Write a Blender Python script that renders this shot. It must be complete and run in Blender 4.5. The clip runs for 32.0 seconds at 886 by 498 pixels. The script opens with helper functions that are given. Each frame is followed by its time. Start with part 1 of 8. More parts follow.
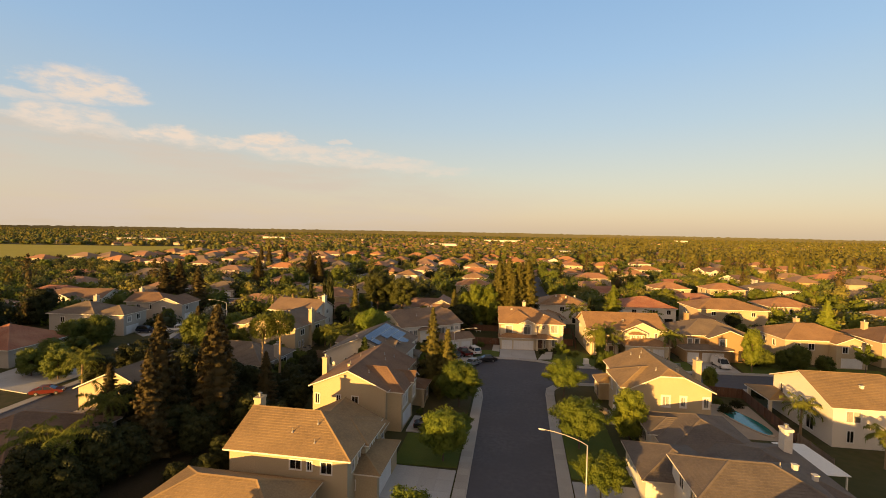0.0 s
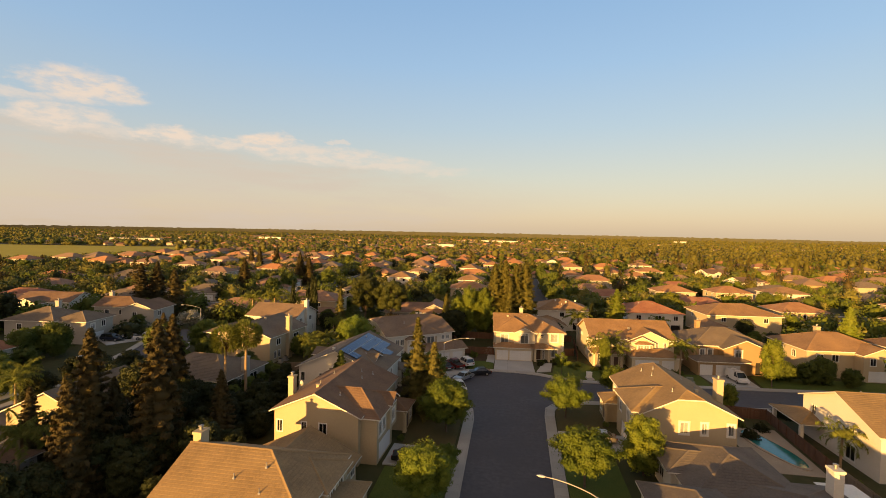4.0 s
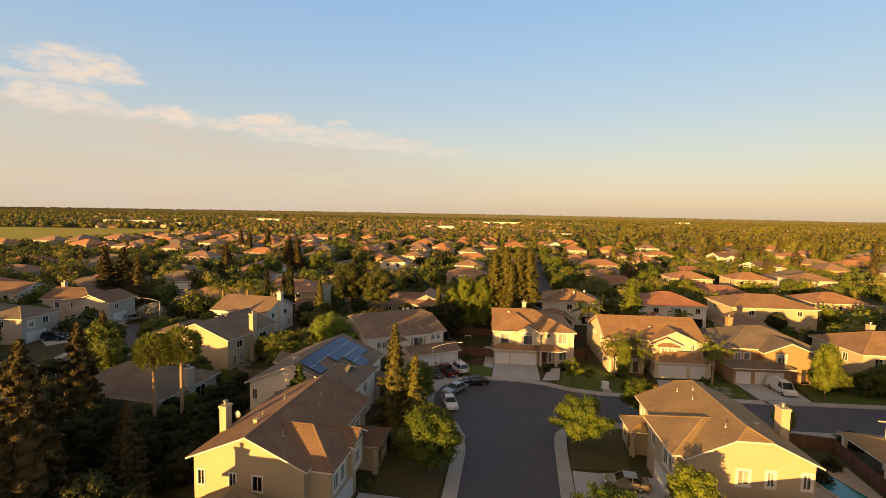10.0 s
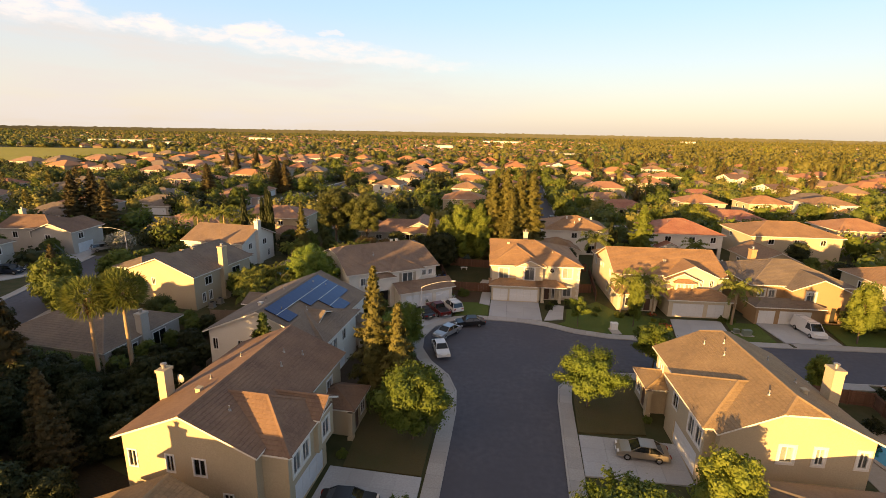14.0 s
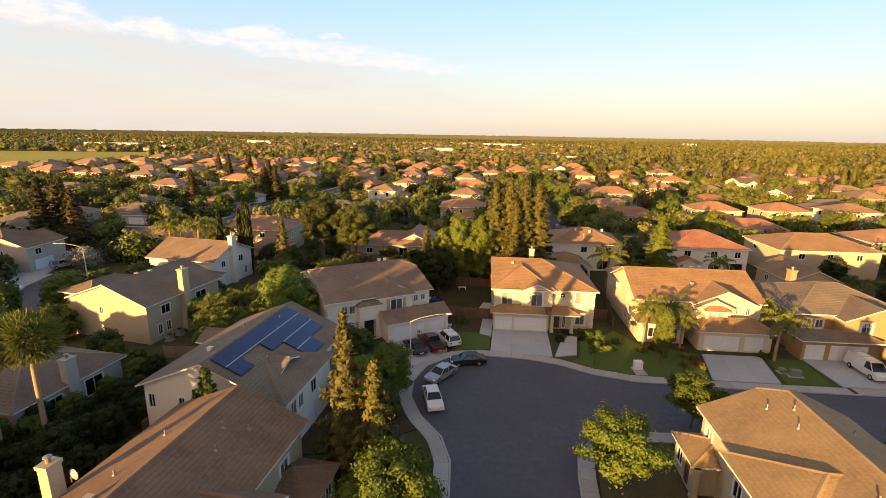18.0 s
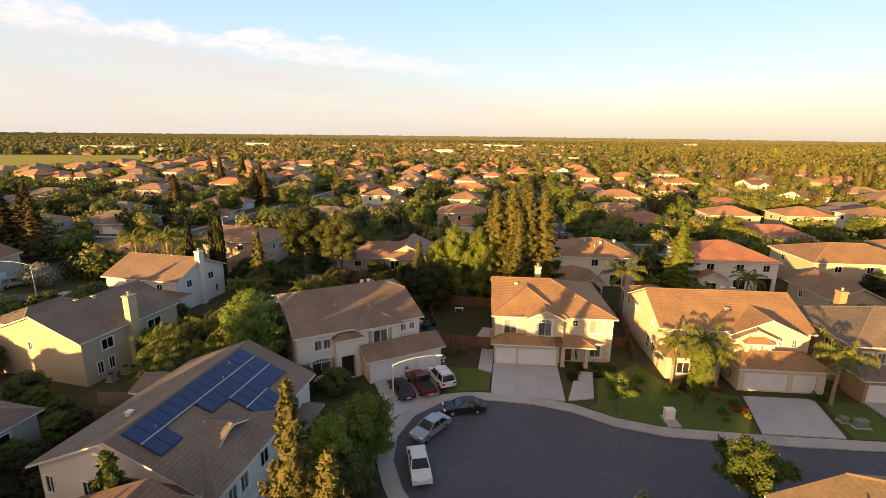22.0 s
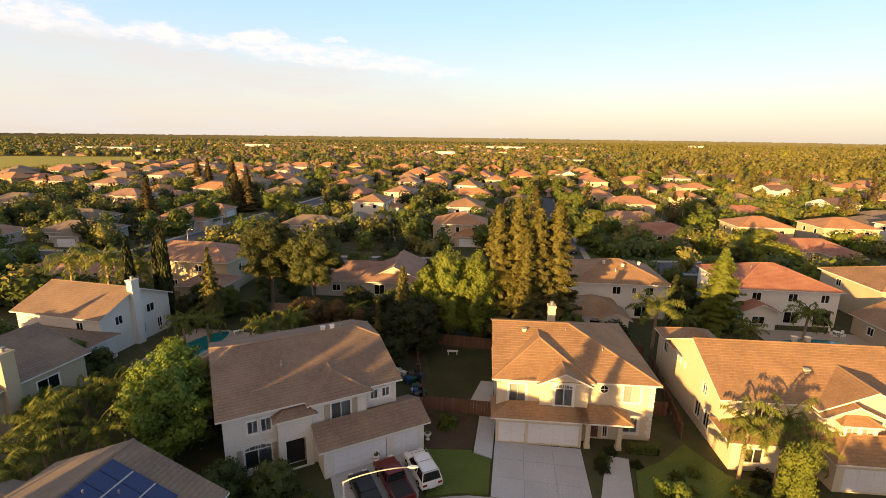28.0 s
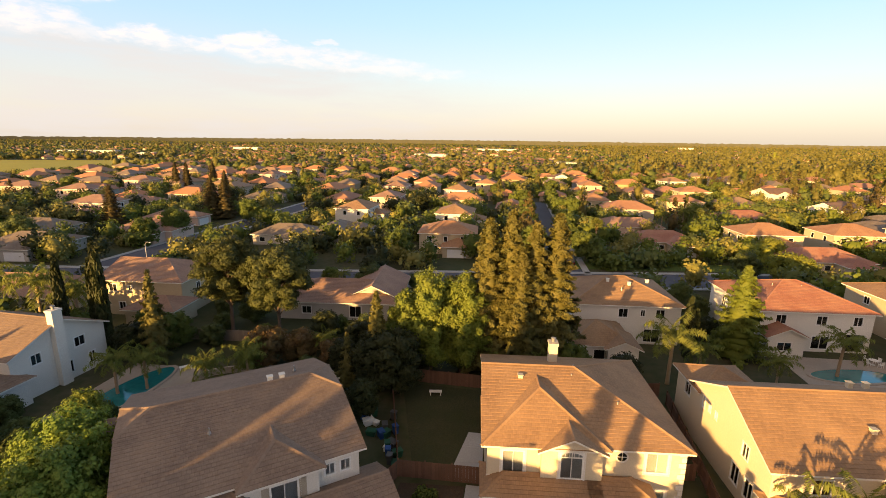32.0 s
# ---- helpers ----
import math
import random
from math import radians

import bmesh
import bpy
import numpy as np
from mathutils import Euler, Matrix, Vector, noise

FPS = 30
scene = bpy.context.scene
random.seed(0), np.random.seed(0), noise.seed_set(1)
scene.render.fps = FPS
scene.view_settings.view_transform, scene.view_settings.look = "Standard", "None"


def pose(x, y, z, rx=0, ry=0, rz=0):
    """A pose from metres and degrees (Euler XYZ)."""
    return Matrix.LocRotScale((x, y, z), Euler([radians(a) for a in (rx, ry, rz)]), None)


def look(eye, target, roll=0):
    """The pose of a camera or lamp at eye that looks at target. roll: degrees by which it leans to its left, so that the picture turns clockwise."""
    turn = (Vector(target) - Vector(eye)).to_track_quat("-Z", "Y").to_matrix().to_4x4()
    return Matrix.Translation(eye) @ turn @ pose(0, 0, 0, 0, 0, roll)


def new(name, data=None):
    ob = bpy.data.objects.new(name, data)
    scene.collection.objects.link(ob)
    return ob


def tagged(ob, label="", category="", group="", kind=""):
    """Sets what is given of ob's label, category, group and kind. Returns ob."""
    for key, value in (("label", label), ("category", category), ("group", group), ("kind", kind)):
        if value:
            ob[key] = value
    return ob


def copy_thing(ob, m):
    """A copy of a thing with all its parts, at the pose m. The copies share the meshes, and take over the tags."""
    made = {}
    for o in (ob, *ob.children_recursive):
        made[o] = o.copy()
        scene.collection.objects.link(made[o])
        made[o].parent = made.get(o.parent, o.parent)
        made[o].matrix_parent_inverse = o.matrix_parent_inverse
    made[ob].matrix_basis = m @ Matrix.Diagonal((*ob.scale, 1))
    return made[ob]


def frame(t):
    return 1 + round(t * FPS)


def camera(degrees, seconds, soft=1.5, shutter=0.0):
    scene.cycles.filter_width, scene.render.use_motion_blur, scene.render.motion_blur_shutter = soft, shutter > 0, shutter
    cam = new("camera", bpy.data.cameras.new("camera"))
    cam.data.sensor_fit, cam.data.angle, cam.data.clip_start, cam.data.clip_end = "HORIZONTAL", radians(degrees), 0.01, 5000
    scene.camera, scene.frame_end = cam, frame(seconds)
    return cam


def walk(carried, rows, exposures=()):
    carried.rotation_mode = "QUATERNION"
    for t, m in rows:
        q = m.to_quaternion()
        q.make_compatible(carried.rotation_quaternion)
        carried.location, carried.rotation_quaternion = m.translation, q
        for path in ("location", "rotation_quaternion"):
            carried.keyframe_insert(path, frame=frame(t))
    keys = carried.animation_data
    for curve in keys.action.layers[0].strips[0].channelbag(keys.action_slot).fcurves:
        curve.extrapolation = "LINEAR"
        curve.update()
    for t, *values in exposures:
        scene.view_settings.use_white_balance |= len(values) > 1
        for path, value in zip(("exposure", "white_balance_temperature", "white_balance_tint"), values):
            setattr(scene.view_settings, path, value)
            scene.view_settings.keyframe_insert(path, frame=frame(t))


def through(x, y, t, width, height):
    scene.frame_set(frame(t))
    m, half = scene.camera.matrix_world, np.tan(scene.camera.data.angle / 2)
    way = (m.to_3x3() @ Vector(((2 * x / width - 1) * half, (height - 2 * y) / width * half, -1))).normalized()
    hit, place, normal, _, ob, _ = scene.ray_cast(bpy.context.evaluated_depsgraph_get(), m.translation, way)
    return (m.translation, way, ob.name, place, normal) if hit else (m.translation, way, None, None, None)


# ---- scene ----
cam = camera(87.0, 32.0, soft=0.8)
PATH = [
    (0, (1.19, -3.261, 28.527), (0.865, -1.289, 28.457), 1.1),
    (0.5, (1.289, -2.161, 28.432), (0.967, -0.188, 28.365), 1.1),
    (1, (1.43, -1.011, 28.424), (1.11, 0.962, 28.359), 1.1),
    (1.5, (1.508, 0.208, 28.409), (1.19, 2.181, 28.341), 1.1),
    (2, (1.514, 1.395, 28.427), (1.198, 3.369, 28.36), 1.1),
    (2.5, (1.658, 2.576, 28.504), (1.341, 4.55, 28.436), 1.1),
    (3, (1.668, 3.771, 28.492), (1.351, 5.745, 28.424), 1.1),
    (3.5, (1.588, 5.102, 28.506), (1.271, 7.075, 28.438), 1.2),
    (5.5, (1.351, 10.28, 28.579), (1.031, 12.253, 28.509), 1.1),
    (6, (1.309, 11.586, 28.747), (0.989, 13.559, 28.672), 1.2),
    (6.5, (1.179, 12.893, 28.66), (0.858, 14.866, 28.59), 1.2),
    (7, (1.252, 14.246, 28.697), (0.93, 16.219, 28.63), 1.1),
    (7.5, (1.286, 15.603, 28.771), (0.965, 17.575, 28.697), 1.2),
    (8, (1.223, 17.042, 28.803), (0.905, 19.013, 28.687), 1.3),
    (8.5, (1.215, 18.379, 28.831), (0.897, 20.349, 28.699), 1.3),
    (9, (1.288, 19.715, 28.87), (0.969, 21.685, 28.733), 1.1),
    (9.5, (1.193, 21.086, 28.735), (0.873, 23.056, 28.601), 1.2),
    (10, (1.156, 22.446, 28.866), (0.835, 24.415, 28.718), 1.1),
    (10.5, (1.031, 23.912, 28.887), (0.717, 25.864, 28.587), 1.2),
    (11, (0.992, 25.375, 28.874), (0.681, 27.302, 28.44), 1.1),
    (11.5, (0.844, 26.723, 28.787), (0.538, 28.643, 28.316), 1.1),
    (12, (0.821, 27.897, 28.667), (0.517, 29.816, 28.19), 1.0),
    (12.5, (0.829, 29.202, 28.583), (0.525, 31.119, 28.102), 1.0),
    (13, (0.79, 30.546, 28.555), (0.487, 32.463, 28.075), 1.0),
    (13.5, (0.7, 31.882, 28.637), (0.397, 33.799, 28.155), 1.1),
    (15.5, (0.397, 37.434, 28.777), (0.095, 39.353, 28.3), 1.1),
    (16, (0.245, 38.76, 28.865), (-0.057, 40.679, 28.389), 1.1),
    (16.5, (0.189, 40.087, 28.923), (-0.113, 42.007, 28.45), 1.1),
    (17, (0.002, 41.497, 28.966), (-0.299, 43.417, 28.493), 1.1),
    (17.5, (-0.163, 42.886, 29.0), (-0.465, 44.806, 28.526), 1.1),
    (18, (-0.245, 44.275, 29.081), (-0.55, 46.194, 28.609), 1.0),
    (18.5, (-0.391, 45.674, 29.08), (-0.696, 47.593, 28.608), 0.9),
    (19, (-0.425, 47.005, 28.998), (-0.732, 48.925, 28.527), 0.9),
    (19.5, (-0.494, 48.42, 29.072), (-0.801, 50.338, 28.6), 0.8),
    (20, (-0.517, 49.769, 29.057), (-0.827, 51.688, 28.588), 0.7),
    (20.5, (-0.632, 51.089, 29.054), (-0.941, 53.008, 28.583), 0.7),
    (21, (-0.67, 52.324, 29.042), (-0.98, 54.242, 28.57), 0.7),
    (21.5, (-0.715, 53.606, 29.068), (-1.023, 55.525, 28.599), 0.8),
    (22, (-0.771, 54.944, 29.153), (-1.081, 56.864, 28.686), 0.7),
    (22.5, (-0.807, 56.288, 29.202), (-1.118, 58.208, 28.734), 0.7),
    (23, (-0.945, 57.578, 29.162), (-1.256, 59.498, 28.696), 0.7),
    (23.5, (-0.965, 58.878, 29.234), (-1.278, 60.797, 28.767), 0.7),
    (24, (-0.993, 60.279, 29.248), (-1.306, 62.199, 28.784), 0.7),
    (24.5, (-1.042, 61.626, 29.269), (-1.356, 63.545, 28.805), 0.7),
    (25, (-1.047, 62.878, 29.269), (-1.363, 64.797, 28.804), 0.7),
    (25.5, (-1.14, 64.171, 29.272), (-1.455, 66.09, 28.806), 0.8),
    (27.5, (-1.563, 69.558, 29.313), (-1.881, 71.477, 28.849), 0.9),
    (28, (-1.628, 70.869, 29.333), (-1.948, 72.788, 28.872), 0.8),
    (28.5, (-1.67, 72.302, 29.4), (-1.991, 74.222, 28.938), 0.7),
    (29, (-1.769, 73.648, 29.476), (-2.067, 75.571, 29.015), 0.7),
    (29.5, (-1.859, 75.011, 29.508), (-2.143, 76.936, 29.046), 0.7),
    (30, (-1.932, 76.372, 29.521), (-2.212, 78.297, 29.056), 0.7),
    (30.5, (-1.955, 77.775, 29.453), (-2.237, 79.701, 28.991), 0.6),
    (31, (-1.999, 79.123, 29.476), (-2.283, 81.049, 29.016), 0.6),
    (31.5, (-1.985, 80.171, 29.433), (-2.27, 82.097, 28.978), 0.7),
    (32, (-1.956, 80.951, 29.387), (-2.243, 82.878, 28.936), 0.7),
]
EXPOSE = [(0.0, 1.36, 7700, 14), (9.8, 1.38, 7700, 14), (10.4, 1.54, 7450, 15), (11.2, 1.70, 7000, 15), (12.4, 1.80, 6800, 14), (14.0, 1.85, 6700, 14), (32.0, 1.89, 6500, 13)]
walk(cam, [(t, look(eye, aim, roll)) for t, eye, aim, roll in PATH], EXPOSE)

# ---- light ----
SUN_AZ = math.radians(206.5)
SUN_EL = math.radians(4.8)
world = bpy.data.worlds.new("evening_sky")
scene.world = world
world.use_nodes = True
WN, WL = world.node_tree.nodes, world.node_tree.links
WN.clear()
w_out = WN.new("ShaderNodeOutputWorld")
w_bg = WN.new("ShaderNodeBackground")
w_sky = WN.new("ShaderNodeTexSky")
w_sky.sky_type = 'NISHITA'
w_sky.sun_disc = False
w_sky.sun_elevation = SUN_EL
w_sky.sun_rotation = SUN_AZ
w_sky.air_density, w_sky.dust_density, w_sky.ozone_density = 1.0, 1.4, 1.6


def w_math(op, a, b=None, c=None):
    k = WN.new("ShaderNodeMath")
    k.operation = op
    for i, v in enumerate((a, b, c)):
        if isinstance(v, bpy.types.NodeSocket):
            WL.new(v, k.inputs[i])
        elif v is not None:
            k.inputs[i].default_value = v
    return k.outputs[0]


def w_step(v, lo, hi):
    k = WN.new("ShaderNodeMapRange")
    k.interpolation_type = 'SMOOTHSTEP'
    k.inputs[1].default_value, k.inputs[2].default_value = lo, hi
    WL.new(v, k.inputs[0])
    return k.outputs[0]


def w_mix(fac, a, b):
    k = WN.new("ShaderNodeMix")
    k.data_type = 'RGBA'
    for i, v in ((0, fac), (6, a), (7, b)):
        if isinstance(v, bpy.types.NodeSocket):
            WL.new(v, k.inputs[i])
        else:
            k.inputs[i].default_value = v
    return k.outputs[2]


def w_noise(u, v, su, sv, detail, seed):
    c = WN.new("ShaderNodeCombineXYZ")
    WL.new(w_math('MULTIPLY', u, su), c.inputs[0])
    WL.new(w_math('MULTIPLY', v, sv), c.inputs[1])
    c.inputs[2].default_value = seed
    t = WN.new("ShaderNodeTexNoise")
    t.inputs["Scale"].default_value, t.inputs["Detail"].default_value, t.inputs["Roughness"].default_value = 1.0, detail, 0.6
    WL.new(c.outputs[0], t.inputs["Vector"])
    return t.outputs[0]


w_dir = WN.new("ShaderNodeTexCoord").outputs["Generated"]
w_sep = WN.new("ShaderNodeSeparateXYZ")
WL.new(w_dir, w_sep.inputs[0])
w_az = w_math('ARCTAN2', w_math('MULTIPLY', w_sep.outputs[0], -1.0), w_sep.outputs[1])
w_el = w_math('ARCSINE', w_sep.outputs[2])
w_ramp = WN.new("ShaderNodeValToRGB")
WL.new(w_math('MULTIPLY', w_el, 1.0 / 1.2), w_ramp.inputs[0])
RAMP = [(0.0, (0.80, 0.69, 0.55)), (0.03, (0.81, 0.73, 0.61)), (0.10, (0.665, 0.725, 0.75)), (0.18, (0.49, 0.69, 0.92)), (0.28, (0.355, 0.635, 1.04)), (0.40, (0.265, 0.55, 1.01)), (0.58, (0.275, 0.305, 0.345)), (1.0, (0.235, 0.245, 0.255))]
while len(w_ramp.color_ramp.elements) < len(RAMP):
    w_ramp.color_ramp.elements.new(0.5)
for el, (pos, c) in zip(w_ramp.color_ramp.elements, RAMP):
    el.position, el.color = pos, (*c, 1)
# a thin sheet of evening cloud in the north-west, with puffs along its upper edge
warp_u = w_math('MULTIPLY_ADD', w_noise(w_az, w_el, 16.0, 34.0, 6.0, 2.0), 0.16, -0.08)
warp_v = w_math('MULTIPLY_ADD', w_noise(w_az, w_el, 18.0, 44.0, 6.0, 7.0), 0.036, -0.018)
cloud_u, cloud_v = w_math('ADD', w_az, warp_u), w_math('ADD', w_el, warp_v)
edge = w_math('MULTIPLY_ADD', w_az, 0.075, 0.118)
sheet = w_math('MULTIPLY', w_step(w_math('SUBTRACT', edge, cloud_v), -0.003, 0.032), w_step(w_az, -0.25, 0.45))
streak = w_step(w_noise(w_az, w_el, 4.0, 24.0, 5.0, 5.0), 0.36, 0.66)
sheet = w_math('MULTIPLY', sheet, w_math('MULTIPLY_ADD', streak, 0.44, 0.34))
PUFFS = [(0.815, 0.230, 0.085, 0.030, 0.9), (0.91, 0.203, 0.08, 0.010, 0.6), (0.845, 0.174, 0.085, 0.026, 0.85), (0.76, 0.166, 0.06, 0.012, 0.5), (0.69, 0.169, 0.06, 0.016, 0.95), (0.525, 0.170, 0.065, 0.020, 1.0), (0.61, 0.163, 0.08, 0.014, 0.75), (0.42, 0.155, 0.14, 0.020, 0.7), (0.30, 0.142, 0.13, 0.016, 0.6), (0.385, 0.181, 0.022, 0.006, 0.5), (0.20, 0.132, 0.10, 0.012, 0.45)]
puffs = None
for pu, pv, ru, rv, k in PUFFS:
    d2 = w_math('ADD', w_math('POWER', w_math('MULTIPLY', w_math('SUBTRACT', cloud_u, pu), 1 / ru), 2.0), w_math('POWER', w_math('MULTIPLY', w_math('SUBTRACT', cloud_v, pv), 1 / rv), 2.0))
    one = w_math('MULTIPLY', w_step(d2, 1.3, 0.15), k)
    puffs = one if puffs is None else w_math('MAXIMUM', puffs, one)
wisp = w_math('MULTIPLY_ADD', w_step(w_noise(w_az, w_el, 26.0, 70.0, 6.0, 9.0), 0.34, 0.60), 0.65, 0.35)
puffs = w_math('MULTIPLY', puffs, wisp)
w_dot = WN.new("ShaderNodeVectorMath")
w_dot.operation = 'DOT_PRODUCT'
WL.new(w_dir, w_dot.inputs[0])
w_dot.inputs[1].default_value = (math.sin(SUN_AZ), math.cos(SUN_AZ), 0.08)
glow = w_math('MULTIPLY', w_step(w_dot.outputs["Value"], 0.1, 1.0), 0.7)
sky_mix = w_mix(glow, w_mix(0.90, w_sky.outputs[0], w_ramp.outputs[0]), (1.7, 1.05, 0.55, 1.0))
sky_all = w_mix(puffs, w_mix(sheet, sky_mix, (0.83, 0.775, 0.715, 1.0)), (1.06, 0.96, 0.88, 1.0))
w_bg.inputs["Strength"].default_value = 0.29
WL.new(sky_all, w_bg.inputs["Color"])
WL.new(w_bg.outputs[0], w_out.inputs["Surface"])

sun_data = bpy.data.lights.new("sun", 'SUN')
sun_data.energy, sun_data.angle, sun_data.color = 4.7, math.radians(0.6), (1.0, 0.585, 0.19)
sun = new("sun", sun_data)
to_sun = Vector((math.sin(SUN_AZ) * math.cos(SUN_EL), math.cos(SUN_AZ) * math.cos(SUN_EL), math.sin(SUN_EL)))
sun.matrix_world = look(to_sun * 300, (0, 0, 0))


# ---- materials ----
def node_mat(name):
    m = bpy.data.materials.new(name)
    m.use_nodes = True
    n, l = m.node_tree.nodes, m.node_tree.links
    n.clear()
    out, bsdf = n.new("ShaderNodeOutputMaterial"), n.new("ShaderNodeBsdfPrincipled")
    l.new(bsdf.outputs[0], out.inputs["Surface"])
    return m, n, l, bsdf, out


def mixed(n, l, fac, a, b, blend='MIX'):
    mx = n.new("ShaderNodeMix")
    mx.data_type, mx.blend_type = 'RGBA', blend
    for i, v in ((0, fac), (6, a), (7, b)):
        if isinstance(v, bpy.types.NodeSocket):
            l.new(v, mx.inputs[i])
        elif i == 0:
            mx.inputs[0].default_value = v
        else:
            mx.inputs[i].default_value = (*v, 1)
    return mx.outputs[2]


def noise_at(n, l, coord, scale, detail=3.0, lo=0.35, hi=0.65):
    t = n.new("ShaderNodeTexNoise")
    t.inputs["Scale"].default_value, t.inputs["Detail"].default_value = scale, detail
    l.new(coord, t.inputs["Vector"])
    r = n.new("ShaderNodeMapRange")
    r.inputs[1].default_value, r.inputs[2].default_value = lo, hi
    l.new(t.outputs[0], r.inputs[0])
    return r.outputs[0]


def surface(name, c1, c2, big=0.4, small=6.0, rough=0.85, bump=0.3, dist=0.02, c3=None, metal=0.0, spec=0.3, rnd=0.0):
    """Two scales of variation in world space, with fine relief."""
    m, n, l, bsdf, out = node_mat(name)
    pos = n.new("ShaderNodeNewGeometry").outputs["Position"]
    a = noise_at(n, l, pos, big, 4.0)
    b = noise_at(n, l, pos, small, 5.0, 0.3, 0.7)
    col = mixed(n, l, a, c1, c2)
    col = mixed(n, l, b, col, c3 or tuple(0.5 * (p + q) * 0.86 for p, q in zip(c1, c2)))
    if rnd:
        info = n.new("ShaderNodeObjectInfo")
        h = n.new("ShaderNodeHueSaturation")
        r = n.new("ShaderNodeMapRange")
        r.inputs[3].default_value, r.inputs[4].default_value = 1 - rnd, 1 + rnd
        l.new(info.outputs["Random"], r.inputs[0])
        l.new(r.outputs[0], h.inputs["Value"])
        l.new(col, h.inputs["Color"])
        col = h.outputs[0]
    l.new(col, bsdf.inputs["Base Color"])
    bsdf.inputs["Roughness"].default_value = rough
    bsdf.inputs["Metallic"].default_value = metal
    bsdf.inputs["Specular IOR Level"].default_value = spec
    if bump:
        bp = n.new("ShaderNodeBump")
        bp.inputs["Strength"].default_value, bp.inputs["Distance"].default_value = bump, dist
        l.new(b, bp.inputs["Height"])
        l.new(bp.outputs[0], bsdf.inputs["Normal"])
    return m


def tile_mat(name, c1, c2, c3):
    """Flat concrete roof tiles: u runs along the course, v up the slope, both in metres."""
    m, n, l, bsdf, out = node_mat(name)
    uv = n.new("ShaderNodeUVMap").outputs[0]
    pos = n.new("ShaderNodeNewGeometry").outputs["Position"]
    br = n.new("ShaderNodeTexBrick")
    br.offset, br.squash = 0.5, 1.0
    for k, v in (("Scale", 1.0), ("Mortar Size", 0.014), ("Mortar Smooth", 0.4), ("Bias", 0.0), ("Brick Width", 0.31), ("Row Height", 0.36)):
        br.inputs[k].default_value = v
    br.inputs["Color1"].default_value = (*c1, 1)
    br.inputs["Color2"].default_value = (*c2, 1)
    br.inputs["Mortar"].default_value = (*(0.7 * v for v in c1), 1)
    l.new(uv, br.inputs["Vector"])
    a = noise_at(n, l, pos, 0.35, 4.0, 0.4, 0.75)
    b = noise_at(n, l, pos, 5.0, 5.0, 0.3, 0.7)
    col = mixed(n, l, a, br.outputs[0], c3)
    dark = mixed(n, l, b, (1, 1, 1), (0.82, 0.8, 0.78))
    col = mixed(n, l, 1.0, col, dark, 'MULTIPLY')
    l.new(col, bsdf.inputs["Base Color"])
    bsdf.inputs["Roughness"].default_value = 0.8
    bsdf.inputs["Specular IOR Level"].default_value = 0.25
    bp = n.new("ShaderNodeBump")
    bp.inputs["Strength"].default_value, bp.inputs["Distance"].default_value, bp.invert = 0.6, 0.02, True
    l.new(br.outputs["Fac"], bp.inputs["Height"])
    l.new(bp.outputs[0], bsdf.inputs["Normal"])
    return m


def leaf_mat(name, c1, c2, c3, through=0.28):
    m, n, l, bsdf, out = node_mat(name)
    geo = n.new("ShaderNodeNewGeometry")
    info = n.new("ShaderNodeObjectInfo")
    a = noise_at(n, l, geo.outputs["Position"], 0.5, 3.0)
    col = mixed(n, l, geo.outputs["Random Per Island"], c1, c2)
    k = n.new("ShaderNodeMath")
    k.operation = 'MULTIPLY'
    k.inputs[1].default_value = 0.55
    l.new(a, k.inputs[0])
    col = mixed(n, l, k.outputs[0], col, c3)
    h = n.new("ShaderNodeHueSaturation")
    r = n.new("ShaderNodeMapRange")
    r.inputs[3].default_value, r.inputs[4].default_value = 0.78, 1.22
    l.new(info.outputs["Random"], r.inputs[0])
    l.new(r.outputs[0], h.inputs["Value"])
    l.new(col, h.inputs["Color"])
    col = h.outputs[0]
    l.new(col, bsdf.inputs["Base Color"])
    bsdf.inputs["Roughness"].default_value = 0.6
    bsdf.inputs["Specular IOR Level"].default_value = 0.2
    tr = n.new("ShaderNodeBsdfTranslucent")
    l.new(col, tr.inputs["Color"])
    ms = n.new("ShaderNodeMixShader")
    ms.inputs[0].default_value = through
    l.new(bsdf.outputs[0], ms.inputs[1])
    l.new(tr.outputs[0], ms.inputs[2])
    l.new(ms.outputs[0], out.inputs["Surface"])
    return m


def glass_mat(name, tint=(0.62, 0.68, 0.68, 1)):
    m, n, l, bsdf, out = node_mat(name)
    tr, gl, fr, ms = (n.new(k) for k in ("ShaderNodeBsdfTransparent", "ShaderNodeBsdfGlossy", "ShaderNodeFresnel", "ShaderNodeMixShader"))
    tr.inputs[0].default_value = tint
    gl.inputs["Roughness"].default_value = 0.03
    fr.inputs[0].default_value = 1.7
    l.new(fr.outputs[0], ms.inputs[0])
    l.new(tr.outputs[0], ms.inputs[1])
    l.new(gl.outputs[0], ms.inputs[2])
    l.new(ms.outputs[0], out.inputs["Surface"])
    return m


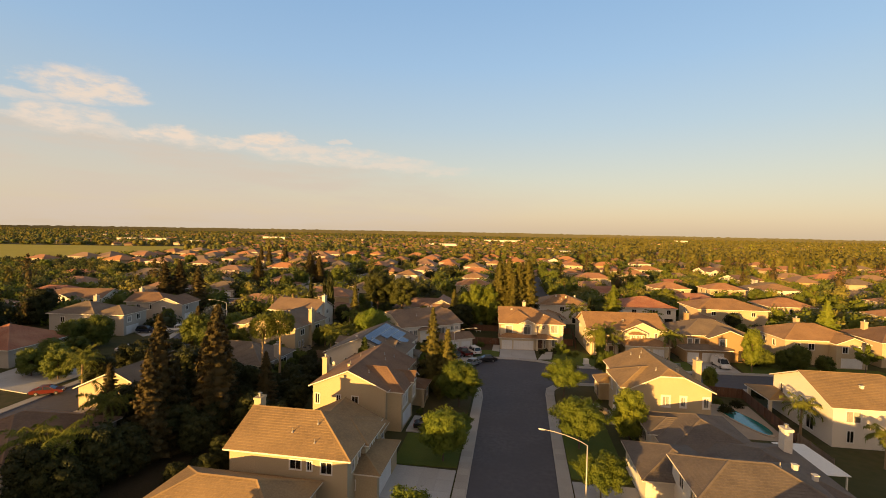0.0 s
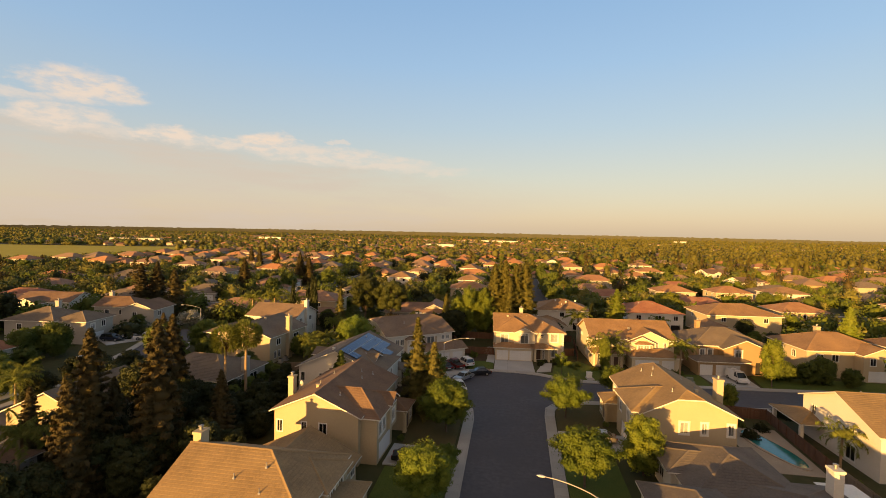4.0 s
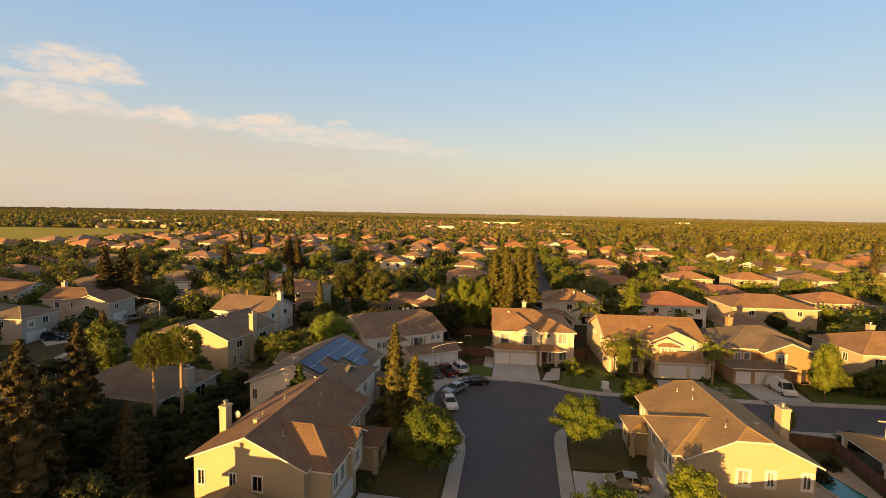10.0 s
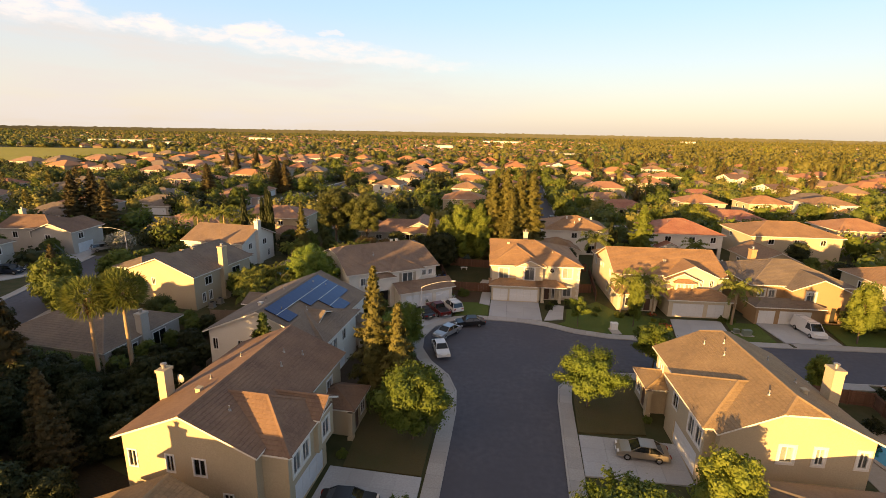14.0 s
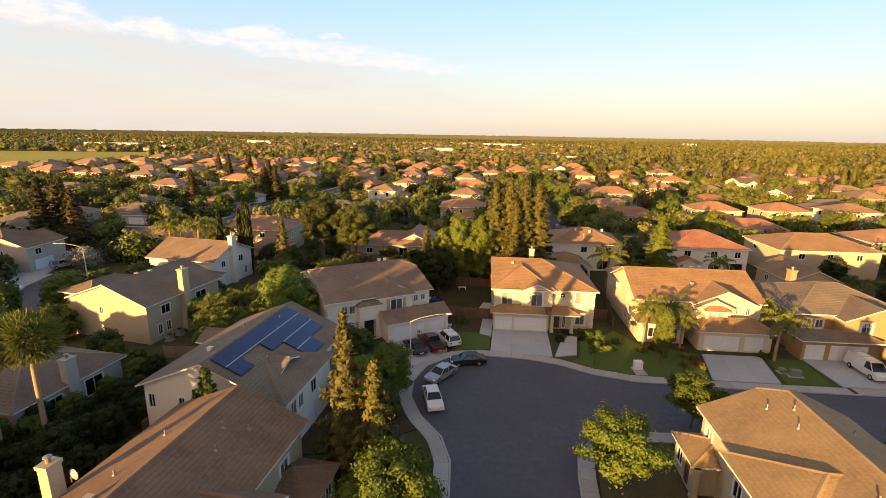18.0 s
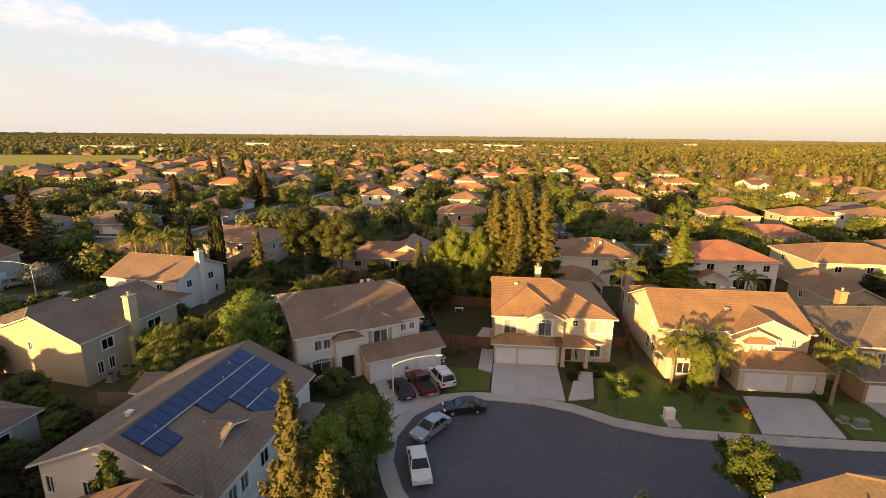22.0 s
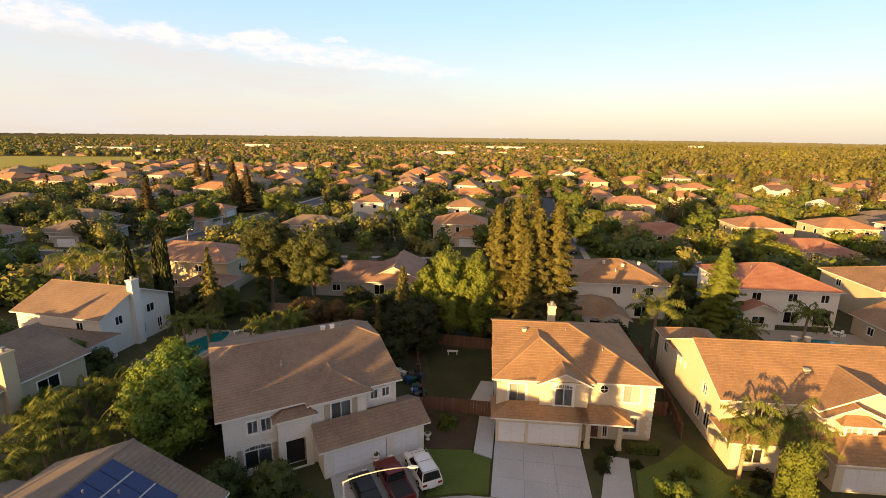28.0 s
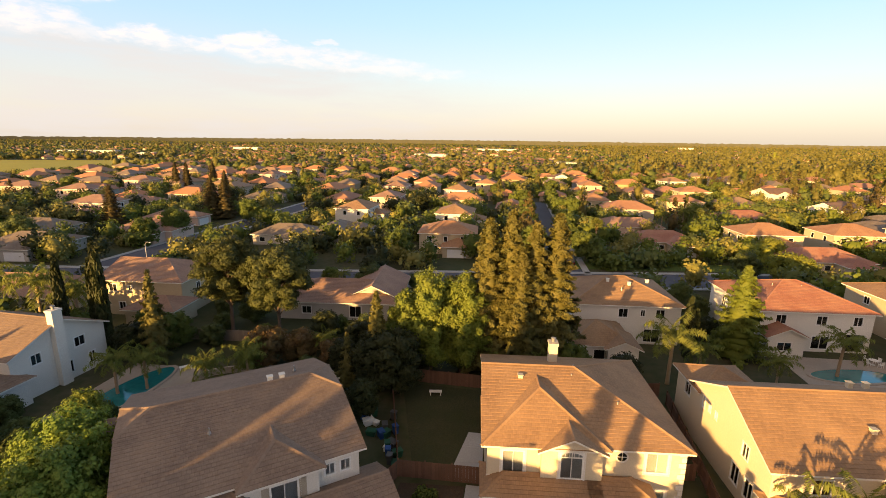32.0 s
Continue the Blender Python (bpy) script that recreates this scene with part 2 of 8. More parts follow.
STUCCO = {
    "cream": surface("stucco_cream", (0.485, 0.405, 0.275), (0.44, 0.365, 0.245), 0.3, 9, 0.9, 0.25, 0.01),
    "white": surface("stucco_white", (0.70, 0.665, 0.59), (0.64, 0.61, 0.54), 0.3, 9, 0.9, 0.25, 0.01),
    "tan": surface("stucco_tan", (0.43, 0.315, 0.18), (0.38, 0.275, 0.155), 0.3, 9, 0.9, 0.25, 0.01),
    "grey": surface("stucco_grey", (0.44, 0.41, 0.36), (0.39, 0.365, 0.32), 0.3, 9, 0.9, 0.25, 0.01),
    "butter": surface("stucco_butter", (0.62, 0.535, 0.39), (0.565, 0.49, 0.355), 0.3, 9, 0.9, 0.25, 0.01),
    "blush": surface("stucco_blush", (0.50, 0.42, 0.315), (0.455, 0.38, 0.28), 0.3, 9, 0.9, 0.25, 0.01),
    "ochre": surface("stucco_ochre", (0.37, 0.25, 0.135), (0.33, 0.22, 0.12), 0.3, 9, 0.9, 0.25, 0.01),
    "pinkish": surface("stucco_pink", (0.60, 0.46, 0.37), (0.54, 0.41, 0.33), 0.3, 9, 0.9, 0.25, 0.01),
}
ROOF = {
    "brown": tile_mat("tiles_brown", (0.202, 0.129, 0.088), (0.164, 0.105, 0.074), (0.238, 0.154, 0.100)),
    "taupe": tile_mat("tiles_taupe", (0.235, 0.168, 0.122), (0.195, 0.139, 0.102), (0.268, 0.192, 0.135)),
    "tan": tile_mat("tiles_tan", (0.310, 0.190, 0.104), (0.255, 0.158, 0.088), (0.352, 0.222, 0.120)),
    "sand": tile_mat("tiles_sand", (0.285, 0.200, 0.112), (0.232, 0.165, 0.095), (0.325, 0.232, 0.128)),
    "grey": tile_mat("tiles_grey", (0.189, 0.152, 0.120), (0.156, 0.128, 0.102), (0.226, 0.181, 0.137)),
    # grey tiles with the roof's bluish shade put into the colour
    "grey_shaded": tile_mat("tiles_grey_shaded", (0.150, 0.128, 0.112), (0.122, 0.106, 0.095), (0.182, 0.154, 0.130)),
    "orange": tile_mat("tiles_orange", (0.378, 0.201, 0.104), (0.317, 0.168, 0.088), (0.415, 0.238, 0.128)),
    "red": tile_mat("tiles_red", (0.342, 0.152, 0.095), (0.287, 0.124, 0.081), (0.403, 0.213, 0.132)),
    "pink": tile_mat("tiles_pink", (0.305, 0.185, 0.132), (0.259, 0.159, 0.115), (0.348, 0.222, 0.149)),
}
M_TRIM = surface("trim_paint", (0.74, 0.70, 0.62), (0.68, 0.64, 0.57), 0.6, 8, 0.6, 0.1, 0.005)
M_FRAME = surface("window_vinyl", (0.78, 0.77, 0.73), (0.72, 0.71, 0.67), 0.6, 8, 0.45, 0.0)
M_GLASS = glass_mat("window_glass", (0.80, 0.83, 0.83, 1))
M_SCREEN = glass_mat("screened_glass", (0.60, 0.62, 0.63, 1))
M_BLIND = surface("blind_pale", (0.44, 0.45, 0.46), (0.38, 0.39, 0.40), 0.8, 12, 0.8, 0.2, 0.01)
# near-black paint for panels that stand in for unlit rooms and porches
M_DARK = surface("unlit_depth", (0.035, 0.033, 0.03), (0.025, 0.024, 0.022), 0.8, 5, 0.9, 0.0)
M_GARAGE = surface("garage_paint", (0.72, 0.73, 0.73), (0.67, 0.68, 0.68), 0.6, 9, 0.55, 0.1, 0.005)
M_GROOVE = surface("garage_groove", (0.66, 0.64, 0.60), (0.60, 0.58, 0.54), 0.6, 9, 0.7, 0.0)
M_DOOR = surface("door_wood", (0.13, 0.075, 0.05), (0.10, 0.06, 0.04), 0.8, 14, 0.5, 0.2, 0.005)
M_METAL = surface("galvanised", (0.42, 0.41, 0.39), (0.34, 0.33, 0.32), 2, 14, 0.45, 0.1, 0.003, metal=0.7)
M_POLE = surface("lamp_pole", (0.50, 0.49, 0.46), (0.42, 0.41, 0.39), 2, 12, 0.55, 0.1, 0.003, metal=0.4)
M_LENS = surface("lamp_lens", (0.75, 0.73, 0.68), (0.68, 0.66, 0.62), 2, 12, 0.25, 0.0)
M_ASPHALT = surface("asphalt", (0.103, 0.104, 0.122), (0.078, 0.079, 0.095), 0.14, 1.6, 0.9, 0.6, 0.01, c3=(0.074, 0.075, 0.090))
M_CONCRETE = surface("concrete_walk", (0.40, 0.385, 0.36), (0.33, 0.32, 0.30), 0.35, 7, 0.88, 0.3, 0.008, rnd=0.08)
M_DRIVE = surface("concrete_drive", (0.44, 0.45, 0.46), (0.36, 0.37, 0.38), 0.25, 6, 0.88, 0.3, 0.008, rnd=0.05)
M_LAWN = surface("lawn", (0.098, 0.145, 0.034), (0.132, 0.160, 0.042), 0.35, 9, 0.95, 0.9, 0.05, c3=(0.058, 0.088, 0.022), spec=0.1)
M_DRY = surface("dry_lawn", (0.115, 0.098, 0.045), (0.075, 0.085, 0.032), 0.3, 8, 0.95, 0.9, 0.05, c3=(0.09, 0.072, 0.036), spec=0.1)
# lawn colour darkened to stand in for shade on the back lawn
M_SHADELAWN = surface("lawn_shaded", (0.050, 0.060, 0.028), (0.072, 0.068, 0.036), 0.4, 7, 0.95, 0.9, 0.05, c3=(0.042, 0.048, 0.024), spec=0.1)
M_SOIL = surface("soil", (0.085, 0.062, 0.042), (0.06, 0.046, 0.032), 0.3, 6, 0.95, 0.8, 0.05, spec=0.1)
M_GROUND = surface("ground_mix", (0.062, 0.066, 0.030), (0.095, 0.080, 0.048), 0.03, 0.7, 0.95, 0.5, 0.05, c3=(0.050, 0.060, 0.026), spec=0.1)
M_FIELD = surface("dry_field", (0.46, 0.39, 0.07), (0.38, 0.34, 0.065), 0.012, 0.25, 0.95, 0.3, 0.1, spec=0.1)
M_FENCE = surface("redwood_fence", (0.16, 0.085, 0.055), (0.12, 0.07, 0.048), 0.8, 9, 0.9, 0.4, 0.01, rnd=0.15)
M_PALEFENCE = surface("weathered_fence", (0.24, 0.19, 0.14), (0.19, 0.15, 0.115), 0.8, 9, 0.9, 0.4, 0.01, rnd=0.12)
M_BARK = surface("bark", (0.135, 0.10, 0.072), (0.10, 0.074, 0.054), 1.2, 12, 0.95, 0.8, 0.03)
M_PALMBARK = surface("palm_bark", (0.36, 0.26, 0.16), (0.29, 0.21, 0.13), 1.5, 10, 0.95, 0.8, 0.03)
M_PANEL = surface("solar_cells", (0.019, 0.042, 0.135), (0.016, 0.036, 0.118), 0.3, 5, 0.22, 0.0, spec=0.5)
M_CELLFRAME = surface("panel_edge", (0.018, 0.032, 0.085), (0.015, 0.028, 0.075), 1, 8, 0.35, 0.0, metal=0.3)
M_RAIL = surface("panel_rail", (0.48, 0.48, 0.47), (0.42, 0.42, 0.41), 1, 8, 0.4, 0.0, metal=0.6)
M_WATER = surface("pool_water", (0.014, 0.150, 0.150), (0.010, 0.115, 0.120), 0.4, 2.0, 0.08, 0.15, 0.02, c3=(0.018, 0.175, 0.175), spec=0.5)
M_STONE = surface("paver_stone", (0.40, 0.34, 0.27), (0.33, 0.28, 0.23), 0.5, 6, 0.9, 0.4, 0.01)
M_CARGLASS = surface("car_glass", (0.016, 0.018, 0.02), (0.012, 0.014, 0.015), 1, 6, 0.06, 0.0, spec=0.6)
M_WHITE = surface("white_paint", (0.78, 0.77, 0.73), (0.73, 0.72, 0.68), 1, 8, 0.5, 0.1, 0.003)
LEAF = {
    "ash": leaf_mat("leaf_ash", (0.105, 0.150, 0.022), (0.072, 0.110, 0.017), (0.135, 0.165, 0.026)),
    "green": leaf_mat("leaf_green", (0.098, 0.132, 0.026), (0.070, 0.100, 0.020), (0.132, 0.155, 0.032)),
    # leaf colour lowered so that it carries the shade of the grove
    "dark": leaf_mat("leaf_dark_shade", (0.028, 0.036, 0.011), (0.020, 0.027, 0.009), (0.040, 0.046, 0.014), 0.12),
    "conifer": leaf_mat("leaf_conifer", (0.072, 0.058, 0.020), (0.046, 0.042, 0.015), (0.105, 0.072, 0.026), 0.2),
    "redwood": leaf_mat("leaf_redwood", (0.112, 0.108, 0.026), (0.078, 0.079, 0.020), (0.150, 0.128, 0.034), 0.2),
    "fresh": leaf_mat("leaf_fresh", (0.150, 0.190, 0.028), (0.105, 0.145, 0.022), (0.185, 0.205, 0.033)),
    "pine": leaf_mat("leaf_pine", (0.058, 0.070, 0.018), (0.040, 0.050, 0.014), (0.080, 0.085, 0.022), 0.15),
    "woods": leaf_mat("leaf_woods", (0.160, 0.155, 0.038), (0.115, 0.118, 0.032), (0.195, 0.172, 0.046), 0.2),
    "rust": leaf_mat("leaf_rust", (0.150, 0.091, 0.034), (0.098, 0.062, 0.026), (0.111, 0.098, 0.034), 0.25),
    "palm": leaf_mat("leaf_palm", (0.150, 0.180, 0.036), (0.105, 0.135, 0.028), (0.185, 0.185, 0.045), 0.35),
    "lime": leaf_mat("leaf_lime", (0.208, 0.234, 0.033), (0.156, 0.182, 0.026), (0.260, 0.260, 0.039)),
    "olive": leaf_mat("leaf_olive", (0.082, 0.108, 0.030), (0.060, 0.084, 0.024), (0.110, 0.125, 0.038), 0.25),
    "spring": leaf_mat("leaf_spring", (0.135, 0.195, 0.030), (0.092, 0.148, 0.023), (0.165, 0.205, 0.034)),
    "white": leaf_mat("leaf_white_bloom", (0.520, 0.494, 0.442), (0.078, 0.104, 0.039), (0.390, 0.390, 0.325), 0.25),
}


# ---- building helpers ----
def mesh_from(name, verts, faces, mats, uvs=None, face_mats=None, smooth=False):
    me = bpy.data.meshes.new(name)
    me.from_pydata([tuple(v) for v in verts], [], faces)
    for mt in mats if isinstance(mats, (list, tuple)) else [mats]:
        me.materials.append(mt)
    if uvs is not None:
        lay = me.uv_layers.new(name="UVMap")
        lay.data.foreach_set("uv", np.asarray(uvs, dtype=np.float32).ravel())
    if face_mats is not None:
        me.polygons.foreach_set("material_index", face_mats)
    if smooth:
        me.polygons.foreach_set("use_smooth", [True] * len(me.polygons))
    me.update()
    return me


def part(name, data, parent, label=""):
    ob = new(name, data)
    ob.parent = parent
    return tagged(ob, label)


class Soup:
    """Collects boxes, quads and tubes for one mesh."""

    def __init__(self):
        self.v, self.f, self.m = [], [], []

    def face(self, pts, mat=0):
        b = len(self.v)
        self.v += [tuple(p) for p in pts]
        self.f.append(tuple(range(b, b + len(pts))))
        self.m.append(mat)

    def box(self, x0, x1, y0, y1, z0, z1, mat=0, m=None):
        c = [(x, y, z) for z in (z0, z1) for x, y in ((x0, y0), (x1, y0), (x1, y1), (x0, y1))]
        if m is not None:
            c = [tuple(m @ Vector(p)) for p in c]
        b = len(self.v)
        self.v += c
        for q in ((0, 3, 2, 1), (4, 5, 6, 7), (0, 1, 5, 4), (1, 2, 6, 5), (2, 3, 7, 6), (3, 0, 4, 7)):
            self.f.append(tuple(b + i for i in q))
            self.m.append(mat)

    def tube(self, pts, radii, sides=8, mat=0, cap=True):
        rings = []
        for i, p in enumerate(pts):
            p = Vector(p)
            d = Vector(pts[min(i + 1, len(pts) - 1)]) - Vector(pts[max(i - 1, 0)])
            d.normalize()
            a = d.orthogonal().normalized() if abs(d.z) < 0.99 else Vector((1, 0, 0))
            c = d.cross(a)
            b0 = len(self.v)
            for k in range(sides):
                t = 2 * math.pi * k / sides
                self.v.append(tuple(p + (a * math.cos(t) + c * math.sin(t)) * radii[i]))
            rings.append(b0)
        for r0, r1 in zip(rings, rings[1:]):
            for k in range(sides):
                self.f.append((r0 + k, r0 + (k + 1) % sides, r1 + (k + 1) % sides, r1 + k))
                self.m.append(mat)
        if cap:
            self.f.append(tuple(rings[-1] + k for k in range(sides)))
            self.m.append(mat)
            self.f.append(tuple(rings[0] + k for k in reversed(range(sides))))
            self.m.append(mat)

    def mesh(self, name, mats, smooth=False):
        return mesh_from(name, self.v, self.f, mats, None, self.m, smooth)


def anchor(name, x, y, z=0.0, rz=0.0):
    ob = new(name)
    ob.empty_display_size = 0.5
    ob.matrix_world = pose(x, y, z, 0, 0, rz)
    return ob


# ---- ground, roads, pavement ----
def slab_poly(name, pts, z0, z1, mat, parent=None):
    """A flat slab with upright sides from an outline."""
    n = len(pts)
    v = [(x, y, z0) for x, y in pts] + [(x, y, z1) for x, y in pts]
    area = sum(pts[i][0] * pts[(i + 1) % n][1] - pts[(i + 1) % n][0] * pts[i][1] for i in range(n))
    top = tuple(range(n, 2 * n)) if area > 0 else tuple(reversed(range(n, 2 * n)))
    f = [top] + [(i, (i + 1) % n, n + (i + 1) % n, n + i) if area > 0 else ((i + 1) % n, i, n + i, n + (i + 1) % n) for i in range(n)]
    ob = new(name, mesh_from(name, v, f, mat))
    if parent:
        ob.parent = parent
    return ob


def offset_line(pts, d):
    """The line moved d metres to its left."""
    out = []
    for i, p in enumerate(pts):
        a, b = Vector(pts[max(i - 1, 0)]), Vector(pts[min(i + 1, len(pts) - 1)])
        t = (b - a).normalized()
        out.append((p[0] - t.y * d, p[1] + t.x * d))
    return out


def resample(pts, step):
    out, carry = [Vector(pts[0])], 0.0
    for a, b in zip(pts, pts[1:]):
        a, b = Vector(a), Vector(b)
        ln = (b - a).length
        s = step - carry
        while s <= ln:
            out.append(a + (b - a) * (s / ln))
            s += step
        carry = ln - (s - step)
    return [tuple(p) for p in out]


def ribbon(name, pts, d0, d1, z0, z1, mat):
    a, b = offset_line(pts, d0), offset_line(pts, d1)
    s = Soup()
    for i in range(len(pts) - 1):
        p, q, r, t = a[i], a[i + 1], b[i + 1], b[i]
        if d1 > d0:
            p, q, r, t = t, r, q, p
        s.face([(*t, z1), (*r, z1), (*q, z1), (*p, z1)])
        s.face([(*p, z0), (*p, z1), (*q, z1), (*q, z0)])
        s.face([(*t, z1), (*t, z0), (*r, z0), (*r, z1)])
    return s.mesh(name, mat)


def pavement(name, line, side, near):
    """Kerb and walkway beside a road edge; the walkway is laid in slabs where the camera passes."""
    k = 1 if side == 'left' else -1
    root = tagged(anchor(name, 0, 0), "grey concrete kerb and walkway beside the asphalt street", "pavement", kind="structure")
    part("kerb", ribbon("kerb", line, 0.0, 0.18 * k, -0.05, 0.14, M_CONCRETE), root)
    if near:
        pts = resample(line, 1.52)
        a, b = offset_line(pts, 0.19 * k), offset_line(pts, 1.55 * k)
        for i in range(len(pts) - 1):
            pa, pb, pc, pd = (Vector(p) for p in (a[i], a[i + 1], b[i + 1], b[i]))
            mid = (pa + pb + pc + pd) / 4
            q = [mid + (p - mid) * 0.988 for p in (pa, pb, pc, pd)]
            s = Soup()
            top = [(*p, 0.135) for p in q]
            s.face(top)
            for j in range(4):
                s.face([(*q[j], -0.02), (*q[(j + 1) % 4], -0.02), (*q[(j + 1) % 4], 0.135), (*q[j], 0.135)])
            part("slab", s.mesh("slab", M_CONCRETE), root)
    else:
        part("walkway", ribbon("walkway", line, 0.19 * k, 1.55 * k, -0.02, 0.135, M_CONCRETE), root)
    return root


# ---- houses ----
CLIP = 0.74


def roof_planes(x0, x1, y0, y1, ez, pitch, axis, e0, e1):
    """Slopes as quads eave-eave-ridge-ridge, and the ridge and hip lines. e0, e1: 'g' gable, 'h' hip, 'j' gable with a clipped top, or the ridge's set-back in metres."""
    if axis == 'y':
        pl, ln = roof_planes(y0, y1, -x1, -x0, ez, pitch, 'x', e0, e1)
        turn = lambda p: (-p[1], p[0], p[2])
        return [[turn(p) for p in q] for q in pl], [[turn(p) for p in q] for q in ln]
    half = (y1 - y0) / 2
    rise = half * math.tan(math.radians(pitch))
    full = x1 - x0
    if 'j' in (e0, e1):
        ym, cut = (y0 + y1) / 2, half * (1 - CLIP)
        zc, zr = ez + rise * CLIP, ez + rise
        r0, r1 = (x0 + (cut if e0 == 'j' else 0), ym, zr), (x1 - (cut if e1 == 'j' else 0), ym, zr)
        fa, fb, ba, bb = (x0, ym - cut, zc), (x1, ym - cut, zc), (x0, ym + cut, zc), (x1, ym + cut, zc)
        planes = [[(x0, y0, ez), (x1, y0, ez), fb, fa], [fa, fb, r1, r0], [(x1, y1, ez), (x0, y1, ez), ba, bb], [bb, ba, r0, r1]]
        lines = [[r0, r1]]
        if e0 == 'j':
            planes.append([ba, fa, r0, r0])
            lines += [[fa, r0], [ba, r0]]
        if e1 == 'j':
            planes.append([fb, bb, r1, r1])
            lines += [[fb, r1], [bb, r1]]
        return planes, lines
    s0, s1 = ({'g': 0.0, 'h': half}.get(e, e) for e in (e0, e1))
    if s0 + s1 > full:
        k = full / (s0 + s1)
        s0, s1 = s0 * k, s1 * k
    ym, zr = (y0 + y1) / 2, ez + rise
    a, b, c, d = (x0, y0, ez), (x1, y0, ez), (x1, y1, ez), (x0, y1, ez)
    r0, r1 = (x0 + s0, ym, zr), (x1 - s1, ym, zr)
    planes, lines = [[a, b, r1, r0], [c, d, r0, r1]], []
    if full - s0 - s1 > 0.05:
        lines.append([r0, r1])
    if s0 > 0:
        planes.append([d, a, r0, r0])
        lines += [[a, r0], [d, r0]]
    if s1 > 0:
        planes.append([b, c, r1, r1])
        lines += [[b, r1], [c, r1]]
    return planes, lines


def lerp3(a, b, t):
    return tuple(p + (q - p) * t for p, q in zip(a, b))


def course_strip(q, t0, t1, n, lift):
    """One course of tiles: its lower edge stands proud of the course below."""
    a, b, c, d = q
    l0, r0 = Vector(lerp3(a, d, t0)), Vector(lerp3(b, c, t0))
    l1, r1 = Vector(lerp3(a, d, t1)), Vector(lerp3(b, c, t1))
    return l0 + n * lift, r0 + n * lift, r1 + n * 0.012, l1 + n * 0.012, l0, r0


def build_roof(parent, planes, lines, mat, near, thick=0.16):
    s = Soup()
    for q in planes:
        pts = q[:3] if q[2] == q[3] else q
        s.face(pts)
        low = [(x, y, z - thick) for x, y, z in pts]
        s.face(list(reversed(low)))
        for i in range(len(pts)):
            j = (i + 1) % len(pts)
            s.face([pts[i], low[i], low[j], pts[j]], 1)
    roof = part("roof", s.mesh("roof_deck", [mat, M_TRIM]), parent)
    if near == "far":
        uvs = []
        me = roof.data
        for poly in me.polygons:
            c = [Vector(me.vertices[i].co) for i in poly.vertices]
            h = (c[1] - c[0]).normalized()
            up = poly.normal.cross(h)
            uvs += [((w - c[0]).dot(h), (w - c[0]).dot(up)) for w in c]
        me.uv_layers.new(name="UVMap").data.foreach_set("uv", np.array(uvs, dtype=np.float32).ravel())
        return roof
    allv, allf, alluv = [], [], []
    for q in planes:
        a, b, c, d = (Vector(p) for p in q)
        n = (b - a).cross(d - a if q[2] != q[3] else c - a)
        n.normalize()
        if n.z < 0:
            n = -n
        h = (b - a).normalized()
        up = n.cross(h)
        slope = abs((Vector(q[3]) - a).dot(up))
        k = max(2, round(slope / 0.36))
        for i in range(k):
            p = course_strip(q, i / k, min((i + 1.0) / k, 1.0), n, 0.034)
            v = list(p)
            uv = lambda w: ((w - a).dot(h), (w - a).dot(up))
            f0, f1 = (0, 1, 2, 3), (4, 5, 1, 0)
            if near:
                me = mesh_from("tile_course", v, [f0, f1], mat, [uv(v[j]) for j in f0] + [uv(v[j]) for j in f1])
                part("tile_course", me, roof)
            else:
                b0 = len(allv)
                allv += v
                for f in (f0, f1):
                    allf.append(tuple(b0 + j for j in f))
                    alluv += [uv(v[j]) for j in f]
    if not near:
        part("tile_layer", mesh_from("tile_layer", allv, allf, mat, alluv), roof)
    for p, q in lines:
        cs = Soup()
        p, q = Vector(p), Vector(q)
        side = (q - p).cross(Vector((0, 0, 1))).normalized() * 0.17
        upv = Vector((0, 0, 0.10))
        lo = Vector((0, 0, 0.0))
        cs.face([p - side + lo, q - side + lo, q + upv, p + upv])
        cs.face([p + upv, q + upv, q + side + lo, p + side + lo])
        cs.face([p - side + lo, p + upv, p + side + lo])
        cs.face([q - side + lo, q + side + lo, q + upv])
        part("ridge_cap", mesh_from("ridge_cap", cs.v, cs.f, mat, [(0.1, 0.1)] * sum(len(f) for f in cs.f)), roof)
    return roof


def wall_face(s, p0, p1, z0, z1, holes, deep=0.12):
    """An upright wall face from p0 to p1, seen from its right-hand side, with openings that go in."""
    p0, p1 = Vector((*p0, 0)), Vector((*p1, 0))
    ln = (p1 - p0).length
    t = (p1 - p0) / ln
    inn = Vector((-t.y, t.x, 0))
    at = lambda u, z, d=0.0: tuple(p0 + t * u + inn * d + Vector((0, 0, z)))
    us = sorted({0.0, ln, *(u for h in holes for u in h[:2])})
    zs = sorted({z0, z1, *(z for h in holes for z in h[2:])})
    for ua, ub in zip(us, us[1:]):
        for za, zb in zip(zs, zs[1:]):
            um, zm = (ua + ub) / 2, (za + zb) / 2
            if any(h[0] < um < h[1] and h[2] < zm < h[3] for h in holes):
                continue
            s.face([at(ua, za), at(ub, za), at(ub, zb), at(ua, zb)])
    for a, b, c, d in holes:
        s.face([at(a, c), at(b, c), at(b, c, deep), at(a, c, deep)])
        s.face([at(a, d, deep), at(b, d, deep), at(b, d), at(a, d)])
        s.face([at(a, c), at(a, c, deep), at(a, d, deep), at(a, d)])
        s.face([at(b, c, deep), at(b, c), at(b, d), at(b, d, deep)])
    return p0, t, inn


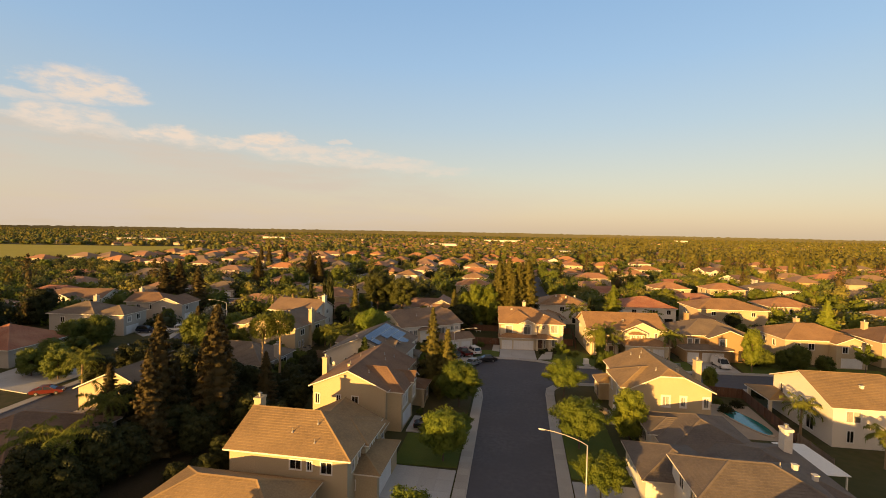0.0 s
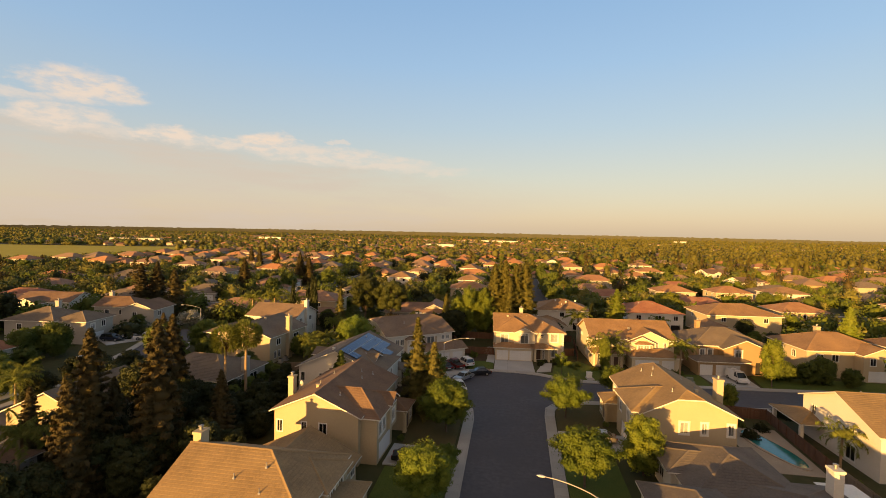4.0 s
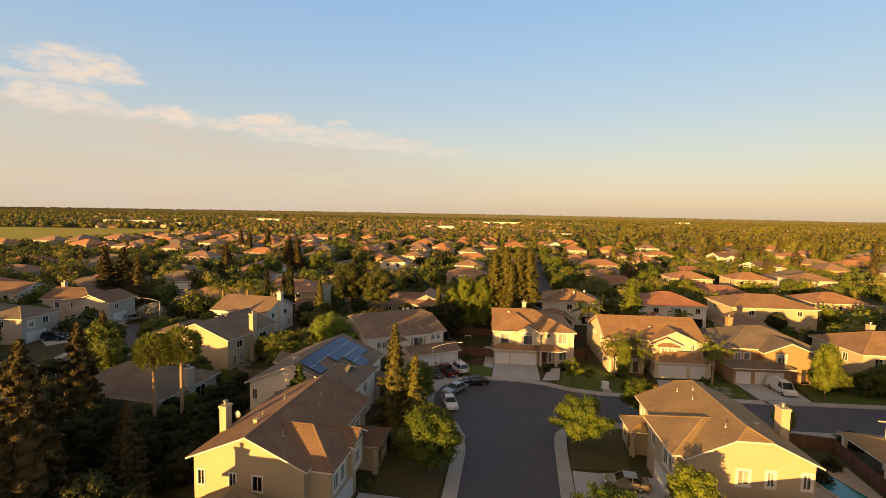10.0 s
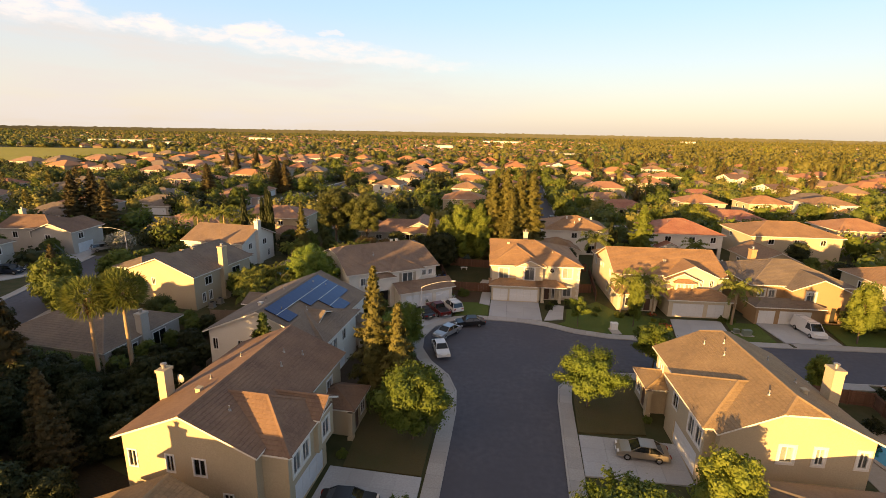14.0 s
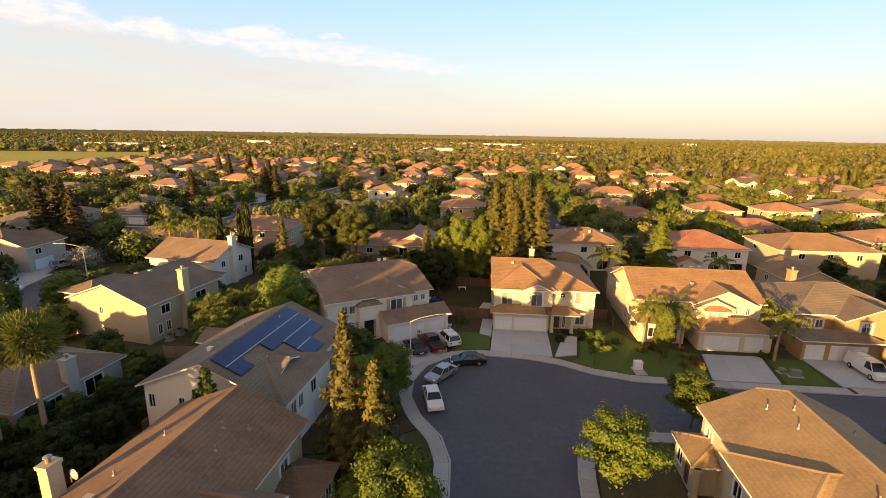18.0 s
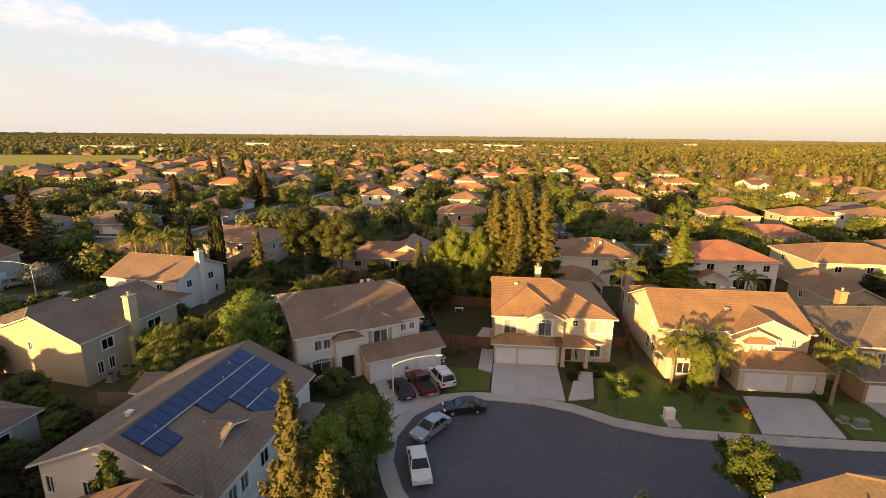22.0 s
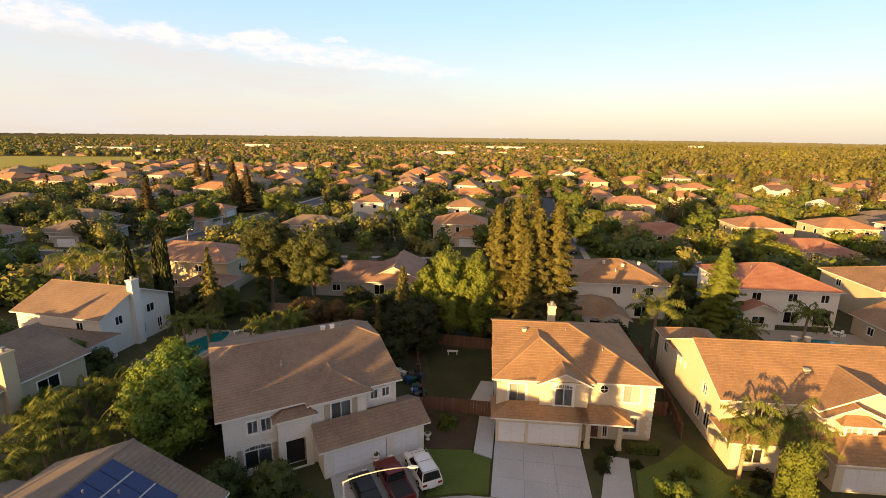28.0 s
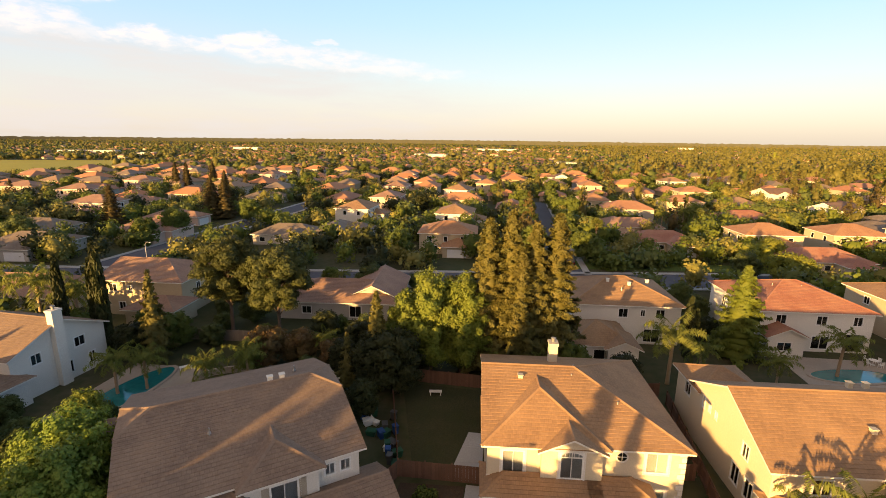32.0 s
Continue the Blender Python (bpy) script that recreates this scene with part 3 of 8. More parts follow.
def fit_out(parent, p0, t, inn, hole, kind, plain=False):
    """Fills an opening: w window, p pale-blind window, a arched window, g garage door, d door, o open porch."""
    a, b, c, d = hole
    m = Matrix(((t.x, inn.x, 0, p0.x), (t.y, inn.y, 0, p0.y), (0, 0, 1, 0), (0, 0, 0, 1)))
    s = Soup()
    if plain:
        if kind == "g":
            s.box(a, b, 0.06, 0.1, c, d, m=m)
            part("garage_door", s.mesh("garage_door", M_GARAGE), parent)
        else:
            for u0, u1, z0, z1 in ((a - 0.06, a + 0.07, c - 0.06, d + 0.06), (b - 0.07, b + 0.06, c - 0.06, d + 0.06), (a, b, c - 0.06, c + 0.07), (a, b, d - 0.07, d + 0.06)):
                s.box(u0, u1, -0.03, 0.08, z0, z1, m=m)
            s.box(a + 0.05, b - 0.05, 0.05, 0.07, c + 0.05, d - 0.05, 1, m=m)
            part("window", s.mesh("window", [M_FRAME, M_CARGLASS]), parent)
        return
    if kind in "wpa":
        fr = 0.07
        y0, y1 = -0.035, 0.09
        s.box(a - 0.06, a + fr, y0, y1, c - 0.06, d + 0.06, m=m)
        s.box(b - fr, b + 0.06, y0, y1, c - 0.06, d + 0.06, m=m)
        s.box(a + fr, b - fr, y0, y1, c - 0.06, c + fr, m=m)
        s.box(a + fr, b - fr, y0, y1, d - fr, d + 0.06, m=m)
        mid = (a + b) / 2
        s.box(mid - 0.03, mid + 0.03, 0.0, 0.08, c + fr, d - fr, m=m)
        if kind == "a":
            s.box(a + fr, b - fr, 0.0, 0.08, d - 0.55, d - 0.47, m=m)
            for k in range(1, 5):
                u = a + (b - a) * k / 5
                s.box(u - 0.025, u + 0.025, 0.0, 0.08, d - 0.5, d - fr, m=m)
            arc = [(mid - (b - a) / 2 * math.cos(k * math.pi / 12), d - 0.47 + 0.42 * math.sin(k * math.pi / 12)) for k in range(13)]
            for (u0, z0), (u1, z1) in zip(arc, arc[1:]):
                s.face([m @ Vector(p) for p in ((u0, -0.04, z0), (u1, -0.04, z1), (u1, -0.04, d + 0.06), (u0, -0.04, d + 0.06))])
        win = part("window", s.mesh("window", M_FRAME), parent)
        if kind != "w":
            q = Soup()
            for u0, u1, z0, z1 in ((a - 0.2, a - 0.062, c - 0.2, d + 0.2), (b + 0.062, b + 0.2, c - 0.2, d + 0.2), (a - 0.062, b + 0.062, c - 0.2, c - 0.062), (a - 0.062, b + 0.062, d + 0.062, d + 0.2)):
                q.box(u0, u1, -0.05, 0.0, z0, z1, m=m)
            part("window_trim", q.mesh("window_trim", M_TRIM), win)
        for u0, u1 in ((a + fr, mid - 0.03), (mid + 0.03, b - fr)):
            q = Soup()
            q.face([m @ Vector(p) for p in ((u0, 0.05, c + fr), (u1, 0.05, c + fr), (u1, 0.05, d - fr), (u0, 0.05, d - fr))])
            pane = part("pane", q.mesh("pane", M_SCREEN if u0 < mid - 0.1 else M_GLASS), win)
            pane.visible_shadow = False
        # pale blind, or a black panel imitating the unlit room
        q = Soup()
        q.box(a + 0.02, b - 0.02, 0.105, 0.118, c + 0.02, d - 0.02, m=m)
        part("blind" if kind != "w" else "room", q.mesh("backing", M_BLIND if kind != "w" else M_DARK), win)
    elif kind == "g":
        s.box(a + 0.01, b - 0.01, 0.10, 0.115, c, d - 0.01, m=m)
        door = part("garage_door", s.mesh("garage_door", M_GROOVE), parent, "closed pale sectional garage door")
        rows, cols = 4, max(2, round((b - a) / 1.2))
        for i in range(rows):
            for j in range(cols):
                u0, u1 = a + (b - a) * j / cols, a + (b - a) * (j + 1) / cols
                z0, z1 = c + (d - c) * i / rows, c + (d - c) * (i + 1) / rows
                q = Soup()
                q.box(u0 + 0.02, u1 - 0.02, 0.075, 0.10, z0 + 0.012, z1 - 0.012, m=m)
                part("panel", q.mesh("panel", M_GARAGE), door)
    elif kind == "d":
        s.box(a + 0.02, b - 0.02, 0.07, 0.115, c, d - 0.02, m=m)
        for z0, z1 in ((0.15, 0.8), (0.95, 1.85)):
            s.box(a + 0.15, b - 0.15, 0.055, 0.07, c + z0, min(c + z1, d - 0.1), m=m)
        door = part("door", s.mesh("door", M_DOOR), parent, "dark wooden front door")
        q = Soup()
        q.box(b - 0.16, b - 0.10, 0.02, 0.07, c + 0.95, c + 1.1, m=m)
        part("handle", q.mesh("handle", M_METAL), door)
    elif kind == "o":
        # black sheet inside the porch imitates its shade
        s.box(a, b, 0.9, 0.92, c, d, m=m)
        part("porch_recess", s.mesh("porch_recess", M_DARK), parent)


FOOTPRINTS = []


def in_house(x, y, margin=1.0):
    for ax, ay, c, s_, rects in FOOTPRINTS:
        u, v = (x - ax) * c + (y - ay) * s_, -(x - ax) * s_ + (y - ay) * c
        if any(r[0] - margin < u < r[1] + margin and r[2] - margin < v < r[3] + margin for r in rects):
            return True
    return False


def build_house(label, at, rz, wings, wall="cream", roof="brown", near=True, chimneys=(), vents=(), columns=(), group="houses of the neighbourhood", name="house", base=0.12):
    """Wings: rect x0 x1 y0 y1 of the walls, z of the eave edge, roof (axis, e0, e1, pitch), openings {side: [(u, width, z, height, kind)]}; u runs
    left to right as one faces that side from outside."""
    root = tagged(anchor(name, at[0], at[1], base, rz), label, "house", group)
    wm, rm = STUCCO[wall], ROOF[roof]
    if near != "far":
        FOOTPRINTS.append((at[0], at[1], math.cos(math.radians(rz)), math.sin(math.radians(rz)), [w["rect"] for w in wings]))
    for w in wings:
        x0, x1, y0, y1 = w["rect"]
        ez, (axis, e0, e1, pitch) = w["ez"], w["roof"]
        ov = w.get("over", 0.5)
        tan = math.tan(math.radians(pitch))
        top = ez + ov * tan - 0.10
        z0 = w.get("z0", -0.12)
        s = Soup()
        sides = {"S": ((x0, y0), (x1, y0)), "E": ((x1, y0), (x1, y1)), "N": ((x1, y1), (x0, y1)), "W": ((x0, y1), (x0, y0))}
        for side, (p, q) in sides.items():
            holes, kinds = [], []
            for u, wd, z, h, kind in w.get("open", {}).get(side, ()):
                holes.append((u, u + wd, z, z + h))
                kinds.append(kind)
            p0, t, inn = wall_face(s, p, q, z0, top, holes)
            for h, k in zip(holes, kinds):
                fit_out(root, p0, t, inn, h, k, near == "far")
        x0, x1, y0, y1 = w.get("cover", w["rect"])
        half = ((y1 - y0) if axis == 'x' else (x1 - x0)) / 2
        apex = top + half * tan
        if axis == 'x':
            ym = (y0 + y1) / 2
            if e0 == 'g':
                s.face([(x0, y1, top), (x0, y0, top), (x0, ym, apex)])
            if e1 == 'g':
                s.face([(x1, y0, top), (x1, y1, top), (x1, ym, apex)])
            for xe, e in ((x0, e0), (x1, e1)):
                if e == 'j':
                    c = half * (1 - CLIP)
                    s.face([(xe, y0, top), (xe, y1, top), (xe, ym + c, top + half * tan * CLIP), (xe, ym - c, top + half * tan * CLIP)])
        else:
            xm = (x0 + x1) / 2
            for ye, e in ((y0, e0), (y1, e1)):
                if e == 'j':
                    c = half * (1 - CLIP)
                    s.face([(x0, ye, top), (x1, ye, top), (xm + c, ye, top + half * tan * CLIP), (xm - c, ye, top + half * tan * CLIP)])
            if e0 == 'g':
                s.face([(x0, y0, top), (x1, y0, top), (xm, y0, apex)])
            if e1 == 'g':
                s.face([(x1, y1, top), (x0, y1, top), (xm, y1, apex)])
        if w.get("walls", True):
            part("wall", s.mesh("wall", wm), root)
        x0, x1, y0, y1 = w.get("cover", w["rect"])
        pl, ln = roof_planes(x0 - ov, x1 + ov, y0 - ov, y1 + ov, ez, pitch, axis, e0, e1)
        build_roof(root, pl, ln, rm, near)
    for cx, cy, ctop, cw, cd in chimneys:
        s = Soup()
        s.box(cx - cw / 2, cx + cw / 2, cy - cd / 2, cy + cd / 2, -0.12, ctop - 0.25)
        s.box(cx - cw / 2 - 0.07, cx + cw / 2 + 0.07, cy - cd / 2 - 0.07, cy + cd / 2 + 0.07, ctop - 0.25, ctop)
        ch = part("chimney", s.mesh("chimney", wm), root)
        q = Soup()
        q.tube([(cx, cy, ctop), (cx, cy, ctop + 0.35)], [0.16, 0.16], 10)
        q.tube([(cx, cy, ctop + 0.35), (cx, cy, ctop + 0.42), (cx, cy, ctop + 0.5)], [0.26, 0.26, 0.08], 10)
        part("flue_cap", q.mesh("flue_cap", M_METAL), ch, "dark metal flue cap")
    for vx, vy, vz, kind in vents:
        q = Soup()
        if kind == "p":
            q.tube([(vx, vy, vz - 0.3), (vx, vy, vz + 0.38)], [0.06, 0.06], 8)
            q.tube([(vx, vy, vz - 0.1), (vx, vy, vz + 0.06)], [0.16, 0.1], 8)
        else:
            q.box(vx - 0.2, vx + 0.2, vy - 0.2, vy + 0.2, vz - 0.2, vz + 0.28)
            q.box(vx - 0.26, vx + 0.26, vy - 0.26, vy + 0.26, vz + 0.28, vz + 0.34)
        part("roof_vent", q.mesh("roof_vent", M_METAL if kind == "p" else wm), root)
    for px, py, ph in columns:
        q = Soup()
        q.box(px - 0.22, px + 0.22, py - 0.22, py + 0.22, -0.12, ph)
        q.box(px - 0.28, px + 0.28, py - 0.28, py + 0.28, -0.12, 0.25)
        q.box(px - 0.27, px + 0.27, py - 0.27, py + 0.27, ph - 0.2, ph)
        part("porch_column", q.mesh("porch_column", wm), root)
    return root


# ---- plants ----
RNG = np.random.default_rng(7)


def leaf_mesh(name, centers, size, mat, up=0.0, aspect=1.5, rng=RNG, dirs=None, jitter=0.4, face=None, cores=None):
    """One bent leaf spray (two triangles pairs) at each centre."""
    n = len(centers)
    c = np.asarray(centers, float)
    if dirs is None:
        d = rng.normal(size=(n, 3))
        d[:, 2] = d[:, 2] * (1 - up) + rng.normal(size=n) * 0.1
    else:
        d = np.asarray(dirs, float) + rng.normal(size=(n, 3)) * jitter
    d /= np.linalg.norm(d, axis=1)[:, None] + 1e-9
    r = rng.normal(size=(n, 3))
    if face is not None:
        r = face + rng.normal(size=(n, 3)) * 0.45
    e = np.cross(d, r)
    if face is not None:
        e /= np.linalg.norm(e, axis=1)[:, None] + 1e-9
        d = np.cross(r, e)
        d /= np.linalg.norm(d, axis=1)[:, None] + 1e-9
    e /= np.linalg.norm(e, axis=1)[:, None] + 1e-9
    s = size * (0.65 + 0.7 * rng.random(n))[:, None]
    nrm = np.cross(d, e)
    a = c - d * s * aspect / 2
    b = c + e * s / 2 + nrm * s * 0.12
    f = c + d * s * aspect / 2
    g = c - e * s / 2 + nrm * s * 0.12
    return leaves_and_cores(name, np.stack([a, b, f, g], 1).reshape(-1, 3), cores, mat)


G = (1 + 5 ** 0.5) / 2
ICO_V = np.array([(-1, G, 0), (1, G, 0), (-1, -G, 0), (1, -G, 0), (0, -1, G), (0, 1, G), (0, -1, -G), (0, 1, -G), (G, 0, -1), (G, 0, 1), (-G, 0, -1), (-G, 0, 1)]) / 1.902
ICO_F = np.array([(0, 11, 5), (0, 5, 1), (0, 1, 7), (0, 7, 10), (0, 10, 11), (1, 5, 9), (5, 11, 4), (11, 10, 2), (10, 7, 6), (7, 1, 8), (3, 9, 4), (3, 4, 2), (3, 2, 6), (3, 6, 8), (3, 8, 9), (4, 9, 5), (2, 4, 11), (6, 2, 10), (8, 6, 7), (9, 8, 1)])


def leaves_and_cores(name, v, cores, mat):
    """One mesh of leaf quads and, inside each clump, a dense knot of inner foliage (x, y, z and three radii)."""
    n = len(v) // 4
    loops = [np.arange(4 * n)]
    m = 0
    if cores is not None and len(cores):
        c = np.asarray(cores, float)
        m = len(c)
        wob = 1 + 0.16 * np.sin(np.arange(12)[None, :] * 2.7 + c[:, 0:1] * 3 + c[:, 2:3] * 5)
        w = c[:, None, :3] + ICO_V[None] * c[:, None, 3:6] * wob[..., None]
        v = np.concatenate([v, w.reshape(-1, 3)])
        loops.append((4 * n + np.arange(m)[:, None] * 12 + ICO_F.reshape(1, -1)).ravel())
    me = bpy.data.meshes.new(name)
    me.vertices.add(len(v))
    me.vertices.foreach_set("co", v.ravel())
    lv = np.concatenate(loops)
    me.loops.add(len(lv))
    me.loops.foreach_set("vertex_index", lv)
    me.polygons.add(n + 20 * m)
    me.polygons.foreach_set("loop_start", np.concatenate([np.arange(0, 4 * n, 4), 4 * n + np.arange(20 * m) * 3]))
    me.polygons.foreach_set("loop_total", np.concatenate([np.full(n, 4), np.full(20 * m, 3)]))
    me.polygons.foreach_set("use_smooth", np.concatenate([np.zeros(n, bool), np.ones(20 * m, bool)]))
    me.materials.append(mat)
    me.update()
    return me


def broad_crown(h, r, count, rng, low=0.28, boughs=34):
    """Leaf places in tufts along boughs that end on an uneven crown of height h and radius r, and the way each leaf faces."""
    base = np.array([0, 0, h * (low + 0.06)])
    cz, hz = h * (low + 1) / 2, h * (1 - low) / 2
    pts, ends, out = [], [], []
    for i in range(boughs):
        u = -0.72 + 1.7 * (i + rng.random()) / boughs
        u = min(u, 0.98)
        a = i * 2.399 + rng.normal() * 0.4
        k = math.sqrt(max(0.04, 1 - u * u)) * (0.55 + 0.65 * rng.random())
        end = np.array([math.cos(a) * k * r, math.sin(a) * k * r, cz + u * hz * (0.82 + 0.26 * rng.random())])
        start = base + np.array([0, 0, (h * 0.75 - base[2]) * max(0.0, u) * 0.8])
        ends.append((start, end))
        m = int(count / boughs * (0.6 + 0.8 * k))
        t = 0.30 + 0.74 * rng.random(m) ** 0.75
        p = start + (end - start) * t[:, None]
        p[:, 2] += 0.10 * h * np.sin(np.pi * t) * 0.5
        spread = r * (0.105 * np.sin(np.pi * np.clip(t * 0.85, 0, 1)) + 0.02)
        off = rng.normal(size=(m, 3)) * np.array([1, 1, 0.75])
        pts.append(p + off * spread[:, None])
        w = (p - np.array([0, 0, cz])) / np.array([r, r, hz])
        out.append(w * 0.8 + off * 0.5 + np.array([0, 0, 0.25]))
    return np.concatenate(pts), ends, np.concatenate(out), None


def clump_crown(h, r, count, rng, low=0.28, clumps=16, grain=0.36, squash=0.75):
    """Leaf places on separate rounded clumps set about a crown, and the way each leaf faces."""
    cz, hz = h * (low + 1) / 2, h * (1 - low) / 2
    pts, ends, out, cores = [], [], [], []
    for i in range(clumps):
        u = -0.85 + 1.8 * (i + rng.random()) / clumps
        u = min(u, 0.93)
        a = i * 2.399 + rng.normal() * 0.3
        cr = r * grain * (0.75 + 0.5 * rng.random())
        k = math.sqrt(max(0.0, 1 - u * u)) * (0.45 + 0.55 * rng.random() ** 0.5)
        c = np.array([math.cos(a) * k * (r - cr * 0.6), math.sin(a) * k * (r - cr * 0.6), cz + u * (hz - cr * squash * 0.6)])
        ends.append((np.array([0, 0, min(h * (low + 0.1), c[2] - 0.15 * h) if c[2] < cz else c[2] - 0.22 * h]), c))
        m = max(20, int(count / clumps * (cr / (r * grain)) ** 2))
        d = rng.normal(size=(m, 3))
        d /= np.linalg.norm(d, axis=1)[:, None]
        lump = 1 + 0.22 * np.sin(d[:, 0] * 4 + i) * np.sin(d[:, 1] * 5 + 2 * i) + 0.15 * np.sin(d[:, 2] * 6 + i)
        pts.append(c + d * (cr * lump * rng.random(m) ** 0.22)[:, None] * np.array([1, 1, squash]))
        out.append(d)
        cores.append((*c, cr * 0.74, cr * 0.74, cr * 0.74 * squash))
    return np.concatenate(pts), ends, np.concatenate(out), cores


def make_broadleaf(h, r, leaf, count, size, seed, low=0.28, trunk=0.14, lobes=14, label="", category="tree", name="tree", clumps=0, grain=0.36, squash=0.75):
    rng = np.random.default_rng(seed)
    root = tagged(anchor(name, 0, 0), label, category, "trees of the neighbourhood")
    s = Soup()
    lean = rng.normal(size=2) * 0.12
    fork = h * (low + 0.05)
    s.tube([(0, 0, -0.3), (0, 0, 0.15), (lean[0] * 0.5, lean[1] * 0.5, fork * 0.6), (lean[0], lean[1], fork), (lean[0], lean[1], h * 0.72)],
           [trunk * 1.5, trunk * 1.1, trunk, trunk * 0.85, trunk * 0.2], 8)
    places, ends, face, cores = clump_crown(h, r, count, rng, low, clumps, grain, squash) if clumps else broad_crown(h, r, count, rng, low, lobes)
    for st, en in ends[::2]:
        mid = st + (en - st) * 0.5 + np.array([0, 0, 0.04 * h])
        s.tube([tuple(st), tuple(mid), tuple(st + (en - st) * 0.92)], [trunk * 0.42, trunk * 0.24, 0.012], 5, cap=False)
    part("trunk", s.mesh("trunk", M_BARK, True), root)
    part("crown", leaf_mesh("crown", places, size, LEAF[leaf], rng=rng, face=face, cores=cores), root)
    return root


def make_conifer(h, r, leaf, count, size, seed, low=0.08, droop=-0.25, trunk=0.22, label="", power=1.0, name="conifer"):
    rng = np.random.default_rng(seed)
    root = tagged(anchor(name, 0, 0), label, "tree", "trees of the neighbourhood")
    s = Soup()
    s.tube([(0, 0, -0.3), (0, 0, h * 0.5), (0, 0, h * 0.99)], [trunk * 1.3, trunk * 0.7, 0.02], 8)
    limbs = max(40, int(h * 9))
    pts, dirs, face = [], [], []
    per = count // limbs
    for i in range(limbs):
        u = (i + rng.random()) / limbs
        z = h * (low + (1 - low) * u)
        ln = r * (1 - u) ** power * (0.7 + 0.5 * rng.random()) + 0.12
        a = i * 2.399 + rng.normal() * 0.3
        d = np.array([math.cos(a), math.sin(a), droop * (1 - u) + 0.25 * u])
        if i % 2 == 0 and u < 0.9:
            s.tube([(0, 0, z), tuple(np.array([0, 0, z]) + d * ln * 0.9)], [trunk * 0.2, 0.01], 4, cap=False)
        m = max(3, int(per * (0.35 + 1.3 * (1 - u))))
        t = rng.random(m) ** 0.6
        p = np.array([0, 0, z]) + d * (t * ln)[:, None] + rng.normal(size=(m, 3)) * (0.06 + 0.10 * ln * (1.15 - t))[:, None] * np.array([1, 1, 0.6])
        pts.append(p)
        dirs.append(np.tile(d, (m, 1)))
        face.append(np.tile(d * np.array([1, 1, 0]) + np.array([0, 0, 0.6]), (m, 1)))
    part("trunk", s.mesh("trunk", M_BARK, True), root)
    part("crown", leaf_mesh("crown", np.concatenate(pts), size, LEAF[leaf], aspect=2.2, rng=rng, dirs=np.concatenate(dirs), jitter=0.6, face=np.concatenate(face), cores=[(0, 0, h * (low + 0.04 + (0.92 - low) * i / 12), *(2 * (r * 0.60 * (1 - i / 12.5) ** power + 0.05,)), h * 0.075) for i in range(12)]), root)
    return root


def make_cypress(h, r, seed, count=1500, leaf="dark", label="dark columnar cypress standing in a yard"):
    rng = np.random.default_rng(seed)
    root = tagged(anchor("cypress", 0, 0), label, "tree", "trees of the neighbourhood")
    s = Soup()
    s.tube([(0, 0, -0.3), (0, 0, h * 0.9)], [0.15, 0.03], 6)
    part("trunk", s.mesh("trunk", M_BARK), root)
    u = rng.random(count)
    prof = r * np.sin(np.pi * np.clip(u * 0.93 + 0.07, 0, 1)) ** 0.5
    a = rng.random(count) * 2 * np.pi
    k = rng.random(count) ** 0.4
    p = np.stack([np.cos(a) * prof * k, np.sin(a) * prof * k, 0.2 + u * (h - 0.2)], 1)
    part("crown", leaf_mesh("crown", p, 0.34, LEAF[leaf], aspect=2.0, rng=rng, dirs=np.tile([0, 0, 1.0], (count, 1)), jitter=0.35), root)
    return root


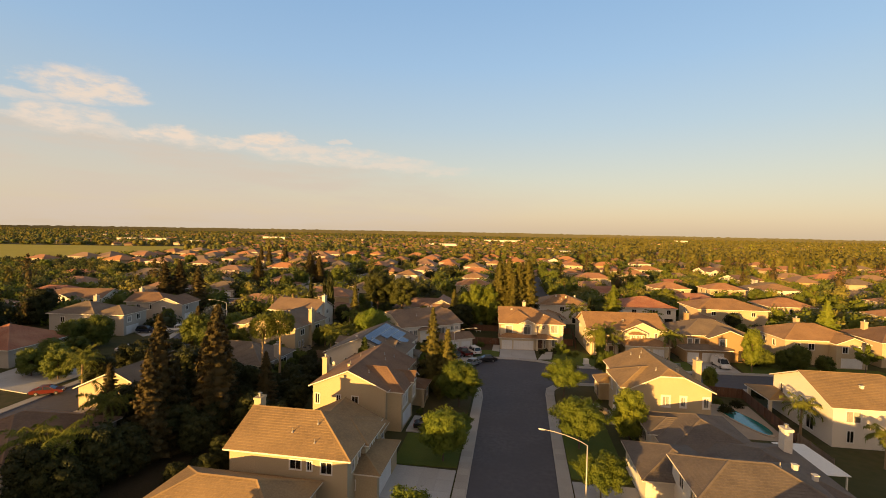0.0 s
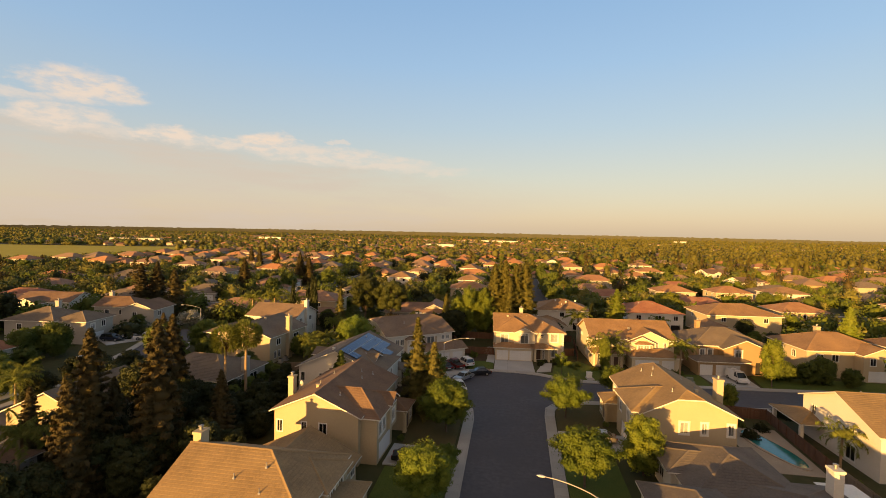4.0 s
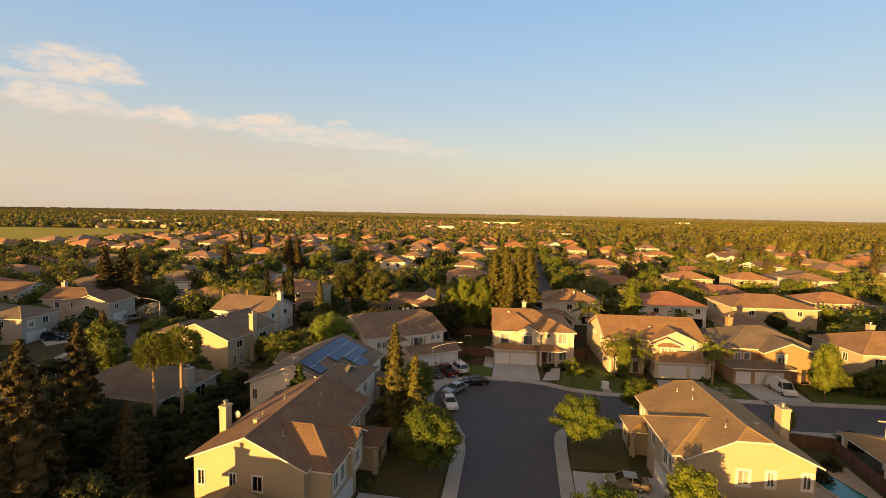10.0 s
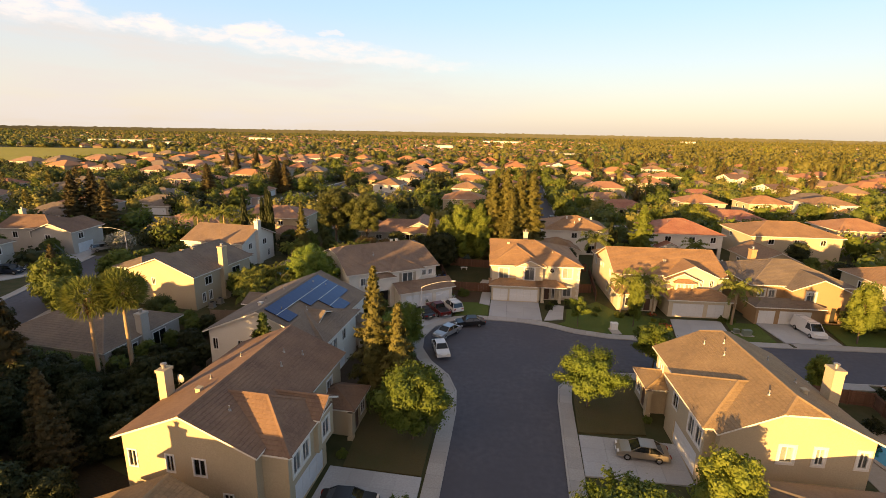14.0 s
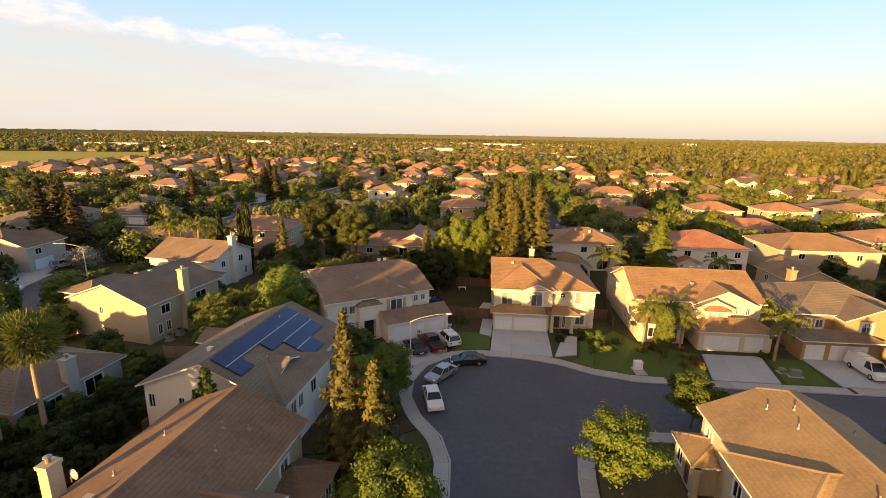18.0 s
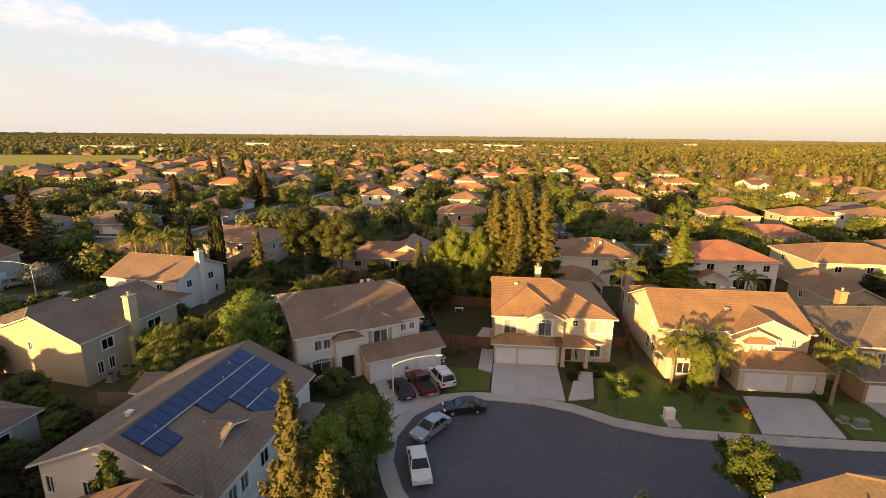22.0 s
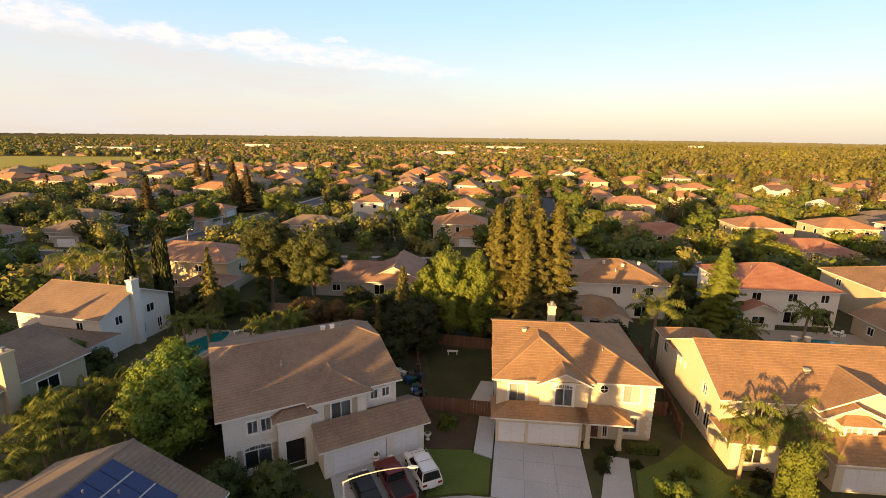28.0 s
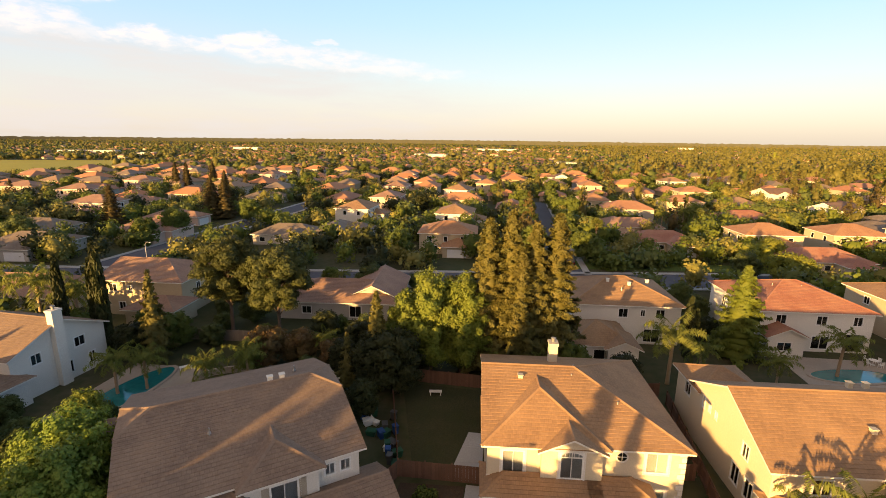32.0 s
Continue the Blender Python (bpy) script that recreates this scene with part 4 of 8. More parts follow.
def make_palm(h, seed, fronds=20, ln=2.6, label="", fan=False, trunk=0.17):
    """A feather palm with arching fronds, or a fan palm with a round head and a dry skirt."""
    rng = np.random.default_rng(seed)
    root = tagged(anchor("palm_tree", 0, 0), label, "palm tree", "palms of the neighbourhood")
    s = Soup()
    bend = rng.normal(size=2) * 0.15
    zs = np.linspace(-0.3, h, 9)
    s.tube([(bend[0] * (z / h) ** 2, bend[1] * (z / h) ** 2, z) for z in zs], [trunk * (1.25 if i == 0 else 1.0 - 0.03 * i + 0.05 * (i % 2)) for i in range(9)], 9)
    part("trunk", s.mesh("trunk", M_PALMBARK, True), root)
    top = np.array([bend[0], bend[1], h])
    if fan:
        pts, dirs = [], []
        for i in range(fronds * 2):
            a, e = rng.random() * 6.283, math.asin(rng.random() * 1.7 - 0.7)
            d = np.array([math.cos(a) * math.cos(e), math.sin(a) * math.cos(e), math.sin(e)])
            hub = top + d * ln * 0.45
            for j in range(16):
                q = d + rng.normal(size=3) * 0.5
                q /= np.linalg.norm(q)
                pts.append(hub + q * ln * 0.3)
                dirs.append(q)
        part("crown", leaf_mesh("crown", pts, 0.13, LEAF["palm"], aspect=8.0, rng=rng, dirs=dirs, jitter=0.1), root)
        pts = [top + np.array([math.cos(a) * 0.35, math.sin(a) * 0.35, -0.4 - 1.5 * rng.random()]) for a in rng.random(90) * 6.283]
        part("dry_skirt", leaf_mesh("dry_skirt", pts, 0.25, LEAF["rust"], aspect=4.0, rng=rng, dirs=np.tile([0, 0, -1.0], (90, 1)), jitter=0.3), root)
        return root
    for i in range(fronds):
        a = i * 2.399 + rng.normal() * 0.2
        e = 0.95 - 1.35 * (i / fronds) + rng.normal() * 0.1
        f = ln * (0.85 + 0.3 * rng.random())
        path, p, ang = [], top.copy(), e
        for j in range(9):
            path.append(p.copy())
            p = p + np.array([math.cos(a) * math.cos(ang), math.sin(a) * math.cos(ang), math.sin(ang)]) * f / 8
            ang -= 0.11 + 0.025 * j
        pts, dirs = [], []
        side = np.array([-math.sin(a), math.cos(a), 0])
        for j in range(1, 9):
            for sub in (0.0, 0.2, 0.4, 0.6, 0.8):
                q = path[j - 1] * (1 - sub) + path[j] * sub
                w = 0.30 * math.sin(math.pi * min(1, (j + sub) / 9.0 + 0.08)) + 0.08
                for k in (1, -1):
                    d = side * k * 0.8 + np.array([0, 0, -0.75])
                    pts.append(q + d * w)
                    dirs.append(d)
        fs = leaf_mesh("frond", pts, 0.075, LEAF["palm"], aspect=9.0, rng=rng, dirs=dirs, jitter=0.15)
        part("frond", fs, root)
    return root


def make_bush(r, h, leaf, seed, count=700, size=0.14, label="", name="bush"):
    rng = np.random.default_rng(seed)
    root = tagged(anchor(name, 0, 0), label, "shrub", "shrubs in the yards")
    d = rng.normal(size=(count, 3))
    d[:, 2] = np.abs(d[:, 2])
    d /= np.linalg.norm(d, axis=1)[:, None]
    lump = 0.8 + 0.25 * np.sin(d[:, 0] * 5 + seed) * np.cos(d[:, 1] * 4 + seed)
    p = d * (rng.random(count) ** 0.25 * lump)[:, None] * np.array([r, r, h])
    part("foliage", leaf_mesh("foliage", p, size, LEAF[leaf], rng=rng), root)
    s = Soup()
    for k in range(4):
        s.tube([(0, 0, -0.1), (math.cos(k * 1.6) * r * 0.5, math.sin(k * 1.6) * r * 0.5, h * 0.6)], [0.03, 0.01], 5, cap=False)
    part("woody_base", s.mesh("woody_base", M_BARK), root)
    return root


def plant(proto, x, y, sc=1.0, rz=0.0, sz=None, label=""):
    ob = copy_thing(proto, pose(x, y, 0.0, 0, 0, rz) @ Matrix.Diagonal((sc, sc, sz or sc, 1)))
    if label:
        ob["label"] = label
    return ob


# ---- the setting ----
ground = tagged(new("ground", mesh_from("ground", [(-4000, -700, 0), (4000, -700, 0), (4000, 5200, 0), (-4000, 5200, 0)], [(0, 1, 2, 3)], M_GROUND)), "flat ground of dry grass and soil reaching the horizon", "ground", kind="structure")
FIELD = [(-384, 288), (-371, 345), (-388, 470), (-410, 600), (-440, 690), (-520, 625), (-600, 590), (-700, 560), (-900, 520), (-1000, 470), (-900, 240)]
field = tagged(slab_poly("field", FIELD, -0.02, 0.05, M_FIELD), "dry golden field beyond the houses", "field", kind="structure")

WEST = [(-3.2, -40.0), (-3.5, 20.0), (-3.9, 46.6), (-4.5, 77.0), (-5.0, 81.0), (-6.4, 84.4), (-9.2, 87.6), (-11.0, 91.0), (-11.5, 94.6), (-10.6, 98.4), (-8.0, 101.6), (-5.0, 102.7), (-2.0, 102.9), (2.0, 102.9), (6.0, 102.2), (10.2, 100.3), (15.2, 99.4), (27.7, 100.0), (41.0, 101.2), (62.0, 103.2), (150.0, 112.0)]
EAST = [(6.0, -40.0), (6.0, 20.0), (6.1, 48.0), (6.2, 70.0), (6.3, 81.0), (6.6, 84.2), (8.4, 87.0), (11.2, 88.5), (15.7, 89.1), (20.7, 89.8), (45.0, 92.0), (62.0, 93.6), (150.0, 102.0)]
road = tagged(slab_poly("road", EAST + list(reversed(WEST)), -0.02, 0.012, M_ASPHALT), "dark worn asphalt street ending in a wide bend", "road", kind="structure")
pavement("pavement_west", WEST[1:19], 'left', True)
pavement("pavement_east", EAST[1:11], 'right', True)
pavement("pavement_far_west", WEST[18:], 'left', False)
pavement("pavement_far_east", EAST[10:], 'right', False)


def street(name, line, width):
    pts = offset_line(line, width / 2) + list(reversed(offset_line(line, -width / 2)))
    r = tagged(slab_poly(name, pts, -0.02, 0.010, M_ASPHALT), "grey asphalt side street between houses", "road", kind="structure")
    pavement("pavement_" + name, offset_line(line, width / 2), 'left', False)
    pavement("pavement_b_" + name, offset_line(line, -width / 2), 'right', False)


street("road_back", [(-160, 158), (-95, 166), (-46, 173), (5, 181), (42, 187), (110, 196), (260, 215)], 10.0)
street("road_north", [(10.5, 187), (10.0, 216), (9.3, 318)], 9.0)
street("road_left", [(-66, 20), (-73, 78), (-80, 100), (-85, 112), (-89, 124)], 10.0)
street("road_upper", [(-95, 172), (-95, 236), (-95, 300), (-90, 420)], 9.0)


def yard(name, pts, mat, label, z=0.13):
    return tagged(slab_poly(name, pts, -0.02, z, mat), label, "soil" if mat.name in ("soil", "grove_shade") else "lawn", kind="structure")


yard("lawn_c", [(9.2, 104.6), (8.0, 103.4), (10.6, 102.0), (15.5, 101.1), (24.6, 101.5), (25.6, 108.8), (18.0, 111.0), (15.5, 115.0), (12.5, 111.8), (9.9, 110.0)], M_LAWN, "mown green front lawn in evening shade")
yard("lawn_gc", [(-8.2, 103.6), (-5.2, 104.5), (-3.1, 104.7), (-3.2, 109.2), (-5.0, 109.8), (-5.1, 110.2), (-9.4, 109.6)], M_LAWN, "small wedge of green lawn")
yard("soil_gc", [(-9.4, 109.7), (-5.1, 110.3), (-5.0, 115.8), (-10.6, 115.4), (-11.0, 111.6)], M_SOIL, "bare dry soil strip before a board fence", 0.10)
yard("lawn_v", [(33.6, 102.3), (39.0, 102.7), (39.2, 109.8), (34.6, 109.4)], M_LAWN, "small lawn between two driveways")
yard("lawn_w", [(48.6, 103.6), (62.0, 104.9), (80.0, 106.6), (79.0, 112.0), (62.0, 112.0), (49.6, 111.5)], M_LAWN, "mown green front lawn in shade")
yard("lawn_a", [(-13.2, 66.8), (-6.2, 66.8), (-6.4, 76.5), (-7.0, 81.8), (-14.4, 79.5)], M_DRY, "patchy dry lawn under a street tree")
yard("lawn_n", [(-13.6, 51.5), (-5.7, 52.0), (-5.9, 60.8), (-13.8, 60.4)], M_LAWN, "dark green front lawn")
yard("lawn_e", [(7.9, 75.6), (14.5, 76.4), (15.6, 84.6), (15.9, 87.4), (11.8, 86.8), (9.6, 85.8), (8.2, 83.6)], M_DRY, "brown patchy lawn with a street tree")
yard("lawn_q", [(7.8, 52.0), (14.4, 52.2), (14.4, 68.6), (7.8, 68.2)], M_LAWN, "dark green front lawn")
yard("lawn_back", [(-10.0, 117.5), (-3.6, 117.2), (-3.2, 132.2), (-14.5, 132.6)], M_SHADELAWN, "shaded back lawn inside a wooden fence", 0.05)
yard("lawn_far", [(14.0, 192.0), (60.0, 197.0), (60.0, 203.0), (14.0, 200.0)], M_LAWN, "green verge beside the back street", 0.05)
yard("lawn_far_b", [(-85.0, 176.0), (-52.0, 180.0), (-52.0, 190.0), (-85.0, 186.0)], M_LAWN, "green verge beside the back street", 0.05)
# near-black ground colour: the grove's shade is painted into this sheet
M_GROVESHADE = surface("grove_shade", (0.040, 0.034, 0.022), (0.030, 0.030, 0.018), 0.5, 6, 0.95, 0.9, 0.05, c3=(0.050, 0.038, 0.024), spec=0.1)
yard("grove_floor", [(-62.0, 26.0), (-29.5, 26.0), (-29.5, 62.0), (-36.5, 64.0), (-36.5, 93.0), (-44.0, 93.0), (-45.5, 74.0), (-52.0, 66.0), (-52.0, 50.0), (-62.0, 48.0)], M_GROVESHADE, "ground coloured dark for the shade under garden trees", 0.04)
yard("lawn_s", [(-20.0, 79.0), (-14.6, 80.5), (-8.2, 86.0), (-12.6, 90.0), (-13.4, 94.6), (-20.0, 95.5)], M_SOIL, "shaded planting bed")


def driveway(label, corners, nu, nv):
    """A concrete drive laid in panels: corners near-left, near-right, far-right, far-left."""
    root = tagged(anchor("driveway", 0, 0), label, "driveway", kind="structure")
    a, b, c, d = (Vector(p) for p in corners)
    for i in range(nu):
        for j in range(nv):
            q = [a.lerp(b, u).lerp(d.lerp(c, u), v) for u, v in ((i / nu, j / nv), ((i + 1) / nu, j / nv), ((i + 1) / nu, (j + 1) / nv), (i / nu, (j + 1) / nv))]
            mid = sum(q, Vector((0, 0))) / 4
            q = [mid + (p - mid) * 0.993 for p in q]
            s = Soup()
            s.face([(*p, 0.145) for p in q])
            for k in range(4):
                s.face([(*q[k], -0.02), (*q[(k + 1) % 4], -0.02), (*q[(k + 1) % 4], 0.145), (*q[k], 0.145)])
            part("slab", s.mesh("slab", M_DRIVE), root)


driveway("pale concrete driveway before a double garage", [(-2.9, 104.5), (5.6, 104.2), (5.3, 112.3), (-3.0, 111.9)], 3, 3)
driveway("pale concrete driveway before a double garage", [(24.9, 101.6), (33.0, 102.3), (34.0, 109.8), (26.2, 109.1)], 3, 3)
driveway("pale concrete driveway with a parked van", [(40.2, 102.9), (48.0, 103.6), (48.3, 111.2), (39.4, 110.2)], 3, 3)
driveway("concrete driveway crowded with parked cars", [(-12.9, 97.3), (-8.8, 103.2), (-10.2, 110.8), (-17.2, 104.6)], 3, 3)
driveway("concrete driveway beside a stucco house", [(-14.3, 60.9), (-5.9, 60.9), (-6.1, 66.6), (-14.3, 66.6)], 4, 3)
driveway("concrete driveway beside a stucco house", [(7.8, 69.4), (16.9, 69.8), (16.9, 75.4), (7.9, 75.2)], 4, 3)
driveway("concrete driveway beside a stucco house", [(-13.6, 44.0), (-5.6, 44.0), (-5.7, 51.2), (-13.6, 51.2)], 4, 3)
driveway("concrete driveway before a garage", [(7.8, 44.0), (15.0, 44.0), (15.0, 51.4), (7.8, 51.4)], 3, 3)
driveway("stained concrete side path beside the garage", [(-4.9, 109.9), (-3.1, 109.3), (-3.15, 116.0), (-4.9, 116.0)], 1, 3)
driveway("concrete patio pad behind the side fence", [(-6.6, 116.6), (-3.6, 116.6), (-3.8, 123.6), (-5.4, 123.6)], 2, 3)
driveway("curved concrete path to the front door", [(5.9, 104.4), (8.9, 105.4), (9.6, 111.6), (7.6, 111.8)], 1, 4)
driveway("wide pale concrete driveways of the side street", [(-95.0, 103.0), (-90.0, 112.0), (-99.0, 130.0), (-103.0, 108.0)], 3, 4)
driveway("concrete driveway in shade", [(-80.0, 62.0), (-80.5, 76.0), (-97.0, 76.0), (-95.0, 64.0)], 3, 3)

# ---- near houses ----
W = lambda u, w=1.2, z=3.3, h=1.5, k="w": (u, w, z, h, k)


def street_house(label, at, rz, mirror, length=15.2, width=13.1, inset=2.1, pitch=24.0, ez=5.7, ends='g', south='w', bay=None, extra=(), **kw):
    """Two-storey house with its gable to the south and a hipped bay to the street; mirror puts the street on the west."""
    def mx(r):
        return (-r[1], -r[0], r[2], r[3]) if mirror else r
    side, back = ("W", "E") if mirror else ("E", "W")
    full = width - inset
    su = (lambda u, w: full - u - w) if mirror else (lambda u, w: u)
    ou = (lambda tot, u, w: tot - u - w) if mirror else (lambda tot, u, w: u)
    wings = [
        dict(rect=mx((-width, -inset, -0.65, length)), ez=ez, roof=('y', ends, ends, pitch), open={
            "S": [W(su(0.35, 0.75), 0.75, k=south), W(su(3.6, 0.7), 0.7, k=south), W(su(5.9, 1.05), 1.05, k=south), W(su(8.2, 0.8), 0.8, 0.8, 1.3)],
            side: [W(ou(length, 12.4, 1.2), 1.2, 3.4, 1.3, "p")],
            "N": [W(3.0, 1.2), W(7.0, 1.2)], back: [W(3.0, 1.2), W(8.0, 1.4), W(9.0, 1.8, 0.3, 2.0)]}),
        bay or dict(rect=mx((-inset - 0.02, 0.0, 0.03, 10.8)), cover=mx((-10.6, 0.0, 0.03, 10.8)), ez=5.72, roof=('y', 'h', 'h', pitch), open={
            side: [W(ou(10.8, 0.7, 1.1), 1.1, 3.1, 1.7, "p"), W(ou(10.8, 2.2, 1.1), 1.1, 3.1, 1.7, "p"), W(ou(10.8, 6.2, 1.2), 1.2), W(ou(10.8, 8.6, 0.9), 0.9), (ou(10.8, 1.0, 5.0), 5.0, 0.02, 2.25, "g")]}),
        dict(rect=mx((-4.0, 0.9, 10.6, 14.6)), ez=2.9, roof=('y', 'h', 'h', 20.0), over=0.4, open={side: [(ou(4.0, 0.8, 1.0), 1.0, 0.02, 2.1, "d"), W(ou(4.0, 2.3, 1.2), 1.2, 0.8, 1.4)]}),
    ]
    wings += list(extra)
    kx = -1 if mirror else 1
    spots = [(-3.6, 4.2, "p"), (-5.4, 1.6, "p"), (-9.0, 3.0, "b"), (-9.8, 5.5, "p"), (-4.6, 12.0, "p"), (-6.0, 11.0, "p"), (-5.2, 9.0, "p"), (-9.6, 9.6, "p")]
    vents = [(kx * vx, vy, ez + (full / 2 + 0.5 - abs(vx + (width + inset) / 2)) * math.tan(math.radians(pitch)) + 0.05, vk) for vx, vy, vk in spots]
    return build_house(label, at, rz, wings, vents=vents, columns=[(kx * 0.9, 10.2, 2.8)], **kw)


street_house("cream stucco house with brown tile roof and lit gable", (-14.9, 60.4), -1.0, False, wall="cream", roof="brown", chimneys=[(-13.5, 4.6, 8.7, 0.75, 0.95)],
             pitch=23.0, ez=6.0, bay=dict(rect=(-7.0, 0.0, 0.2, 6.6), ez=5.72, roof=('x', 'g', 'h', 33.0), open={"E": [W(0.7, 1.1, 3.1, 1.7, "p"), W(2.2, 1.1, 3.1, 1.7, "p"), (0.8, 5.0, 0.02, 2.25, "g")]}),
             extra=[dict(rect=(-4.0, 0.4, 4.4, 7.4), ez=5.95, roof=('x', 'g', 'g', 30.0), over=0.4, z0=2.6, open={"E": [W(0.8, 1.3, 3.3, 1.6, "p")]})])
street_house("pale stucco house with front gable bay and grey roof", (-20.6, 79.4), -1.5, False, width=13.6, inset=0.4, pitch=23.0, wall="white", roof="grey", extra=[dict(rect=(-16.4, -13.0, 10.6, 14.2), ez=4.7, roof=('x', 'g', 'g', 24.0), over=0.35, open={"W": [W(1.2, 1.0, 2.9, 1.2)]}),
                    dict(rect=(-6.4, -1.6, 2.2, 6.6), ez=6.25, roof=('x', 'g', 'g', 22.0), over=0.4, z0=5.7)],
             bay=dict(rect=(-7.6, 0.7, -0.58, 9.2), ez=5.6, roof=('x', 'g', 'h', 19.0), open={"E": [W(1.2, 1.0, 3.2, 1.5, "p"), W(2.6, 1.0, 3.2, 1.5, "p"), W(5.2, 1.2), (1.0, 5.0, 0.02, 2.25, "g")]}))
street_house("yellow stucco corner house with tan tile roof", (16.9, 70.1), 3.0, True, length=14.4, inset=1.0, width=12.6, pitch=25.0, ends='j', south='p', wall="cream", roof="sand", chimneys=[(13.0, 5.6, 8.9, 0.9, 1.2)],
             bay=dict(rect=(0.15, 7.5, 0.05, 8.1), ez=5.72, roof=('x', 'h', 'g', 24.5), open={"W": [W(1.2, 1.2), W(5.0, 1.1, 3.1, 1.7, "p"), W(6.5, 1.1, 3.1, 1.7, "p"), (2.2, 5.0, 0.02, 2.25, "g")]}))

build_house("cream stucco house with tan tile hip roof and chimney", (-28.6, 41.1), 0.0, [
    dict(rect=(0, 13.1, 0, 10.4), ez=5.3, roof=('x', 'g', 'h', 24.0), open={
        "S": [W(6.8, 1.3, 3.65, 1.05), W(8.7, 0.6, 3.65, 1.05), W(10.2, 1.25, 3.45, 1.3), W(6.4, 0.9, 0.9, 1.2), W(2.0, 1.4, 0.9, 1.2)],
        "E": [W(1.2, 0.8, 3.3, 1.5), W(3.0, 0.8, 3.3, 1.5)], "W": [W(3, 1.2), W(6.5, 1.2)]}),
    dict(rect=(7.0, 13.6, 4.2, 9.6), ez=5.1, roof=('x', 'g', 'h', 24.0), open={"E": [W(1.2, 1.2), W(3.2, 1.2)], "S": [W(4.6, 1.2, 3.2, 1.5, "p")]}),
    dict(rect=(11.0, 15.6, 2.2, 10.0), ez=2.9, roof=('y', 'h', 'h', 22.0), over=0.4, open={"E": [(0.7, 4.9, 0.02, 2.2, "g")], "S": [W(1.2, 1.0, 0.9, 1.1)]}),
    dict(rect=(0.9, 12.4, 9.6, 15.7), ez=2.6, roof=('y', 'g', 'g', 25.0), open={"E": [W(2.0, 1.2, 0.9, 1.2), W(4.4, 1.2, 0.9, 1.2)], "N": [W(4.0, 1.4, 0.9, 1.2)]}),
    dict(rect=(-4.0, 10.2, -9.0, -0.9), ez=3.0, roof=('x', 'h', 'h', 24.0), open={"E": [W(2.0, 1.4, 0.9, 1.2)]}),
], wall="cream", roof="sand", chimneys=[(-0.5, 6.7, 8.4, 0.85, 1.2)], vents=[(6.0, 2.2, 6.6, "p"), (9.0, 1.2, 6.1, "p"), (8.4, 3.4, 7.2, "p")])

round_house = build_house("cream stucco house with orange-tan hip roof and round window", (-3.1, 113.9), 4.5, [
    dict(rect=(0, 15.4, 0, 14.8), ez=6.2, roof=('x', 'g', 'h', 20.0), open={
        "S": [W(12.4, 1.7, 4.0, 1.9, "p"), W(12.7, 1.4, 0.6, 1.8, "p")], "E": [W(3, 1.2, 4, 1.3), W(9, 1.2, 4, 1.3)], "W": [W(4, 1.2, 4, 1.3), W(9, 1.0, 4, 1.3)]}),
    dict(rect=(0.0, 9.0, -0.3, 6.0), ez=6.18, roof=('y', 'h', 'g', 26.0), open={"S": [W(1.2, 1.7, 3.55, 2.0, "p")]}),
    dict(rect=(4.2, 8.9, -0.75, 3.0), ez=6.0, roof=('y', 'g', 'g', 25.0), over=0.35, open={"S": [W(1.45, 1.75, 3.6, 2.4, "a")]}),
    dict(rect=(0.0, 8.3, -1.9, 1.0), ez=2.95, roof=('x', 'h', 'g', 20.0), over=0.55, open={"S": [(0.25, 2.6, 0.02, 2.2, "g"), (3.15, 4.9, 0.02, 2.2, "g")]}),
    dict(rect=(8.3, 12.4, -1.9, 1.0), ez=2.95, roof=('x', 'g', 'h', 20.0), over=0.55, walls=False),
    dict(rect=(8.3, 12.4, -0.2, 1.0), ez=2.95, roof=('x', 'g', 'g', 5.0), over=0.05, open={"S": [(0.9, 1.1, 0.02, 2.2, "d"), (2.4, 0.5, 0.1, 2.0, "w")]}),
], wall="butter", roof="tan", chimneys=[(6.6, 10.8, 10.0, 0.8, 1.0)], columns=[(11.9, -1.7, 2.85), (8.9, -1.7, 2.85)], vents=[(3.0, 6.0, 8.5, "b"), (7.6, 6.4, 8.5, "p"), (8.0, 7.6, 8.8, "p"), (11.0, 3.6, 7.6, "p")])

q = Soup()
for k in range(20):
    a0, a1 = k * math.pi / 10, (k + 1) * math.pi / 10
    q.face([(10.55 + 0.38 * math.cos(a), -0.05, 5.3 + 0.38 * math.sin(a)) for a in (a0, a1)] + [(10.55 + 0.5 * math.cos(a), -0.05, 5.3 + 0.5 * math.sin(a)) for a in (a1, a0)])
    q.face([(10.55 + 0.5 * math.cos(a), -0.05, 5.3 + 0.5 * math.sin(a)) for a in (a0, a1)] + [(10.55 + 0.5 * math.cos(a), 0.02, 5.3 + 0.5 * math.sin(a)) for a in (a1, a0)])
q.box(10.53, 10.57, -0.05, -0.01, 4.93, 5.67)
q.box(10.18, 10.92, -0.05, -0.01, 5.28, 5.32)
rw = part("window", q.mesh("window", M_TRIM), round_house, "round window with a cross bar")
q = Soup()
q.face([(10.55 + 0.38 * math.cos(k * math.pi / 10), -0.012, 5.3 + 0.38 * math.sin(k * math.pi / 10)) for k in range(20)])
part("pane", q.mesh("pane", M_CARGLASS), rw)
for k in range(12):
    q = Soup()
    ln = 0.5 if k % 2 else 0.3
    q.box(15.4 - ln, 15.45, -0.05, 0.01, 0.1 + k * 0.5, 0.52 + k * 0.5)
    q.box(15.4, 15.45, 0.0, 0.8 - ln, 0.1 + k * 0.5, 0.52 + k * 0.5)
    part("quoin", q.mesh("quoin", M_TRIM), round_house)
q = Soup()
